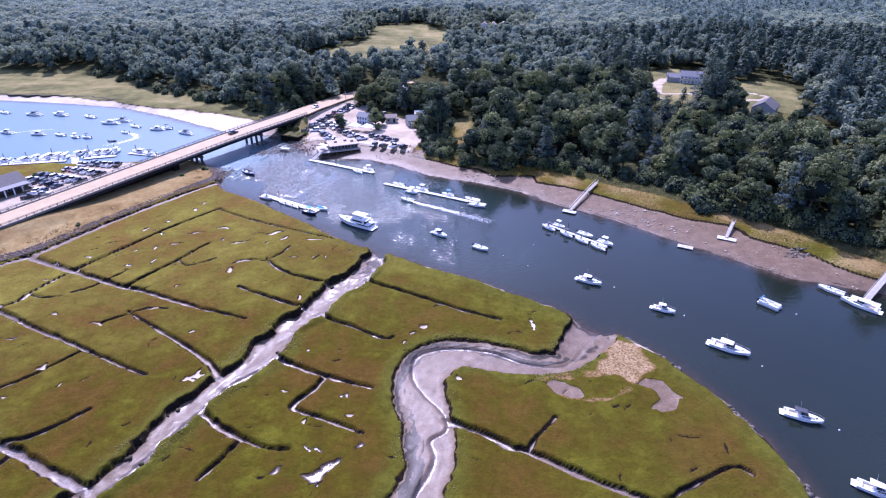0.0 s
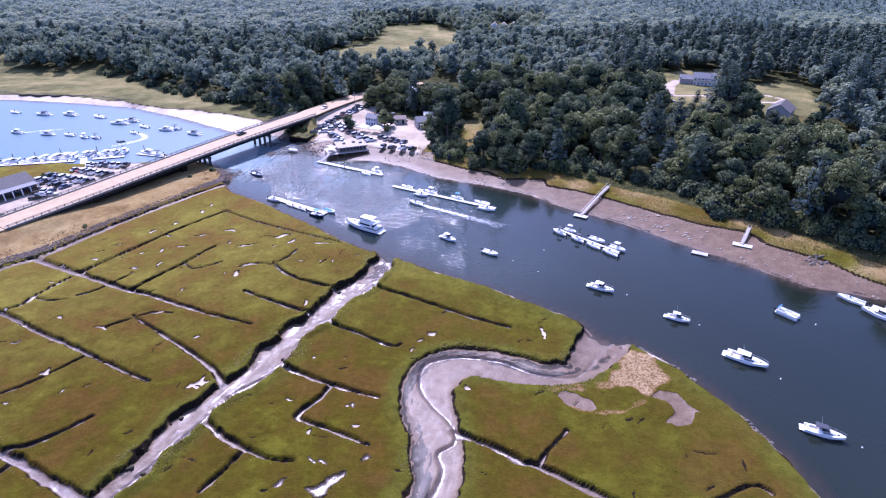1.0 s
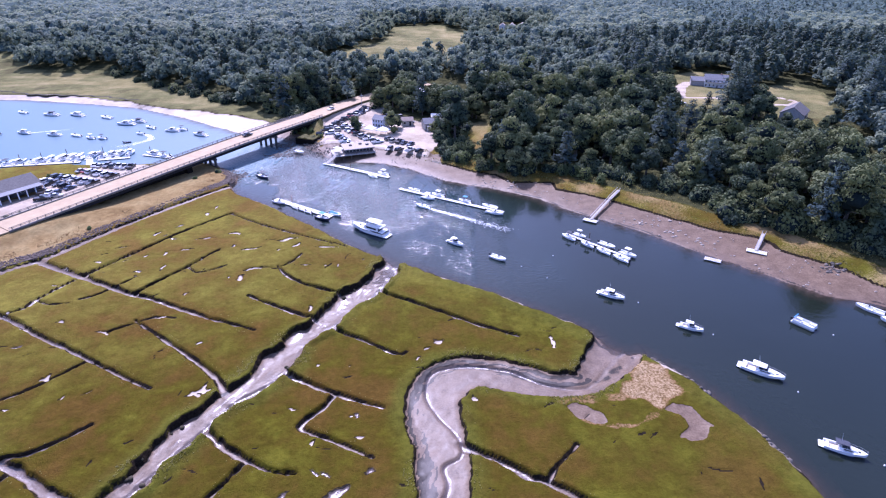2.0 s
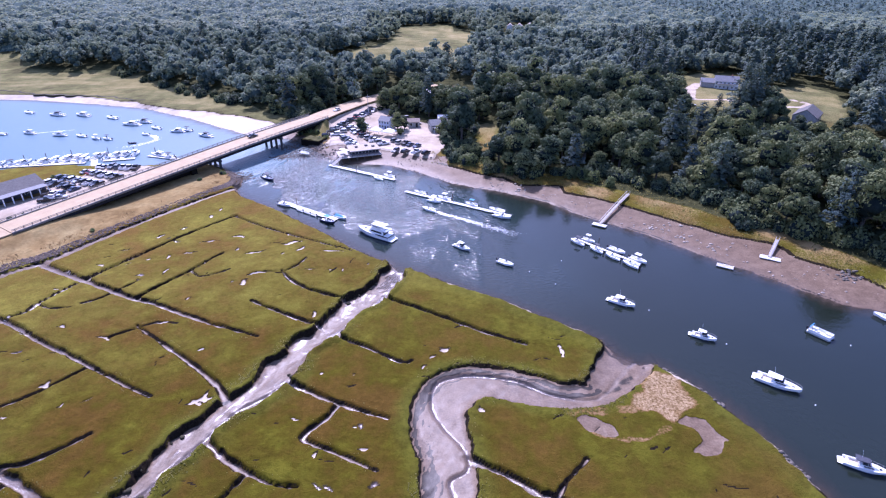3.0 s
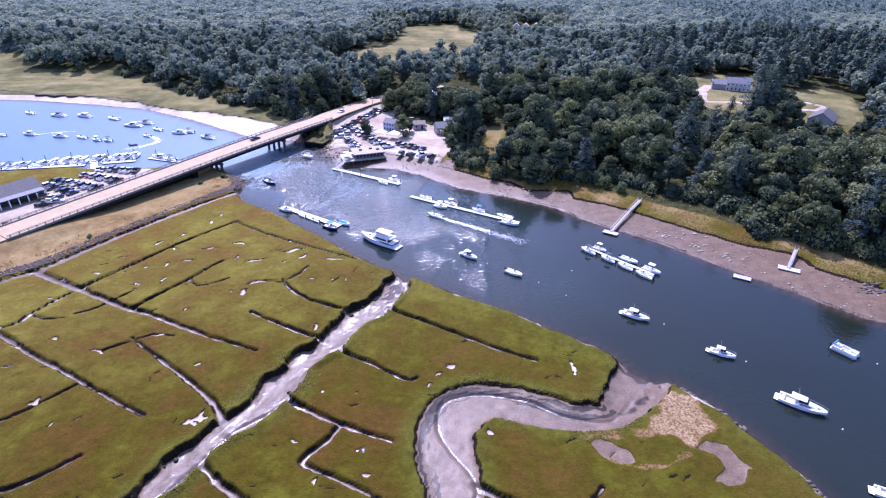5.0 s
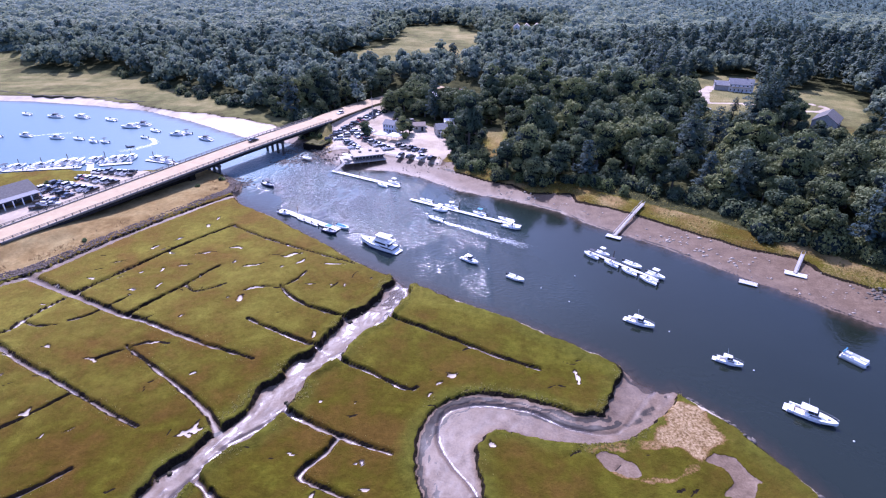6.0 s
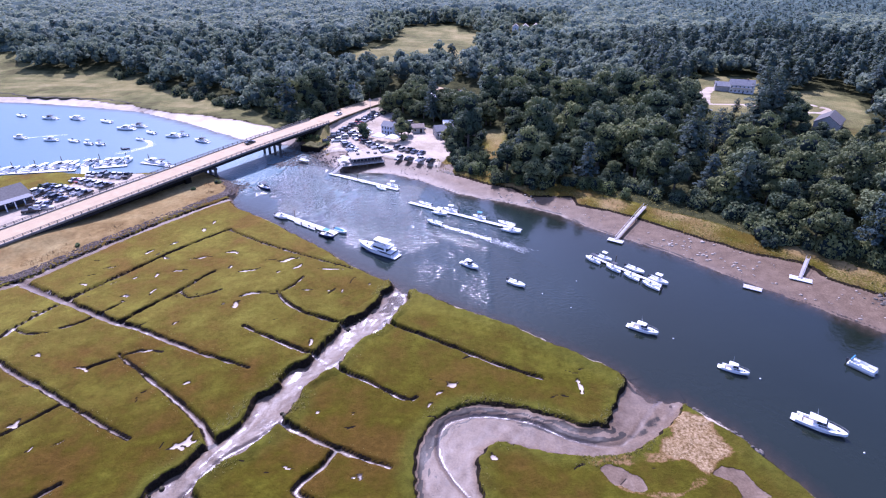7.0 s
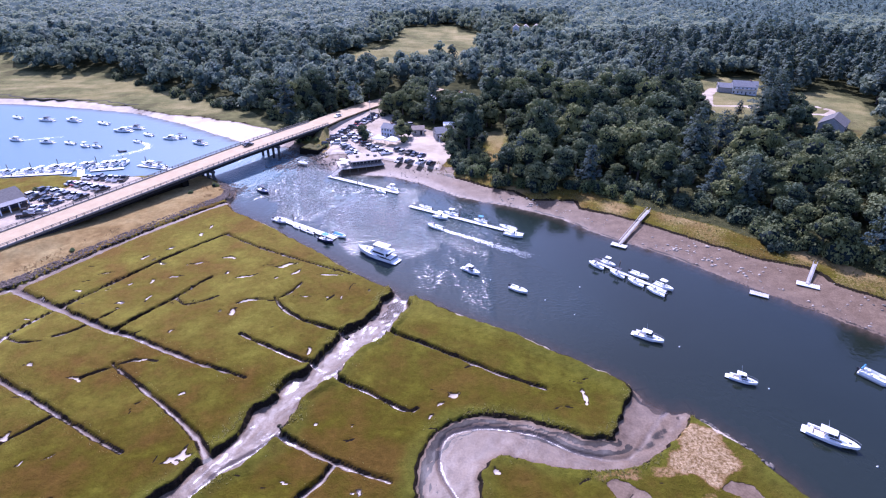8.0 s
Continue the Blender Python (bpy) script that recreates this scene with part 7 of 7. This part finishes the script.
# grey walls hold the shade of the side turned from the sun
house("house", lying(162.0, 278.0, 52), 14, 10, 3.6, 3.2, CLAP_GREY, ROOF_DARK, "gabled house, walls greyed for shade, with a broad dark roof", 5, 1, False)
house("cottage_house", lying(93.0, 271.0, 12), 11, 7, 3.2, 2.2, CLAP_WHITE, ROOF_GREY, "pale cottage hidden among shore trees", 4, 1, True)
for x, y, w in ((44, 632, 7), (54, 634, 9), (65, 637, 9)):
    house("house", lying(x, y, 84), w, 6.5, 4.6, 2.6, CLAP_WHITE, ROOF_PALE, "white gabled house beside the far field", 2, 2, False)

# waterside restaurant on piles
rest = thing("restaurant", pose(-46.9, 240.2, 0.4, 0, 0, 22), "low waterside restaurant with a brown flat roof on dark piles", "building")
part("platform", bevelled(slab(bmesh.new(), -9.5, 8.8, 10.5, 10.5, 1.75, 2.0), 0.03), GANG_WOOD, rest, "weathered timber platform")
for i in range(6):
    for y in (-4.6, 0, 4.6):
        part("timber_post", rod(bmesh.new(), (-8.8 + 16.8 * i / 5, y, -1.2), (-8.8 + 16.8 * i / 5, y, 1.78), 0.2, 8), PILE, rest, "dark timber pile")
part("wall", slab(bmesh.new(), -4.0, 8.0, 7.6, 7.6, 2.0, 2.6), CLAP_DARK, rest).matrix_local = pose(0, 0.9, 0)
part("window_band", slab(bmesh.new(), -3.9, 7.9, 7.5, 7.5, 2.7, 3.75), GLASS_DARK, rest, "dark band of windows").matrix_local = pose(0, 0.9, 0)
part("roof", bevelled(slab(bmesh.new(), -4.8, 8.8, 9.6, 9.6, 3.75, 4.05, 0.2, 0.2, 0.2), 0.05), ROOF_PALE, rest, "pale brown gravelled flat roof").matrix_local = pose(0, 0.9, 0)
for i in range(9):
    part("window_pier", box(bmesh.new(), -3.95 + 11.9 * i / 8, -2.96, 2.6, 0.2, 0.16, 1.15), CLAP_GREY, rest, "grey window pier")
for k, (x, y) in enumerate(((-1.0, 1.5), (3.5, 2.2), (6.2, 0.4))):
    part("roof_unit", box(bmesh.new(), x, y, 4.05, 1.2, 0.9, 0.6, 10 * k, 0.05), CONCRETE_DARK, rest, "grey roof ventilator")
for i in range(18):
    x = -9.4 + 18.1 * i / 17
    part("rail_post", rod(bmesh.new(), (x, -5.15, 2.0), (x, -5.15, 3.0), 0.045, 4), PILE, rest)
for z in (2.5, 3.0):
    part("rail", rod(bmesh.new(), (-9.4, -5.15, z), (8.7, -5.15, z), 0.05, 5), PILE, rest, "dark deck rail")
for x, y, turn in ((-7.4, -2.5, 10), (-7.2, 1.5, 40), (-6.0, -0.6, 75)):
    p = rest.matrix_world @ Vector((x, y, 2.0))
    um = thing("table_umbrella", pose(p.x, p.y, p.z, 0, 0, turn), "white table umbrella on the restaurant deck", "umbrella", "deck umbrellas")
    part("pole", rod(bmesh.new(), (0, 0, 0), (0, 0, 2.3), 0.03, 6), STEEL, um)
    bm = bmesh.new()
    bmesh.ops.create_cone(bm, cap_ends=False, segments=8, radius1=1.35, radius2=0.04, depth=0.55, matrix=Matrix.Translation((0, 0, 2.15)))
    part("canopy", bm, CANVAS_WHITE, um)
for x, y, w, turn in ((-49.0, 268.5, 4.5, -25), (-43.0, 264.0, 5.0, -25), (-36.5, 262.0, 5.5, -25), (-51.0, 274.0, 3.5, -20)):
    tent = thing("party_tent", lying(x, y, turn), "white peaked tent canopy beside the parked cars", "tent", "white tents")
    for sx in (-1, 1):
        for sy in (-1, 1):
            part("leg", rod(bmesh.new(), (sx * w / 2, sy * w * 0.38, 0), (sx * w / 2, sy * w * 0.38, 2.3), 0.05, 6), STEEL, tent)
    bm = slab(bmesh.new(), -w / 2 - 0.2, w / 2 + 0.2, w * 0.84, w * 0.84, 2.25, 2.5)
    base = slab(bm, -w / 2 - 0.2, w / 2 + 0.2, w * 0.84, w * 0.84, 2.5, 3.7, w * 0.42, w * 0.42, w * 0.34)
    part("canopy", bm, CANVAS_WHITE, tent, "peaked white canvas")
# utility poles by the road
for x, y in ((-52.5, 300.5), (-66.0, 330.0), (-156.5, 160.5)):
    pl = thing("utility_pole", lying(x, y, 60), "grey wooden utility pole beside the road", "utility pole", "utility poles")
    part("pole", rod(bmesh.new(), (0, 0, -0.5), (0, 0, 10.5), 0.16, 8, 0.11), CLAP_GREY, pl)
    part("cross_arm", box(bmesh.new(), 0, 0, 9.5, 0.12, 2.2, 0.14), CLAP_GREY, pl)

# ================= stones, reeds, bushes, foam =================
def stone_field(name, label, pts, mat, rng, category="stones"):
    ico = bmesh.new()
    bmesh.ops.create_icosphere(ico, subdivisions=1, radius=1)
    iv = np.array([v.co for v in ico.verts])
    it = np.array([[v.index for v in f.verts] for f in ico.faces])
    ico.free()
    vs, fs = [], []
    for k, (x, y, z, r) in enumerate(pts):
        v = iv * (1 + rng.normal(0, 0.16, (len(iv), 1))) * [r * rng.uniform(0.8, 1.5), r * rng.uniform(0.7, 1.1), r * rng.uniform(0.5, 0.8)]
        a = rng.uniform(0, 6.3)
        c, s = math.cos(a), math.sin(a)
        vs.append(np.stack([v[:, 0] * c - v[:, 1] * s, v[:, 0] * s + v[:, 1] * c, v[:, 2]], 1) + [x, y, z])
        fs.append(it + k * len(iv))
    return tagged(new(name, raw_mesh(name, np.concatenate(vs), np.concatenate(fs), mat)), label, category, kind="stuff")


srng = np.random.default_rng(3)
# rock slope of the causeway
edge = smooth_line(CAUSEWAY[:10], 10)
pts = []
for _ in range(3600):
    i = srng.integers(len(edge) - 1)
    t, o = srng.random(), srng.uniform(0.1, 3.9) ** 1.0
    (ax, ay), (bx, by) = edge[i], edge[i + 1]
    l = math.hypot(bx - ax, by - ay)
    if l < 1e-3:
        continue
    pts.append((ax + (bx - ax) * t - (by - ay) / l * o, ay + (by - ay) * t + (bx - ax) / l * o, srng.uniform(0.12, 0.36)))
zz = land([p[0] for p in pts], [p[1] for p in pts])
stone_field("riprap", "grey rough riprap stones along the causeway edge", [(x, y, z, r) for (x, y, r), z in zip(pts, zz)], ROCK, srng)
pts = []
for cx, cy, n, spread, big in ((-71, 258, 150, 4.5, 0.8), (-67, 251, 90, 3.0, 0.6), (-79, 240, 170, 5.0, 0.7), (-72, 242, 120, 4.0, 0.6), (-81, 254, 150, 5.0, 0.7), (-76, 246, 160, 5.5, 0.6), (-66, 243, 90, 4.5, 0.5), (-58, 244, 60, 4, 0.45), (-89, 214, 120, 3.2, 0.6), (-93, 219, 70, 3.2, 0.5), (-80, 262, 80, 4, 0.6), (105, 143, 40, 2.6, 0.6), (-24, 231, 40, 8, 0.3)):
    for _ in range(n):
        pts.append((cx + srng.normal(0, spread * 0.6), cy + srng.normal(0, spread * 0.5), srng.uniform(0.2, big)))
zz = land([p[0] for p in pts], [p[1] for p in pts])
stone_field("boulders", "dark weedy boulders at the water's edge", [(x, y, max(z, -0.1), r) for (x, y, r), z in zip(pts, zz)], ROCK_DARK, srng)
# broken turf and stones below the marsh rim
pts = []
line = smooth_line(SHORE_WEST[16:26], 10)
for _ in range(330):
    i = srng.integers(len(line) - 1)
    (ax, ay), (bx, by) = line[i], line[i + 1]
    l = math.hypot(bx - ax, by - ay)
    o = srng.uniform(-1.3, 0.7)
    x, y = ax + (by - ay) / l * -o, ay - (bx - ax) / l * -o
    if l > 1e-3 and vnoise(np.array([x]), np.array([y]), 6, 55)[0] > 0.42:
        pts.append((x, y, srng.uniform(0.15, 0.55)))
zz = land([p[0] for p in pts], [p[1] for p in pts])
stone_field("bank_rubble", "dark broken turf and stones along the marsh rim", [(x, y, max(z, -0.05), r) for (x, y, r), z in zip(pts, zz)], ROCK_DARK, srng)
# slumped turf along the main creek
pts = []
line = smooth_line(CREEK_MAIN, 6)
for _ in range(150):
    i = srng.integers(4, len(line) - 14)
    (ax, ay, w), (bx, by, _) = line[i], line[i + 1]
    l = math.hypot(bx - ax, by - ay)
    side = (w - srng.uniform(-0.2, 1.3)) * (1 if srng.random() < 0.45 else -1)
    if vnoise(np.array([ax + side]), np.array([ay]), 7, 54)[0] < 0.52:
        continue
    pts.append((ax - (by - ay) / l * side + srng.normal(0, 0.5), ay + (bx - ax) / l * side + srng.normal(0, 0.5), srng.uniform(0.2, 0.6)))
zz = land([p[0] for p in pts], [p[1] for p in pts])
stone_field("slumped_turf", "dark slumped turf blocks beside the creek", [(x, y, z + r * 0.2, r) for (x, y, r), z in zip(pts, zz) if z < 1.4], PEAT, srng, "turf")
# loose stones on the tidal flat
pts = []
while len(pts) < 110:
    k = srng.integers(5, len(VEG_EAST[5:17]) + 4)
    (ax, ay), (bx, by) = VEG_EAST[k], VEG_EAST[k + 1]
    t, o = srng.random(), srng.uniform(1, 17)
    x, y = ax + (bx - ax) * t - o * 0.55, ay + (by - ay) * t - o * 0.75
    pts.append((x, y, srng.uniform(0.1, 0.38) * (1.3 if srng.random() < 0.1 else 1)))
for cx, cy in ((59, 174), (63, 172), (67, 166), (75, 160), (12, 208), (20, 204)):
    for _ in range(12):
        pts.append((cx + srng.normal(0, 2.2), cy + srng.normal(0, 1.5), srng.uniform(0.22, 0.55)))
zz = land([p[0] for p in pts], [p[1] for p in pts])
stone_field("shore_stones", "scattered pale stones on the tidal mud", [(x, y, z, r) for (x, y, r), z in zip(pts, zz) if z > -0.05], ROCK_PALE, srng)


def tuft_field(name, label, x, y, tall, mat, rng, z=None):
    z = land(x, y) if z is None else z
    n = len(x)
    c = np.stack([x, y, z + tall * 0.4], 1)
    a = rng.uniform(0, 2 * math.pi, n)
    lean = rng.normal(0, 0.25, (n, 2))
    wdt = tall * rng.uniform(0.35, 0.7, n)
    dx, dy = np.cos(a) * wdt, np.sin(a) * wdt
    p = np.stack([np.stack([x - dx, y - dy, z - 0.05], 1), np.stack([x + dx, y + dy, z - 0.05], 1), np.stack([x + dx * 0.7 + lean[:, 0] * tall, y + dy * 0.7 + lean[:, 1] * tall, z + tall], 1), np.stack([x - dx * 0.6 + lean[:, 0] * tall, y - dy * 0.6 + lean[:, 1] * tall, z + tall * 0.85], 1)], 1).reshape(-1, 3)
    i = np.arange(n)[:, None] * 4
    tris = np.concatenate([i + [0, 1, 2], i + [0, 2, 3]], 1).reshape(-1, 3)
    return tagged(new(name, raw_mesh(name, p, tris, mat)), label, "grass", kind="stuff")


# tall grass hanging over the creek edges
rx, ry = srng.uniform(-100, 62, 420000), srng.uniform(55, 150, 420000)
e1, _ = channel(rx, ry, smooth_line(CREEK_MAIN, 3))
e2, _ = channel(rx, ry, smooth_line(CREEK_BEND, 3))
e = np.minimum(e1, e2)
hh = land(rx, ry)
pick = (e > 0.05) & (e < 2.6) & (srng.random(len(rx)) < np.exp(-e * 0.9) * sstep(vnoise(rx, ry, 5, 52), 0.35, 0.9) * 0.8) & (hh > 1.25)
n = int(pick.sum())
tuft_field("creek_grass", "tall bright green grass along the creek banks", rx[pick], ry[pick], srng.uniform(0.12, 0.3, n), REED, srng, hh[pick])
# ditch rims
rim_x, rim_y = [], []
for bed, w0, w1, dp in DITCHES:
    line = smooth_line(dp, 6)
    for (ax, ay), (bx, by) in zip(line, line[1:]):
        l = math.hypot(bx - ax, by - ay)
        for _ in range(int(l * 2.5)):
            t, o = srng.random(), (max(w0, w1) * 0.85 + 0.35 + abs(srng.normal(0, 0.3))) * (1 if srng.random() < 0.5 else -1)
            rim_x.append(ax + (bx - ax) * t - (by - ay) / l * o), rim_y.append(ay + (by - ay) * t + (bx - ax) / l * o)
rim_x, rim_y = np.array(rim_x), np.array(rim_y)
hh = land(rim_x, rim_y)
ok = hh > 1.35
tuft_field("ditch_grass", "coarse marsh grass along the ditch rims", rim_x[ok], rim_y[ok], srng.uniform(0.08, 0.2, int(ok.sum())), REED, srng, hh[ok])
# reed strip under the wooded shore
rx, ry = srng.uniform(-20, 150, 110000), srng.uniform(100, 240, 110000)
nd, td = region(rx, ry, VEG_EAST), region(rx, ry, TREE_EDGE)
pick = (nd > 0.6) & (td < 2.5) & (nd < 16) & (srng.random(len(rx)) < 0.3 * vnoise(rx, ry, 6, 53))
tuft_field("reeds", "tall yellow-green reeds on the bank below the woods", rx[pick], ry[pick], srng.uniform(0.2, 0.5, int(pick.sum())), REED, srng)


def bush(x, y, r, h, label, group, mat=BUSH, leaves=420):
    rng = np.random.default_rng(int(x * 13 + y * 7) % 9999)
    b = thing("bush", lying(x, y, rng.uniform(0, 360)), label, "bush", group)
    d = sphere_dirs(leaves, rng)
    d[:, 2] = np.abs(d[:, 2])
    lob = rng.normal(0, 0.35, (5, 3)) * [r, r, 0]
    c = lob[rng.integers(5, size=leaves)] + d * [r * 0.7, r * 0.7, h] * rng.uniform(0.75, 1.1, (leaves, 1))
    child("foliage", quad_cloud("foliage", c, d, rng.uniform(0.2, 0.45, leaves), mat, rng), b)
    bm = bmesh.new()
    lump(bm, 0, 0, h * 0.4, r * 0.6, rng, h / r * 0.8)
    part("inner_foliage", bm, CORE_SHADE, b)
    return b


for x, y, r, h in ((-1, 226.5, 2.4, 4), (3, 227, 2.8, 5), (8, 224, 2.5, 4.6), (13, 221, 2.6, 4.2), (17, 216.5, 2.2, 3.6), (40, 213, 2.6, 4.2), (44, 211, 2.4, 4.4), (48.5, 208, 2.6, 4.0), (53, 204.5, 2.3, 3.4), (-5, 231, 2, 3)):
    bush(x, y, r, h, "light green shoreline bush under the trees", "bushes along the shore")
for x, y in ((-147.5, 165.2), (-145.6, 169.0), (-143.6, 172.6), (-141.5, 176.5), (-139.6, 180.5), (-137.4, 184.6), (-135, 189), (-151, 158)):
    bush(x, y, 0.8, 0.9, "low clipped roadside shrub behind the kerb", "roadside shrubs", leaves=120)
for x, y, r in ((-118.5, 161.5, 0.7), (-160.5, 205.5, 1.4), (-155.5, 207.5, 1.0), (-69.5, 258.5, 1.6), (-66.5, 261, 1.4), (-168, 205, 1.2), (-97.5, 213.2, 1.2), (-103.5, 206.5, 0.8), (-77, 270, 2.2), (-74, 276, 2.2), (-79, 275, 2.0), (-72, 268, 1.6), (-81, 269, 1.6)):
    bush(x, y, r, r * 1.1, "scrubby bush in dry grass by the road", "scrub on the causeway", leaves=160)


# weeds on the rock slope
weeds = [(p, srng.uniform(4.3, 8.5)) for p in zip(edge, edge[1:]) for _ in range(14) if math.dist(*p) > 1e-3]
wx_, wy_ = (np.array([a[k] + (b[k] - a[k]) * 0.5 + (-(b[1] - a[1]), b[0] - a[0])[k] / math.dist(a, b) * o for (a, b), o in weeds]) + srng.normal(0, 0.6, len(weeds)) for k in (0, 1))
keep_w = vnoise(wx_, wy_, 3, 61) > 0.6
tuft_field("riprap_weeds", "weedy dry grass among the stones of the causeway", wx_[keep_w], wy_[keep_w], srng.uniform(0.2, 0.45, int(keep_w.sum())), HAY, srng)
# foam left by boats under way
def foam(name, label, line, width, n, rng):
    pts = smooth_line(line, 8)
    xs_, ys_, ss = [], [], []
    for k in range(n):
        t = rng.random() ** 1.3
        i = min(int(t * (len(pts) - 1)), len(pts) - 2)
        w = width * (0.4 + 1.2 * t)
        xs_.append(pts[i][0] + rng.normal(0, w * 0.5)), ys_.append(pts[i][1] + rng.normal(0, w * 0.5)), ss.append(rng.uniform(0.08, 0.26) * (1.2 - 0.6 * t))
    n = len(xs_)
    ang = rng.uniform(0, 6.3, n)
    ss = np.array(ss)
    rise = rng.uniform(0.02, 0.12, n)
    corner = [np.stack([np.array(xs_) + np.cos(ang + a) * ss * k, np.array(ys_) + np.sin(ang + a) * ss * k * 0.7, rise], 1) for a, k in ((0, 1.6), (1.3, 0.8), (2.7, 1.2), (4.2, 1.0), (5.2, 0.7))]
    p = np.stack(corner, 1).reshape(-1, 3)
    i = np.arange(n)[:, None] * 5
    tris = np.concatenate([i + [0, 1, 2], i + [0, 2, 3], i + [0, 3, 4]], 1).reshape(-1, 3)
    return tagged(new(name, raw_mesh(name, p, tris, FOAM)), label, "wake", kind="stuff")


foam("wake", "white foam trail behind a small boat", [(-10.3, 184.0), (-4, 180.3), (2, 176.6), (9, 172.2), (16, 168)], 1.3, 900, srng)
foam("wake", "curved white wake above the bridge", [(-156.5, 269.8), (-152.5, 267.4), (-149.5, 261.7), (-153.1, 255.4), (-158.3, 250.2)], 1.5, 1500, srng)
foam("wake", "white wake in the upper anchorage", [(-214.5, 270.8), (-208, 274), (-204, 275.5), (-199, 277)], 1.0, 300, srng)
